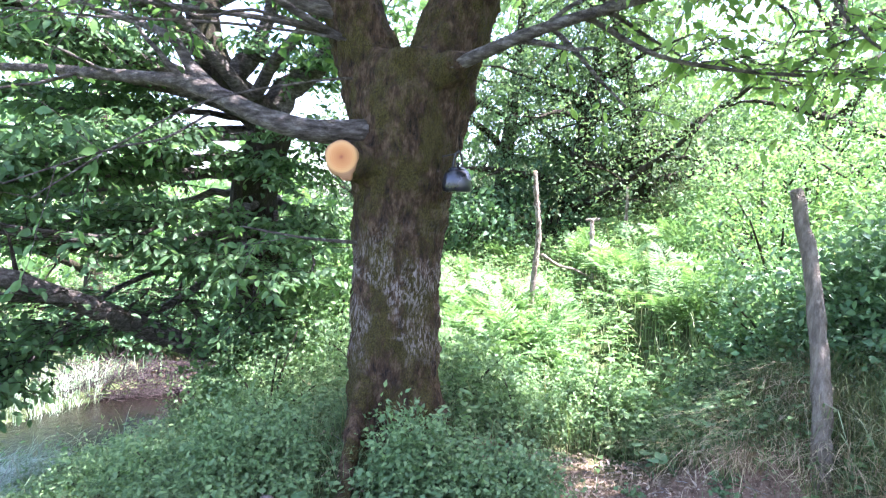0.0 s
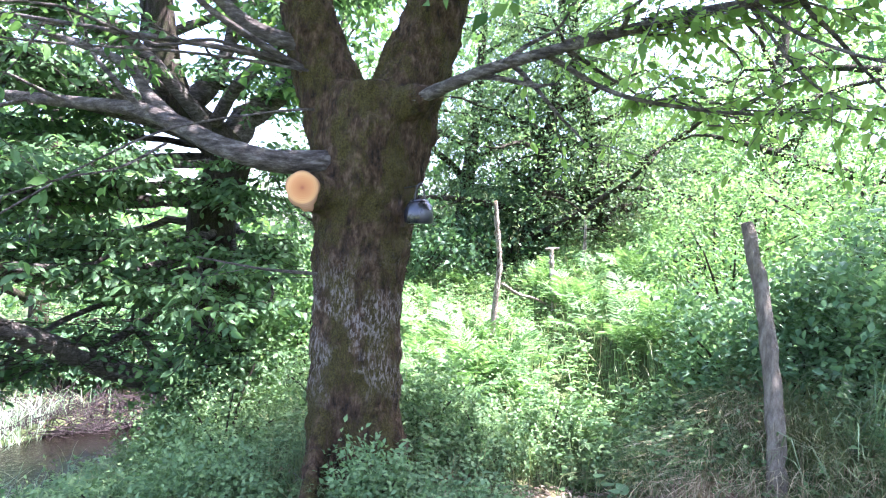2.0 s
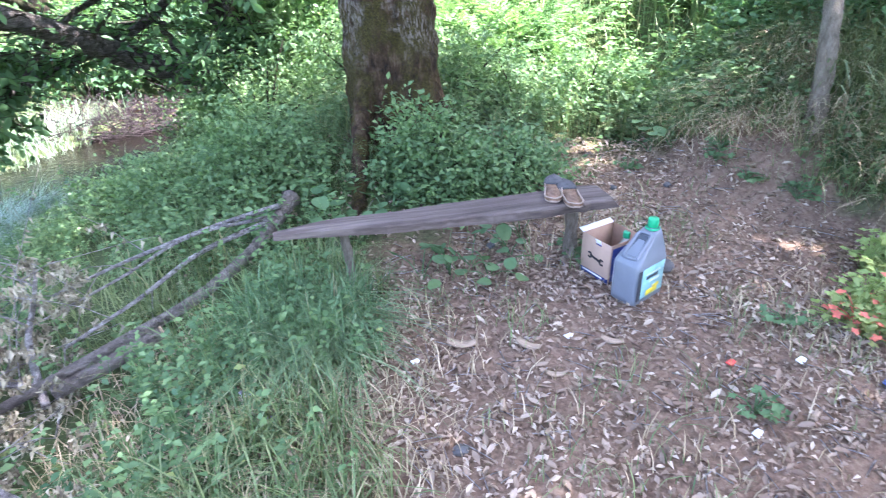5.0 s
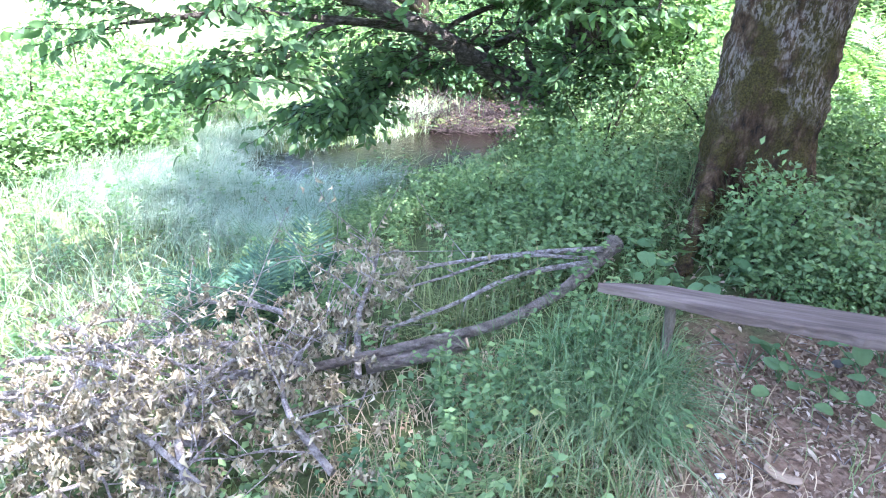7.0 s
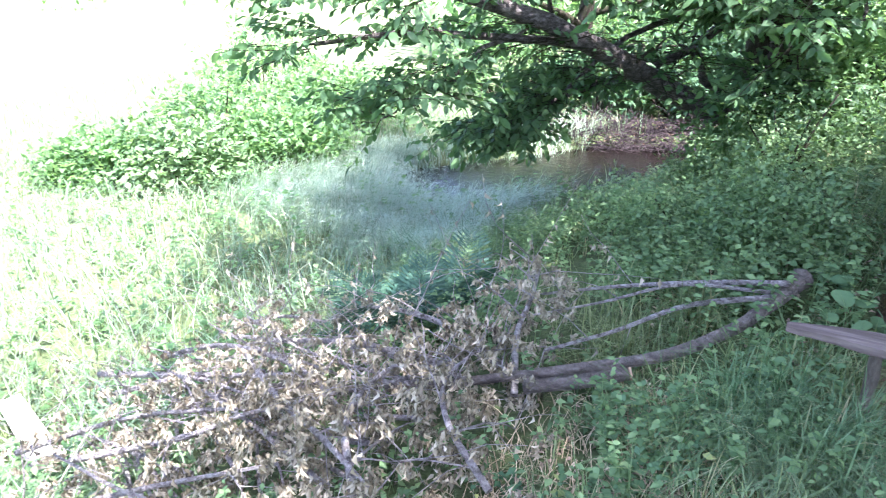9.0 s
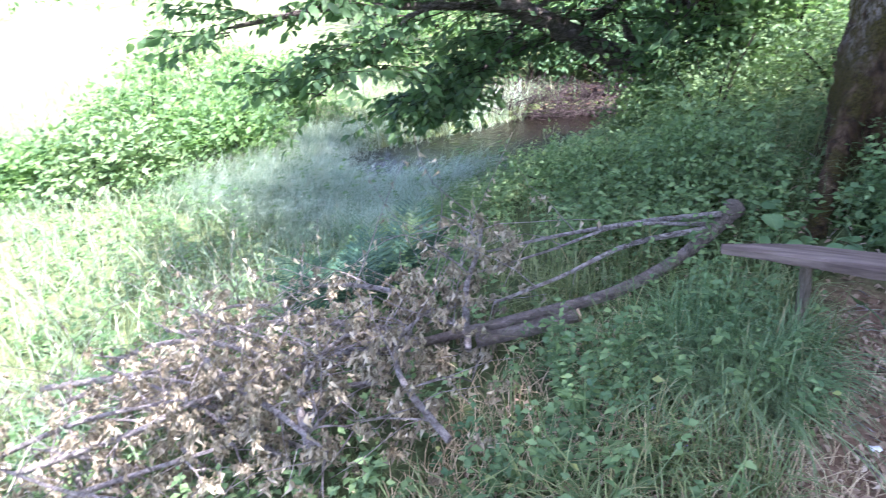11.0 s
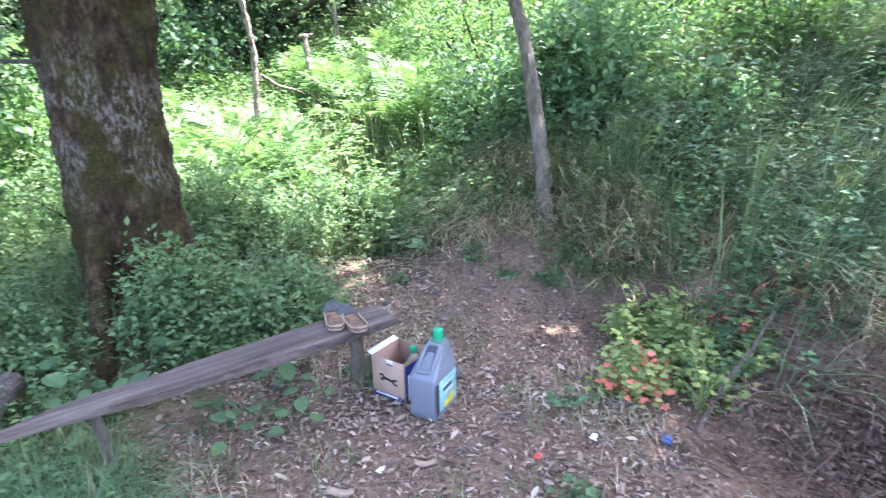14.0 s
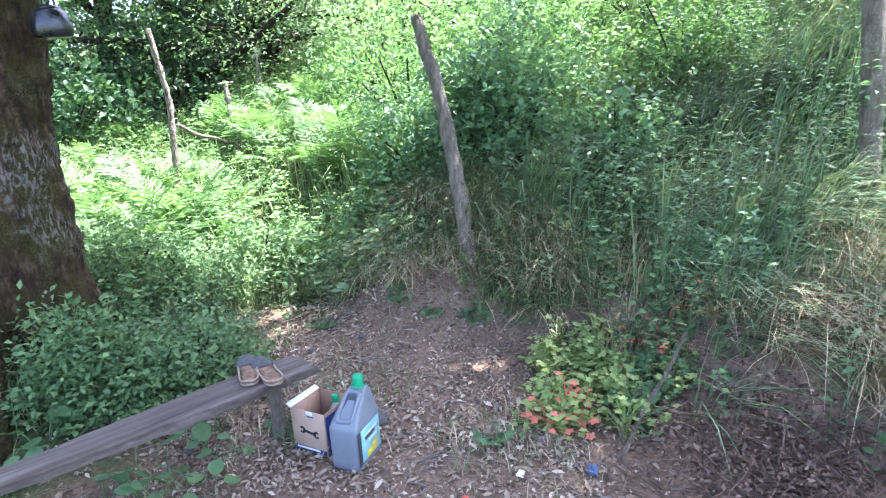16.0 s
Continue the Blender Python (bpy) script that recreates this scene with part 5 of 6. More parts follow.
# seeding grass: arching stalks with soft heads
p, r = region(2600, (2.2, 5.2, -1.0, 3.4), lambda x, y: bank(x, y) * (0.3 + 0.7 * patch(x, y, 1.9, 2.3, 1.1)), 316)
acc = Acc()
hh = 0.40 + 0.30 * r.random(len(p))
a = radians(-40) + r.normal(size=len(p)) * 0.6
ln = 0.20 + 0.32 * r.random(len(p))
fwd = np.stack([np.cos(a), np.sin(a), 0 * a], 1)
for q, h_, l_, f_ in zip(p, hh, ln, fwd):
    s_ = np.linspace(0, 1, 6)[:, None]
    line = q + f_ * l_ * s_ ** 2 + np.array([0, 0, 1.0]) * h_ * (s_ - 0.42 * s_ ** 3)
    tube(acc, line, np.linspace(0.0016, 0.0009, 6), 3, cap=False)
tip = p + fwd * ln[:, None] + np.array([0, 0, 0.58]) * hh[:, None]
for k_ in range(5):
    scatter(acc, SLIM, tip + fwd * 0.016 * k_ - np.array([0, 0, 0.005]) * k_ * k_, fwd + r.normal(size=tip.shape) * 0.25 + np.array([0, 0, -0.12 * k_]), r.normal(size=tip.shape), 0.018 + 0.014 * r.random(len(tip)))
tagged(new("seeding_grass", acc.mesh("seeding_grass", SEED_GRASS)), "arching grass stalks with pale soft seed heads", "grass", kind="stuff")

# bare earth: leaf litter and small tufts
p, r = region(62000, (-0.9, 2.6, -0.4, 3.7), lambda x, y: np.maximum(clearing(x, y), 0.16 + 0.6 * worn(x, y)) * (0.45 + 0.55 * patch(x, y, 2.5, 3, 0)), 320)
acc = Acc()
p[:, 2] += 0.004 + 0.008 * r.random(len(p))
d = r.normal(size=p.shape) * np.array([1, 1, 0.2])
n_ = len(p) // 4
scatter(acc, LITTER_LEAF, p[:n_], d[:n_], np.array([0, 0, 1.0]) + r.normal(size=(n_, 3)) * 0.45, 0.018 + 0.032 * r.random(n_) ** 1.4)
scatter(acc, CRUMB, p[n_:], d[n_:], np.array([0, 0, 1.0]) + r.normal(size=(len(p) - n_, 3)) * 0.4, 0.010 + 0.024 * r.random(len(p) - n_))
tagged(new("leaf_litter", acc.mesh("leaf_litter", LITTER)), "brown fallen leaves on the trodden earth", "leaf litter", kind="stuff")
p, r = region(1600, (-0.3, 2.6, -1.0, 3.6), lambda x, y: np.maximum(clearing(x, y), 0.2), 321)
acc = Acc()
for q in p[:1100]:
    a = r.random() * 2 * math.pi
    ln = 0.03 + 0.09 * r.random()
    e = np.array([math.cos(a) * ln, math.sin(a) * ln, 0.004 * r.random()])
    tube(acc, np.array([q + (0, 0, 0.006), q + e * 0.5 + (0, 0, 0.008), q + e + (0, 0, 0.006)]), [0.0022, 0.002, 0.001], 4, cap=False)
tagged(new("twig_litter", acc.mesh("twig_litter", TWIG)), "thin dead twigs on the earth", "twigs", kind="stuff")
grass("clearing_sprouts", "thin green grass sprouting in the clearing", (0.0, 2.4, 0.6, 3.4), 3600, lambda x, y: clearing(x, y) * clump(x, y, 0.35, 1.1) ** 3, 0.10, 0.0032, 0.08, GRASS, 329)
grass("clearing_grass", "sparse dry grass in the clearing", (0.0, 2.4, -0.5, 3.4), 6000, lambda x, y: clearing(x, y) * patch(x, y, 4.1, 3.7, 0.9) ** 3, 0.09, 0.004, 0.07, DRY_GRASS, 322)

# dead purple-brown brush along the far stream bank
r = np.random.default_rng(330)
acc = Acc()
for i_ in range(650):
    x_ = -4.6 + 2.6 * r.random()
    y_ = 8.75 + 0.45 * (x_ + 3.6) + 1.0 * r.random()
    z_ = gz(x_, y_)
    a = r.random() * 2 * math.pi
    ln = 0.2 + 0.55 * r.random()
    tube(acc, wander((x_, y_, max(z_, WATER_Z)), (math.cos(a), math.sin(a), 0.35 + 0.4 * r.random()), ln, 4, r, 0.06, 0.5), [0.008, 0.007, 0.006, 0.004, 0.003], 4, cap=False)
tagged(new("bank_brush", acc.mesh("bank_brush", BRUSH)), "dead purple-brown brushwood at the water's edge", "brushwood", kind="stuff")
p, r = region(1800, (-5.0, -1.9, 8.3, 10.8), lambda x, y: (stream_distance(x, y) > 0.8) * sstep(0.2, 0.6, y - 8.3 + 0.7 * (x + 3.6)) * 0.5, 331)
acc = Acc()
scatter(acc, LITTER_LEAF, p + np.array([0, 0, 0.03]), r.normal(size=p.shape), r.normal(size=p.shape), 0.05 + 0.06 * r.random(len(p)))
tagged(new("bank_litter", acc.mesh("bank_litter", DEAD_WEED)), "brown leaves along the far stream bank", "leaf litter", kind="stuff")


# ---- made things ----
def bm_box(sx, sy, sz, bevel=0.0, seg=2, at=(0, 0, 0)):
    bm = bmesh.new()
    bmesh.ops.create_cube(bm, size=1)
    bmesh.ops.scale(bm, vec=(sx, sy, sz), verts=bm.verts)
    if bevel:
        bmesh.ops.bevel(bm, geom=bm.edges[:], offset=bevel, segments=seg, affect="EDGES", profile=0.5)
    bmesh.ops.translate(bm, vec=at, verts=bm.verts)
    return bm


def lathe(profile, seg=28, at=(0, 0, 0)):
    """Turned shape from (radius, height) pairs."""
    acc = Acc()
    a = np.arange(seg) / seg * 2 * math.pi
    v = np.concatenate([np.stack([r_ * np.cos(a) + at[0], r_ * np.sin(a) + at[1], np.full(seg, z_ + at[2])], 1) for r_, z_ in profile])
    k_ = np.arange(seg)
    acc.add(v, np.concatenate([np.stack([i_ * seg + k_, i_ * seg + (k_ + 1) % seg, (i_ + 1) * seg + (k_ + 1) % seg, (i_ + 1) * seg + k_], 1) for i_ in range(len(profile) - 1)]))
    return acc


def pole(name, points, r0, r1, material, label, category, group="", knots=5, top_mat=None, seed=1, sides=12, rough=0.12):
    """A rough post with knots and a cut top."""
    r = np.random.default_rng(seed)
    base = np.array(points[0])
    t = thing(name, tuple(base), label, category, group)
    pts = smooth_line(np.array(points) - base, 26)
    pts[1:-1, :2] += r.normal(size=(24, 2)) * r1 * (0.10 if r0 < 0.05 else 0.02)
    rad = np.linspace(r0, r1, 26) * (1 + (0.06 if r0 < 0.05 else 0.015) * r.normal(size=26))
    for k_ in r.integers(3, 23, knots):
        rad[k_] *= 1.16 if r0 < 0.05 else 1.05
    acc = Acc()
    tube(acc, pts, rad, sides, rough, r)
    part("shaft", acc, material, t)
    if top_mat:
        acc = Acc()
        d = pts[-1] - pts[-2]
        d /= np.linalg.norm(d)
        tube(acc, np.array([pts[-1] - d * 0.004, pts[-1] + d * 0.005]), [rad[-1] * 0.97, rad[-1] * 0.9], sides, 0.05, r)
        part("cut_top", acc, top_mat, t, "pale cut post top")
    return t


CUT = plain_mat("weathered_cut_wood", (0.40, 0.28, 0.18), 0.8, var=0.3, scale=30)
z_ = gz(2.19, 2.82)
pole("fence_post", [(2.19, 2.77, z_ - 0.2), (2.20, 2.80, 0.50), (2.225, 2.90, 0.9), (2.23, 3.02, 1.3), (2.21, 3.165, 1.70)], 0.047, 0.034, POST_WOOD, "thick grey-brown bent fence post", "fence post", "fence posts", 4, CUT, 5, 14, 0.05)
z_ = gz(3.45, 1.32)
pole("fence_post", [(3.40, 1.28, z_ - 0.15), (3.42, 1.30, 0.72), (3.46, 1.33, 1.05), (3.42, 1.34, 1.35), (3.44, 1.38, 1.75), (3.46, 1.4, 2.1)], 0.052, 0.042, POST_WOOD, "grey-brown crooked post on the grassy bank", "fence post", "fence posts", 4, CUT, 6, 14, 0.05)
for pts_, r0_, sd in (([(1.49, 6.05, gz(1.49, 6.05) - 0.2), (1.48, 6.06, 0.75), (1.52, 6.07, 1.3), (1.49, 6.1, 1.6), (1.455, 6.12, 1.93)], 0.030, 7),
                      ([(2.47, 7.28, gz(2.47, 7.28) - 0.2), (2.46, 7.29, 0.95), (2.43, 7.31, 1.2), (2.42, 7.33, 1.48)], 0.034, 8),
                      ([(3.22, 8.50, gz(3.22, 8.5) - 0.2), (3.24, 8.51, 1.2), (3.26, 8.52, 1.6), (3.25, 8.52, 1.93)], 0.024, 9)):
    pole("fence_pole", pts_, r0_, r0_ * 0.75, PALE_POST, "thin pale peeled fence pole among ferns", "fence post", "thin fence poles", 7, CUT, sd, 8, 0.25)
t_bar = thing("crossbar", (2.42, 7.33, 1.475), "short pale stick nailed across a fence pole", "stick")
acc = Acc()
tube(acc, np.array([(-0.075, 0.0, -0.012), (-0.02, 0.0, 0.0), (0.05, 0.01, 0.006), (0.095, 0.01, 0.012)]), [0.015, 0.017, 0.016, 0.013], 8, 0.15, np.random.default_rng(3))
part("stick", acc, PALE_POST, t_bar)
pole("fallen_rail", [(1.56, 6.08, 1.12), (1.8, 6.4, 1.0), (2.1, 6.8, 0.92), (2.42, 7.25, 0.78)], 0.018, 0.012, PALE_POST, "broken pale rail leaning between fence poles", "fence rail", seed=12, sides=7)

# ---- kettle on the trunk ----
ENAMEL, ent, enb = mat("black_enamel", 0.22, 0.0, 0.6)
ent.links.new(ramp(ent, noise_tex(ent, 14, 5), [(0.3, (0.006, 0.006, 0.008)), (0.7, (0.022, 0.022, 0.028))]), enb.inputs["Base Color"])
ent.links.new(ramp(ent, noise_tex(ent, 9, 5), [(0.3, (0.14, 0.14, 0.14)), (0.7, (0.38, 0.38, 0.38))]), enb.inputs["Roughness"])
IRON = plain_mat("dark_iron", (0.05, 0.048, 0.046), 0.5, 0.8, 0.4, 40)
kettle = thing("kettle", (0.462, 3.215, 1.615), "small black enamel kettle hung on the trunk", "kettle")
part("body", lathe([(0.0, 0.0), (0.060, 0.0), (0.072, 0.006), (0.077, 0.03), (0.074, 0.065), (0.064, 0.095), (0.052, 0.108), (0.046, 0.112), (0.044, 0.108)]), ENAMEL, kettle)
lid = part("lid", lathe([(0.047, 0.112), (0.045, 0.118), (0.03, 0.126), (0.0, 0.129)]), ENAMEL, kettle)
part("knob", lathe([(0.0, 0.128), (0.006, 0.128), (0.006, 0.134), (0.011, 0.140), (0.009, 0.147), (0.0, 0.149)], 14), ENAMEL, lid)
acc = Acc()
a = np.linspace(radians(-8), radians(188), 22)
tube(acc, np.stack([0.024 * np.cos(a), 0.0 * a, 0.112 + 0.092 * np.maximum(np.sin(a), -0.15)], 1), np.full(22, 0.0058), 8)
part("bail_handle", acc, IRON, kettle, "upright arched wire handle")
acc = Acc()
tube(acc, np.array([(-0.09, 0.22, 0.19), (-0.03, 0.08, 0.193), (0.0, -0.012, 0.196), (0.0, -0.016, 0.21)]), [0.004, 0.004, 0.0035, 0.003], 7)
part("hook", acc, IRON, kettle)

# ---- bench plank ----
PLANK, pnt, pb = mat("weathered_plank", 0.85, 0, 0.2)
pg = noise_tex(pnt, 26, 8, (0.06, 1, 1), rough=0.65)
pc = ramp(pnt, pg, [(0.28, (0.040, 0.030, 0.026)), (0.5, (0.108, 0.083, 0.071)), (0.72, (0.210, 0.170, 0.148))])
pc = mix(pnt, 0.5, pc, ramp(pnt, noise_tex(pnt, 3.5, 4), [(0.3, (0.55, 0.52, 0.5)), (0.7, (1, 1, 1))]), "MULTIPLY")
pnt.links.new(pc, pb.inputs["Base Color"])
bump(pnt, pb, pg, 0.7, 0.008)
bench = thing("plank_bench", (-0.32, 2.075, 0), "low bench of one rough weathered grey plank on stakes", "bench", rz=10.3)
acc = Acc()
r = np.random.default_rng(4)
n_ = 40
xs = np.linspace(0, 1.335, n_)
wl = np.interp(xs, [0, 0.02, 0.25, 0.6, 1.0, 1.3, 1.36], [0.012, 0.017, 0.050, 0.072, 0.084, 0.090, 0.086])
mid_ = 0.012 * np.sin(xs * 3.2) + 0.006 * np.sin(xs * 11) + 0.02
top_z = 0.345 - 0.03 * xs / 1.36 + 0.004 * np.sin(xs * 7)
rows_ = []
for i_ in range(n_):
    e1, e2 = wl[i_] * (1 + 0.05 * r.normal()), wl[i_] * (1 + 0.03 * r.normal())
    th = 0.026 + 0.014 * min(1, xs[i_] / 0.5) + 0.003 * math.sin(xs[i_] * 9)
    x_ = xs[i_] + (0.03 if i_ == n_ - 1 else 0)
    rows_.append([(x_, mid_[i_] - e1, top_z[i_] - th), (xs[i_], mid_[i_] - e1 * 1.0, top_z[i_] - 0.008), (xs[i_], mid_[i_] - e1 + 0.008, top_z[i_]), (xs[i_], mid_[i_] - e1 * 0.3, top_z[i_] + 0.002), (xs[i_], mid_[i_] + e2 * 0.4, top_z[i_] + 0.001),
                  (xs[i_], mid_[i_] + e2 - 0.010, top_z[i_]), (xs[i_], mid_[i_] + e2, top_z[i_] - 0.010), (xs[i_], mid_[i_] + e2 * 0.96, top_z[i_] - th)])
k_ = np.arange(8)
acc.add(np.array(rows_).reshape(-1, 3), np.concatenate([np.stack([i_ * 8 + k_, (i_ + 1) * 8 + k_, (i_ + 1) * 8 + (k_ + 1) % 8, i_ * 8 + (k_ + 1) % 8], 1) for i_ in range(n_ - 1)]
        + [np.array([(0, 1, 2, 3), (0, 3, 4, 7), (4, 5, 6, 7)]), np.array([(3, 2, 1, 0), (7, 4, 3, 0), (7, 6, 5, 4)]) + (n_ - 1) * 8]))
part("plank", acc, PLANK, bench, smooth=False)
for lx, ly, lr in ((1.22, 0.075, 0.028), (0.26, 0.062, 0.018)):
    acc = Acc()
    tube(acc, smooth_line([(lx, ly, -0.25), (lx + 0.01, ly, 0.1), (lx - 0.005, ly, 0.285 if lx > 1 else 0.31)], 8), np.full(8, lr) * (1 + 0.06 * r.normal(size=8)), 9, 0.1, r)
    part("leg", acc, POST_WOOD, bench, "rough wooden stake")

# ---- slip-on clogs on the plank ----
FELT = plain_mat("grey_felt", (0.075, 0.071, 0.070), 0.95, 0, 0.3, 60, 0.5)
FLEECE = plain_mat("brown_lining", (0.20, 0.120, 0.075), 0.98, 0, 0.45, 45, 0.9)
RUBBER = plain_mat("tan_rubber", (0.30, 0.225, 0.175), 0.8, 0, 0.2, 30, 0.2)


def clog():
    t = thing("clog", (0, 0, 0), "worn grey slip-on clog with brown lining, on the plank", "shoe", "pair of clogs")
    S = np.linspace(0, 1, 22)
    half = 0.039 * np.interp(S, [0, 0.04, 0.12, 0.3, 0.5, 0.72, 0.88, 0.97, 1], [0.30, 0.62, 0.84, 0.86, 0.84, 1.0, 0.92, 0.58, 0.2])
    y = S * 0.25
    def strip(h0, h1, grow=1.0):
        acc = Acc()
        loop = np.concatenate([np.stack([half * grow, y, 0 * y], 1), np.stack([-half[::-1] * grow, y[::-1], 0 * y], 1)])
        m_ = len(loop)
        lo, hi = loop + (0, 0, h0), loop + (0, 0, h1)
        q_ = np.arange(m_)
        acc.add(np.vstack([lo, hi]), np.stack([q_, (q_ + 1) % m_, m_ + (q_ + 1) % m_, m_ + q_], 1))
        n2 = len(S)
        i2 = np.arange(n2 - 1)
        for off, flip in ((0, True), (m_, False)):
            f = np.stack([off + i2, off + i2 + 1, off + m_ - 2 - i2, off + m_ - 1 - i2], 1)
            acc.f.append((f[:, ::-1] if flip else f) + 0)
        return acc
    part("sole", strip(0.0, 0.009, 1.04), RUBBER, t)
    part("insole", strip(0.0095, 0.013, 0.95), FLEECE, t, "brown fleecy lining")
    # raised wall round the heel and the closed toe
    acc, acc_in = Acc(), Acc()
    rowsA, na = [], 15
    for i_, s_ in enumerate(S):
        rise = 0.009 + 0.004 * (1 - sstep(0.0, 0.45, s_)) + 0.011 * sstep(0.58, 0.82, s_) * (1 - 0.45 * sstep(0.8, 1.0, s_))
        cover = 0.16 + 0.84 * float(sstep(0.60, 0.76, s_))
        row = []
        for j_ in range(na):
            u = -1 + 2 * j_ / (na - 1)
            sg = 1 if u >= 0 else -1
            ph = (1 - abs(u)) * math.pi / 2 * cover
            row.append((sg * half[i_] * 1.03 * math.cos(ph), y[i_], 0.008 + rise * math.sin(ph) / max(math.sin(math.pi / 2 * cover), 0.2)))
        rowsA.append(row)
    A_ = np.array(rowsA)
    def grid(acc, G, cols):
        n1, n2 = G.shape[0], len(cols)
        V = G[:, cols].reshape(-1, 3)
        ii, jj = np.meshgrid(np.arange(n1 - 1), np.arange(n2 - 1), indexing="ij")
        kk = (ii * n2 + jj).ravel()
        acc.add(V, np.stack([kk, kk + 1, kk + 1 + n2, kk + n2], 1))
    toe = A_[13:]
    grid(acc, toe, list(range(na)))
    wall = Acc()
    grid(wall, A_[:14], [0, 1, 2, 3, 4, 5, 6])
    grid(wall, A_[:14], [8, 9, 10, 11, 12, 13, 14])
    hw = part("heel_wall", wall, FLEECE, t, "brown worn heel wall")
    hs = hw.modifiers.new("thickness", "SOLIDIFY")
    hs.thickness, hs.offset = 0.004, 0
    up = part("upper", acc, FELT, t, "grey felt upper")
    so = up.modifiers.new("thickness", "SOLIDIFY")
    so.thickness, so.offset = 0.005, 0
    acc = Acc()
    rim = np.concatenate([A_[13::-1, 6], A_[:14, 8]])
    tube(acc, smooth_line(rim[::2], 30), np.full(30, 0.0034), 6)
    part("rim", acc, RUBBER, t, "pale worn rim")
    return t


c1 = clog()
c1.matrix_basis = pose(0.745, 2.225, 0.329, 0, 0, -16)
copy_thing(c1, pose(0.822, 2.165, 0.327, 0, 0, -4))

# ---- cardboard box ----
CARD = plain_mat("brown_cardboard", (0.42, 0.285, 0.20), 0.85, 0, 0.12, 9, 0.15)
CARD_IN = plain_mat("inner_cardboard", (0.33, 0.205, 0.135), 0.9, 0, 0.18, 9, 0.15)
PAPER = plain_mat("white_print", (0.72, 0.72, 0.74), 0.55, 0, 0.06, 20, 0)
BLUE_INK = plain_mat("dark_blue_print", (0.020, 0.032, 0.13), 0.5, 0, 0.2, 20, 0)
BLACK_INK = plain_mat("black_print", (0.012, 0.012, 0.013), 0.5, 0, 0.2, 20, 0)
box = thing("cardboard_box", (0.955, 2.100, gz(0.98, 2.2) + 0.004), "small open cardboard box with blue and white print", "box", rz=25)
BX, BY, BH = 0.172, 0.162, 0.176
part("front_panel", bm_box(0.004, BY, BH, 0.0008, 1, (0.002, BY / 2, BH / 2)), CARD, box)
part("back_panel", bm_box(0.004, BY, BH, 0.0008, 1, (BX - 0.002, BY / 2, BH / 2)), CARD_IN, box)
part("side_panel", bm_box(BX - 0.008, 0.004, BH, 0.0008, 1, (BX / 2, 0.002, BH / 2)), CARD_IN, box)
part("side_panel", bm_box(BX - 0.008, 0.004, BH, 0.0008, 1, (BX / 2, BY - 0.002, BH / 2)), CARD_IN, box)
part("bottom_panel", bm_box(BX - 0.008, BY - 0.008, 0.004, 0.0008, 1, (BX / 2, BY / 2, 0.003)), CARD_IN, box)
part("print_band", bm_box(0.0015, BY * 0.98, 0.022, 0.0003, 1, (-0.0010, BY / 2, 0.012)), BLUE_INK, box, "dark blue printed band")
part("print_band", bm_box(0.0012, BY * 0.70, 0.008, 0.0003, 1, (-0.0020, BY * 0.55, 0.017)), PAPER, box, "white printed strip")
fl = part("flap", bm_box(BX * 0.98, 0.026, 0.004, 0.0006, 1), PAPER, box, "white folded-out flap")
fl.matrix_basis = pose(BX / 2, BY + 0.010, BH + 0.004, 24)
fl = part("flap", bm_box(0.003, 0.030, 0.020, 0.0006, 1), PAPER, box, "white tab with blue edge")
fl.matrix_basis = pose(-0.004, 0.066, BH - 0.006, 0, -14)
part("print_band", bm_box(0.002, 0.030, 0.007, 0.0003, 1, (0, 0, -0.013)), BLUE_INK, box, "dark blue tab edge").matrix_basis = pose(-0.0045, 0.066, BH - 0.006, 0, -14)
part("print_band", bm_box(BX * 0.9, 0.0015, BH * 0.9, 0.0003, 1, (BX / 2, -0.001, BH * 0.47)), BLUE_INK, box, "dark blue printed side")
part("print_band", bm_box(BX * 0.22, 0.0012, BH * 0.62, 0.0003, 1, (BX * 0.24, -0.0022, BH * 0.36)), PAPER, box, "white printed panel")
bm = bm_box(0.0014, 0.062, 0.011, 0.0003, 1)
part("spanner_print", bm, BLACK_INK, box, "black spanner-shaped print").matrix_basis = pose(-0.0010, BY * 0.48, BH * 0.50, 8)
for sy_ in (-1, 1):
    acc = Acc()
    aa = np.linspace(radians(40), radians(320), 14)
    tube(acc, np.stack([0 * aa, 0.011 * np.cos(aa), 0.011 * np.sin(aa)], 1) if sy_ > 0 else np.stack([0 * aa, -0.011 * np.cos(aa), 0.011 * np.sin(aa)], 1), np.full(14, 0.0045), 6)
    o = part("spanner_end", acc, BLACK_INK, box)
    o.matrix_basis = pose(-0.0008, BY * 0.48 + sy_ * 0.034, BH * 0.50 + sy_ * 0.0045) @ Matrix.Diagonal((0.2, 1, 1, 1))
GREEN_CAP = plain_mat("green_plastic", (0.010, 0.30, 0.13), 0.4, 0, 0.12, 10, 0.05)
CLEAR = plain_mat("cloudy_plastic", (0.42, 0.45, 0.38), 0.25, 0, 0.15, 8, 0.05)
bottle = thing("bottle", (0.955 + 0.115, 2.100 + 0.135, gz(0.98, 2.2) + 0.010), "pale plastic bottle with a green cap in the box", "bottle")
part("body", lathe([(0, 0), (0.030, 0.0), (0.033, 0.006), (0.033, 0.075), (0.028, 0.10), (0.013, 0.125), (0.012, 0.14)], 20), CLEAR, bottle)
part("cap", lathe([(0.015, 0.135), (0.0155, 0.137), (0.0155, 0.159), (0.013, 0.162), (0.0, 0.162)], 16), GREEN_CAP, bottle)

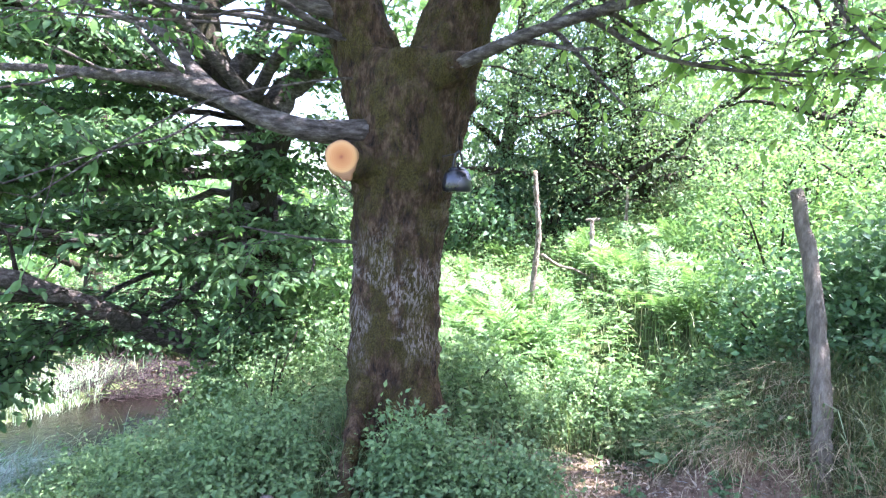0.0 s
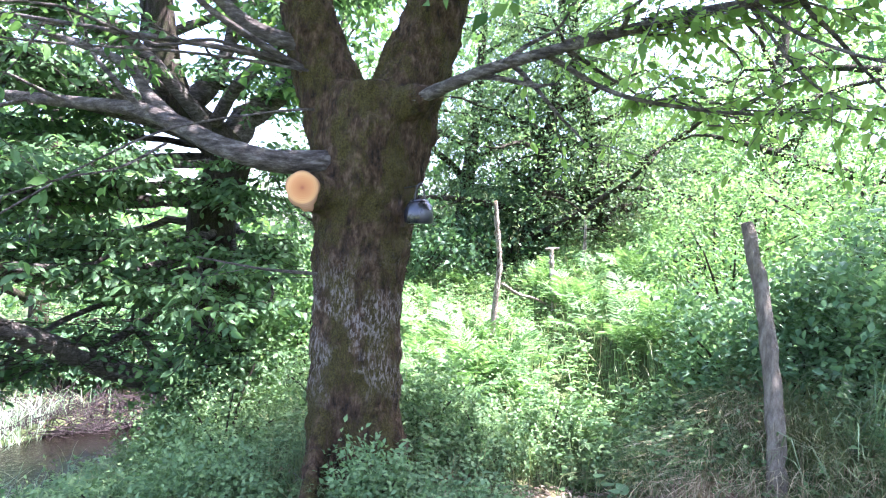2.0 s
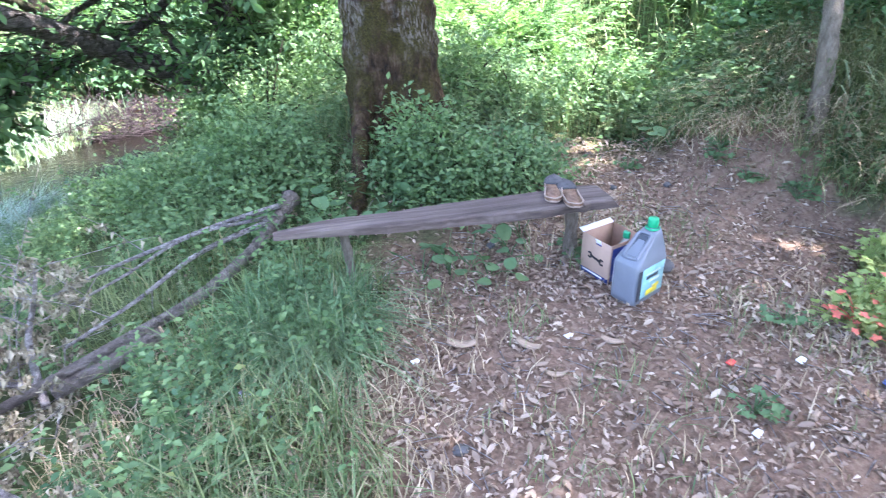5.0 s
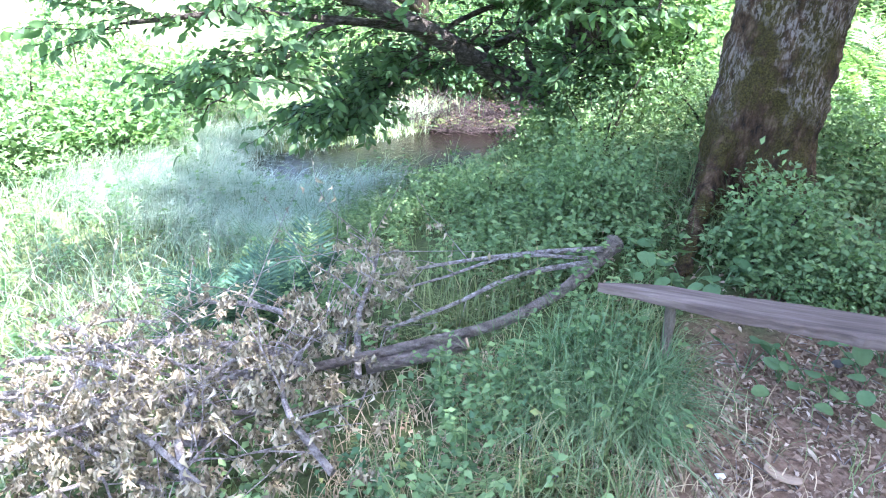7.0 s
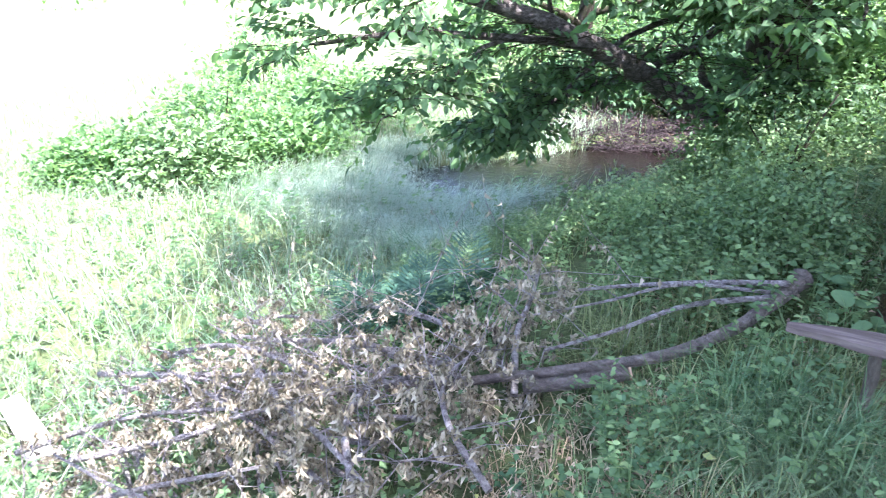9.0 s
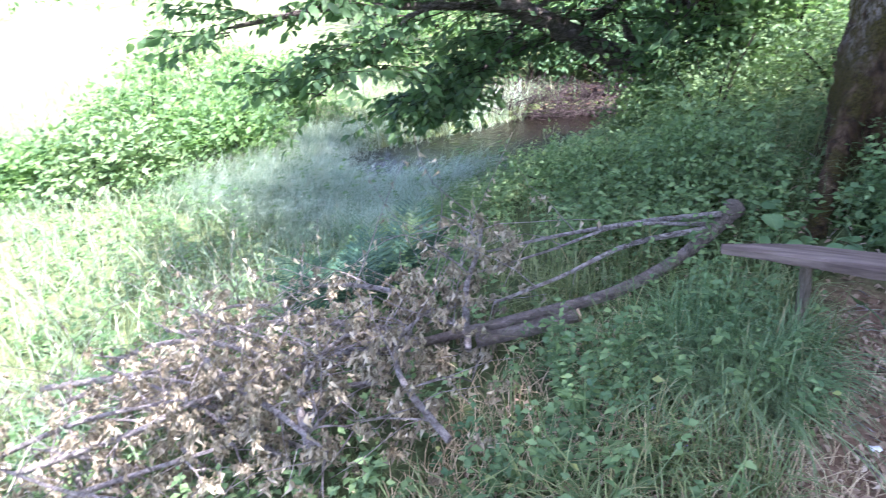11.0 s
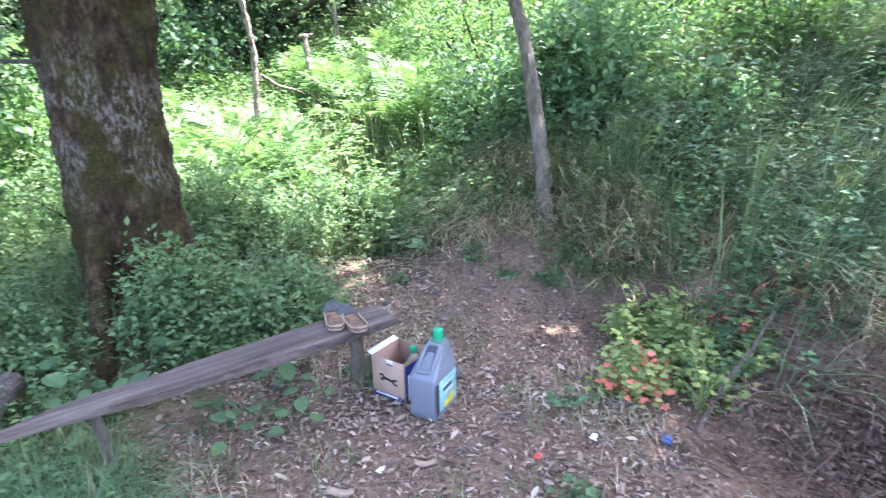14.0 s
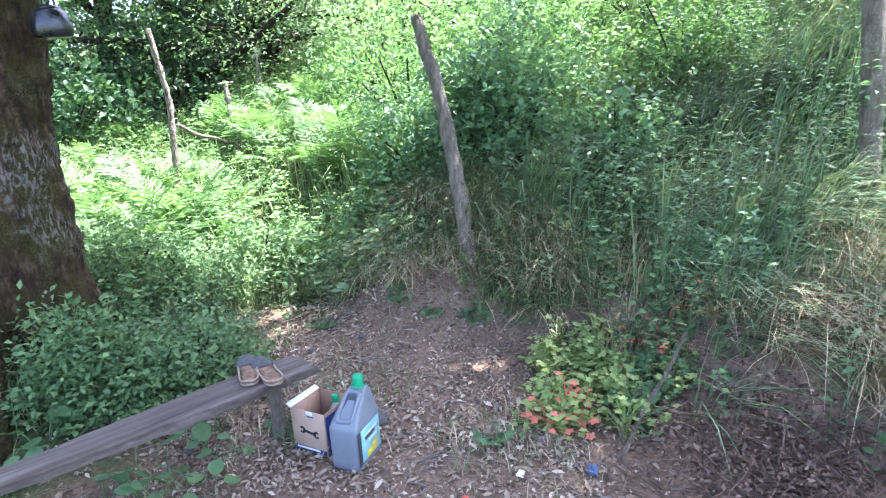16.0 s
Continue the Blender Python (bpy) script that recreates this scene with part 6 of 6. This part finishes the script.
# ---- canister ----
CAN = plain_mat("grey_blue_plastic", (0.160, 0.174, 0.192), 0.38, 0, 0.10, 7, 0.05)
CAN_DARK = plain_mat("dark_print_and_recess_shade", (0.040, 0.046, 0.055), 0.5, 0, 0.2, 12, 0.05)
can = thing("canister", (0.996, 1.920, gz(1.05, 2.03) + 0.002), "grey-blue plastic canister with a green screw cap and label", "canister", rz=33)
can.scale = (1.03, 1.03, 1.07)
LX, LY = 0.182, 0.116


def ring_rect(x0, x1, y0, y1, z, rad, n=5):
    pts = []
    for cx, cy, a0 in ((x1 - rad, y1 - rad, 0), (x0 + rad, y1 - rad, 90), (x0 + rad, y0 + rad, 180), (x1 - rad, y0 + rad, 270)):
        for i_ in range(n + 1):
            a = radians(a0 + 90 * i_ / n)
            pts.append((cx + rad * math.cos(a), cy + rad * math.sin(a), z if not callable(z) else z(cx + rad * math.cos(a))))
    return pts


acc = Acc()
rings = [ring_rect(0.012, LX - 0.012, 0.012, LY - 0.012, 0.0, 0.012), ring_rect(0.002, LX - 0.002, 0.002, LY - 0.002, 0.010, 0.016), ring_rect(0, LX, 0, LY, 0.03, 0.018), ring_rect(0.002, LX - 0.002, 0.002, LY - 0.002, 0.09, 0.018), ring_rect(0, LX, 0, LY, 0.155, 0.018)]
for s_, zz in ((0.0, 0.165), (0.18, 0.185), (0.45, 0.210), (0.75, 0.232), (0.93, 0.246), (1.0, 0.250)):
    x0_, x1_ = 0.004 + 0.112 * s_, LX - 0.003 - 0.014 * s_
    y0_, y1_ = 0.003 + 0.024 * s_, LY - 0.003 - 0.024 * s_
    rings.append(ring_rect(x0_, x1_, y0_, y1_, (lambda x, zz=zz, s_=s_: zz + 0.012 * s_ * (x - 0.1) / 0.1), 0.016))
m_ = len(rings[0])
k_ = np.arange(m_)
acc.add(np.array(rings).reshape(-1, 3), np.concatenate([np.stack([i_ * m_ + k_, i_ * m_ + (k_ + 1) % m_, (i_ + 1) * m_ + (k_ + 1) % m_, (i_ + 1) * m_ + k_], 1) for i_ in range(len(rings) - 1)]))
cv = np.array(rings[-1]).mean(0)
acc.v.append(np.array([cv, (LX / 2, LY / 2, 0.0)]))
acc.f.append(np.stack([np.full(m_, acc.n), (len(rings) - 1) * m_ + k_, (len(rings) - 1) * m_ + (k_ + 1) % m_], 1))
acc.f.append(np.stack([np.full(m_, acc.n + 1), (k_ + 1) % m_, k_], 1))
acc.n += 2
part("body", acc, CAN, can)
part("neck", lathe([(0.026, 0.240), (0.022, 0.256), (0.018, 0.262), (0.018, 0.270)], 20, (0.142, LY / 2, 0)), CAN, can)
cap = part("cap", lathe([(0.0190, 0.264), (0.0195, 0.266), (0.0195, 0.293), (0.017, 0.297), (0.0, 0.297)], 24, (0.142, LY / 2, 0)), GREEN_CAP, can, "bright green screw cap")
part("tamper_ring", lathe([(0.025, 0.256), (0.026, 0.258), (0.026, 0.263), (0.024, 0.264)], 24, (0.142, LY / 2, 0)), GREEN_CAP, can)
# carrying grip on the sloped shoulder
hx = np.array([(0.024, 0.030, 0.182), (0.020, 0.058, 0.180), (0.024, 0.086, 0.182), (0.062, 0.086, 0.216), (0.100, 0.082, 0.245), (0.105, 0.058, 0.250), (0.100, 0.034, 0.245), (0.062, 0.030, 0.216), (0.024, 0.030, 0.182)])
acc = Acc()
tube(acc, smooth_line(hx, 40), np.full(40, 0.0075), 8, cap=False)
part("grip", acc, CAN, can, "moulded carrying grip")
# shallow recess face; its dark colour stands in for shade in the opening
acc = Acc()
acc.add([(0.027, 0.034, 0.186), (0.027, 0.082, 0.186), (0.096, 0.078, 0.244), (0.096, 0.038, 0.244), (0.064, 0.058, 0.200)], np.array([(0, 4, 1), (1, 4, 2), (2, 4, 3), (3, 4, 0)]))
part("grip_recess", acc, CAN_DARK, can, "recess behind the grip, its shade coloured dark")
TEAL = plain_mat("teal_label", (0.24, 0.44, 0.43), 0.4, 0, 0.35, 14, 0)
YELLOW = plain_mat("yellow_print", (0.62, 0.50, 0.04), 0.4, 0, 0.1, 14, 0)
PALE = plain_mat("pale_print", (0.55, 0.62, 0.55), 0.4, 0, 0.1, 14, 0)
lab = part("label", bm_box(0.134, 0.0016, 0.118, 0.0004, 1, (0.094, -0.0008, 0.090)), TEAL, can, "teal and yellow printed label")
for x_, z__, w_, h_, mt in ((0.094, 0.045, 0.070, 0.022, YELLOW), (0.118, 0.060, 0.040, 0.014, YELLOW), (0.094, 0.122, 0.090, 0.006, PALE), (0.088, 0.108, 0.070, 0.012, CAN_DARK), (0.105, 0.090, 0.060, 0.010, PALE)):
    part("print_bar", bm_box(w_, 0.0010, h_, 0.0002, 1, (x_, -0.0020, z__)), mt, lab)
part("label_strip", bm_box(0.020, 0.0014, 0.120, 0.0004, 1, (0.014, -0.0006, 0.088)), CAN_DARK, can)

# ---- stones, chips, scraps ----
STONE = plain_mat("grey_stone", (0.085, 0.080, 0.076), 0.9, 0, 0.3, 20, 0.6)
CHIP = plain_mat("fresh_wood_chip", (0.30, 0.22, 0.15), 0.8, 0, 0.2, 30, 0.4, (1, 5, 1))


def lump(name, at, size, material, label, category, seed, group=""):
    r = np.random.default_rng(seed)
    bm = bmesh.new()
    bmesh.ops.create_icosphere(bm, subdivisions=2, radius=0.5)
    for v in bm.verts:
        v.co *= 1 + 0.22 * (r.random() - 0.5)
        v.co = Vector((v.co.x * size[0], v.co.y * size[1], max(v.co.z, -0.28) * size[2]))
    me = bpy.data.meshes.new(name)
    bm.to_mesh(me)
    bm.free()
    me.materials.append(material)
    ob = new(name, me)
    ob.matrix_basis = pose(*at, 0, 0, 70 * r.random())
    return tagged(ob, label, category, group)


lump("stone", (1.235, 2.20, gz(1.235, 2.2) + 0.015), (0.10, 0.085, 0.045), STONE, "flat grey stone beside the canister", "stone", 3)
for i_, (x_, y_) in enumerate(((1.55, 2.9), (2.3, 2.2), (1.3, 3.0), (0.55, 2.5), (0.25, 1.3), (1.9, 1.7))):
    lump("stone", (x_, y_, gz(x_, y_) + 0.006), (0.05, 0.04, 0.03), STONE, "small grey stone on the earth", "stone", 20 + i_, "small stones")


def chip(at, size, rz, tilt, material, label, category, group, name="wood_chip"):
    """A curled flat scrap."""
    acc = Acc()
    n1, n2 = 7, 4
    g = np.array([[(size[0] * (i_ / (n1 - 1) - 0.5), size[1] * (j_ / (n2 - 1) - 0.5) * (1 - 0.5 * abs(i_ / (n1 - 1) - 0.4)), 0.18 * size[0] * (i_ / (n1 - 1) - 0.5) ** 2 * 4 + 0.05 * size[1] * math.sin(i_ * 2.1 + j_ * 1.7)) for j_ in range(n2)] for i_ in range(n1)])
    ii, jj = np.meshgrid(np.arange(n1 - 1), np.arange(n2 - 1), indexing="ij")
    kk = (ii * n2 + jj).ravel()
    acc.add(g.reshape(-1, 3), np.stack([kk, kk + n2, kk + n2 + 1, kk + 1], 1))
    ob = new(name, acc.mesh(name, material))
    so = ob.modifiers.new("thickness", "SOLIDIFY")
    so.thickness = 0.004
    ob.matrix_basis = pose(at[0], at[1], gz(at[0], at[1]) + 0.012, tilt, tilt * 0.5, rz)
    return tagged(ob, label, category, group)


for x_, y_, s_, rz_ in ((0.845, 1.735, 0.075, -25), (1.304, 1.292, 0.05, 40), (0.32, 1.80, 0.10, -10), (0.55, 1.75, 0.085, -35), (0.60, 1.58, 0.06, -10), (1.15, 2.72, 0.06, 20), (1.02, 2.85, 0.05, 60), (1.25, 2.9, 0.05, 0), (1.1, 2.98, 0.045, 30), (0.95, 2.7, 0.04, 10), (0.4, 1.45, 0.05, 80)):
    chip((x_, y_), (s_, s_ * 0.38, 0), rz_, 6, CHIP, "pale fresh wood chip on the earth", "wood chip", "wood chips")
BLUE_P = plain_mat("blue_wrapper", (0.07, 0.11, 0.26), 0.35, 0, 0.3, 40, 0.4)
RED_P = plain_mat("red_wrapper", (0.62, 0.07, 0.05), 0.4, 0, 0.3, 40, 0.4)
WHITE_P = plain_mat("white_scrap", (0.70, 0.72, 0.74), 0.5, 0, 0.15, 40, 0.4)
VIOLET_P = plain_mat("violet_scrap", (0.30, 0.20, 0.50), 0.5, 0, 0.3, 40, 0.4)
for (x_, y_), s_, m_, lb in (((1.63, 1.40), 0.06, BLUE_P, "crumpled blue wrapper on the earth"), ((1.19, 1.566), 0.036, RED_P, "small red scrap of wrapper"), ((1.42, 1.54), 0.04, WHITE_P, "white scrap of paper on the earth"),
                             ((-0.40, 1.64), 0.04, WHITE_P, "white scrap of paper in the grass"), ((-0.30, 1.50), 0.04, VIOLET_P, "pale violet scrap in the grass"), ((0.15, 1.72), 0.028, WHITE_P, "white scrap of paper on the earth"), ((0.70, 1.78), 0.03, WHITE_P, "white scrap of paper on the earth"), ((1.10, 1.25), 0.035, WHITE_P, "white scrap of paper on the earth")):
    chip((x_, y_), (s_, s_ * 0.7, 0), 35, 14, m_, lb, "scrap", "", "scrap")

# ---- fallen limb and brush pile ----
pile = thing("fallen_limb", (0, 0, 0), "sawn-off fallen limb with withered brown leaves", "fallen branch")
rng = np.random.default_rng(15)
acc = Acc()
main = limb(acc, [(-0.36, 2.84, 0.16), (-0.39, 2.72, 0.14), (-0.45, 2.53, 0.12), (-0.51, 2.35, 0.11), (-0.67, 2.09, 0.08), (-0.93, 1.89, 0.03), (-1.37, 1.71, -0.12), (-1.7, 1.62, -0.24), (-2.3, 1.5, -0.42)], 0.048, 0.014, 12, 44, 0.35, 0.04)
part("main_stem", acc, LOG_BARK, pile, "grey-brown sawn limb")
acc = Acc()
limb(acc, [(-0.76, 1.985, 0.03), (-0.88, 1.89, 0.0), (-1.07, 1.79, -0.05)], 0.030, 0.026, 10, 12)
part("short_log", acc, LOG_BARK, pile)
acc = Acc()
tube(acc, np.array([(-0.757, 1.987, 0.0305), (-0.750, 1.992, 0.032)]), [0.029, 0.028], 12)
part("sawn_end", acc, CUT, pile, "orange sawn end")
dead = Boughs(16, 0.085, 5, 0.5, 0.05)
for pts_, r_, full in (([(-0.39, 2.70, 0.19), (-0.67, 2.58, 0.16), (-1.0, 2.46, 0.09), (-1.3, 2.36, 0.0)], 0.013, 0), ([(-0.43, 2.6, 0.16), (-0.69, 2.4, 0.13), (-0.87, 2.15, 0.08), (-1.06, 1.92, 0.04)], 0.013, 0), ([(-0.44, 2.62, 0.17), (-0.75, 2.5, 0.16), (-1.0, 2.32, 0.08), (-1.25, 2.1, 0.03)], 0.009, 0),
                       ([(-1.09, 1.76, -0.08), (-1.21, 1.98, 0.03), (-1.23, 2.12, 0.11), (-1.31, 2.34, 0.14)], 0.015, 2), ([(-1.2, 1.9, -0.1), (-1.6, 2.05, -0.12), (-2.0, 2.15, -0.22), (-2.4, 2.3, -0.42)], 0.018, 2),
                       ([(-1.4, 1.84, -0.14), (-1.9, 1.75, -0.16), (-2.5, 1.75, -0.38), (-3.2, 1.9, -0.68)], 0.018, 2), ([(-2.6, 1.65, -0.42), (-1.86, 1.28, -0.12), (-1.42, 1.12, 0.02), (-1.15, 1.04, 0.04)], 0.016, 2),
                       ([(-3.6, 1.33, -0.82), (-2.75, 1.38, -0.48), (-2.29, 1.41, -0.30), (-1.9, 1.5, -0.18)], 0.018, 2), ([(-3.4, 1.62, -0.78), (-2.82, 1.68, -0.50), (-2.0, 1.5, -0.18), (-1.5, 1.3, -0.05)], 0.016, 2),
                       ([(-3.1, 1.2, -0.64), (-2.65, 1.36, -0.44), (-2.1, 1.3, -0.24)], 0.014, 2), ([(-2.5, 0.75, -0.40), (-2.0, 0.98, -0.18), (-1.87, 1.12, -0.12), (-1.6, 1.4, -0.06)], 0.014, 2), ([(-1.19, 1.02, 0.02), (-1.39, 1.2, 0.04), (-1.5, 1.45, 0.0), (-1.55, 1.75, -0.08)], 0.014, 2),
                       ([(-0.86, 1.22, 0.05), (-1.08, 1.33, 0.10), (-1.25, 1.55, 0.05), (-1.3, 1.8, 0.0)], 0.012, 2), ([(-3.2, 2.0, -0.7), (-2.8, 2.05, -0.5), (-2.3, 1.95, -0.3)], 0.014, 2), ([(-3.0, 0.7, -0.6), (-2.5, 1.0, -0.36), (-2.0, 1.2, -0.2)], 0.014, 2), ([(-2.4, 0.45, -0.4), (-1.9, 0.75, -0.18), (-1.5, 1.0, -0.04)], 0.013, 2)):
    acc = Acc()
    p_ = limb(acc, pts_, r_, r_ * 0.45, 7, 14)
    part("side_branch", acc, TWIG, pile, "bare silvery side branch")
    if not full:
        dead.dress(p_, 0.005, 1, 0.9, 0.6, 3)
    else:
        dead.dress(p_, 0.008, 2, 0.55, 0.1, 6)
        dead.cloud(p_ - np.array([0, 0, 0.03]), 44 if p_[:, 0].mean() < -2.2 else 78, (0.10, 0.10, 0.075), 19, 0.05, 0.022)
for k_ in range(34):
    acc = Acc()
    x_, y_ = -1.75 - 1.5 * rng.random(), 0.75 + 1.15 * rng.random()
    a_ = radians(165 + 40 * (rng.random() - 0.3))
    z_ = gz(x_, y_) + 0.20 + 0.16 * rng.random()
    p_ = wander((x_ + 0.5, y_ - 0.1, z_ + 0.05), (math.cos(a_), math.sin(a_), -0.30), 0.7 + 0.6 * rng.random(), 7, rng, -0.02, 0.16)
    tube(acc, p_, np.linspace(0.011, 0.004, 8), 6)
    part("side_branch", acc, TWIG, pile, "bare silvery side branch")
part("twigwork", dead.wood, TWIG, pile, kind="stuff")
pos_, dir_ = np.concatenate(dead.pos), np.concatenate(dead.dir)
low = height(pos_[:, 0], pos_[:, 1]) + 0.015
pos_[:, 2] = np.maximum(pos_[:, 2], low + 0.05 * rng.random(len(low)))
dir_[:, 2] -= 1.5
acc = Acc()
scatter(acc, DEAD_CURL, pos_, dir_, rng.normal(size=pos_.shape), 0.019 + 0.023 * rng.random(len(pos_)))
part("withered_foliage", acc, DRY_LEAF, pile, "withered tan leaves", kind="stuff")

BOARD = plain_mat("sunbleached_board", (0.52, 0.45, 0.38), 0.8, 0, 0.2, 8, 0.4, (0.2, 3, 1))
bd = new("board", None)
tagged(bd, "pale sun-bleached board lying on the brush", "board")
bd.matrix_basis = look((-2.98, 0.80, -0.72), (-4.3, 1.02, -1.06))
part("plank", bm_box(0.125, 0.026, 1.15, 0.003, 1, (0, 0, -0.575)), BOARD, bd)

# ---- small plants that stand out ----
def rosette(name, at, count, leaf, h, material, label, seed, group="", template=ROUND, category="plant", accent=None, accent_count=0):
    """Stalked leaves from one root; each leaf is a part."""
    r = np.random.default_rng(seed)
    t = thing(name, (at[0], at[1], gz(*at)), label, category, group)
    for i_ in range(count + accent_count):
        a, rr = r.random() * 2 * math.pi, (0.15 + 0.85 * r.random()) * max(leaf * 3.0, 0.075)
        z_ = h * (0.3 + 0.8 * r.random()) * (1 - 0.3 * rr / (leaf * 2.2))
        p_ = np.array([math.cos(a) * rr, math.sin(a) * rr, z_])
        acc = Acc()
        tube(acc, smooth_line([(0, 0, -0.01), tuple(p_ * (0.5, 0.5, 0.75)), tuple(p_)], 5), np.full(5, 0.0022), 4, cap=False)
        scatter(acc, template, p_[None], np.array([[math.cos(a), math.sin(a), -0.25 + 0.3 * r.random()]]), np.array([[0, 0, 1.0]]) + r.normal(size=(1, 3)) * 0.42, np.array([leaf * (0.7 + 0.6 * r.random())]))
        part("leaf", acc, accent if i_ >= count else material, t)
    return t


for i_, (x_, y_, n_) in enumerate(((0.44, 2.36, 7), (0.50, 2.26, 6), (0.34, 2.30, 6), (0.22, 2.28, 5), (0.62, 2.40, 6), (-0.02, 2.62, 8), (-0.14, 2.72, 7), (0.10, 2.66, 6), (0.7, 2.55, 5))):
    rosette("burdock_seedling", (x_, y_), n_, 0.052 if i_ < 5 else 0.075, 0.13 if i_ < 5 else 0.2, BROAD, "broad green leaves growing under the plank bench", 400 + i_, "broad-leaved plants by the bench", HEART)
r = np.random.default_rng(9)
for i_ in range(74):
    f_, u_ = r.random(), r.random()
    a_, d_ = radians(45.8 - (10 + 8 * f_) * u_), 2.22 + 0.74 * f_
    x_, y_ = 0.1 + d_ * math.cos(a_), 0.1 + d_ * math.sin(a_)
    rosette("geranium_plant", (x_, y_), 20, 0.029, 0.09 + 0.14 * r.random(), BROAD if (u_ + 0.5 * f_ > 0.85 and i_ % 3) else AUTUMN, "low lobed-leaf plant turning yellow and red", 430 + i_, "plants turning yellow and red", accent=RED, accent_count=(7 if (f_ < 0.2 and 0.1 < u_ < 0.55) else 3 if f_ > 0.6 and u_ > 0.45 else 0))
for i_, (x_, y_) in enumerate(((1.79, 2.90), (1.86, 2.71), (2.05, 2.58), (1.45, 3.2), (1.5, 1.75), (1.15, 1.35), (1.83, 2.94), (2.02, 2.55), (0.95, 2.32), (1.02, 2.42), (0.9, 2.4))):
    rosette("weed", (x_, y_), 20, 0.026, 0.07, BROAD, "small green weed on the bare earth", 470 + i_, "weeds on bare earth")

pole("dead_stick", [(1.74, 1.36, 0.02), (1.95, 1.42, 0.12), (2.03, 1.39, 0.24), (2.10, 1.36, 0.40)], 0.009, 0.006, POST_WOOD, "bare grey dead stick leaning among the red-leaved plants", "stick", seed=21, sides=8, rough=0.15)

rosette("burdock_seedling", (1.70, 3.22), 6, 0.075, 0.16, BROAD, "bright broad-leaved plant at the edge of the bare knoll", 485, "broad-leaved plants by the bench", HEART)
rosette("burdock_seedling", (1.62, 3.30), 4, 0.065, 0.12, BROAD, "bright broad-leaved plant at the edge of the bare knoll", 486, "broad-leaved plants by the bench", HEART)

# dead brown weeds at the foot of the bank
p, r = region(1500, (1.55, 3.0, 0.4, 1.55), lambda x, y: np.exp(-(((x - 2.15) / 0.45) ** 2 + ((y - 1.0) / 0.38) ** 2)), 340)
acc = Acc()
for q in p:
    a = r.random() * 2 * math.pi
    ln = 0.08 + 0.22 * r.random()
    tube(acc, wander(q, (math.cos(a), math.sin(a), 0.2 + 0.6 * r.random()), ln, 4, r, 0.12, 0.6), [0.003, 0.0028, 0.0024, 0.002, 0.0012], 4, cap=False)
pp = np.repeat(p, 5, 0) + np.random.default_rng(341).normal(size=(len(p) * 5, 3)) * np.array([0.06, 0.06, 0.03]) + np.array([0, 0, 0.06])
scatter(acc, OVAL_DRY, pp, r.normal(size=pp.shape) + np.array([0, 0, -0.4]), r.normal(size=pp.shape), 0.014 + 0.022 * r.random(len(pp)))
tagged(new("dead_weeds", acc.mesh("dead_weeds", DEAD_WEED)), "heap of dead dark brown weeds below the bank", "dead weeds", kind="stuff")
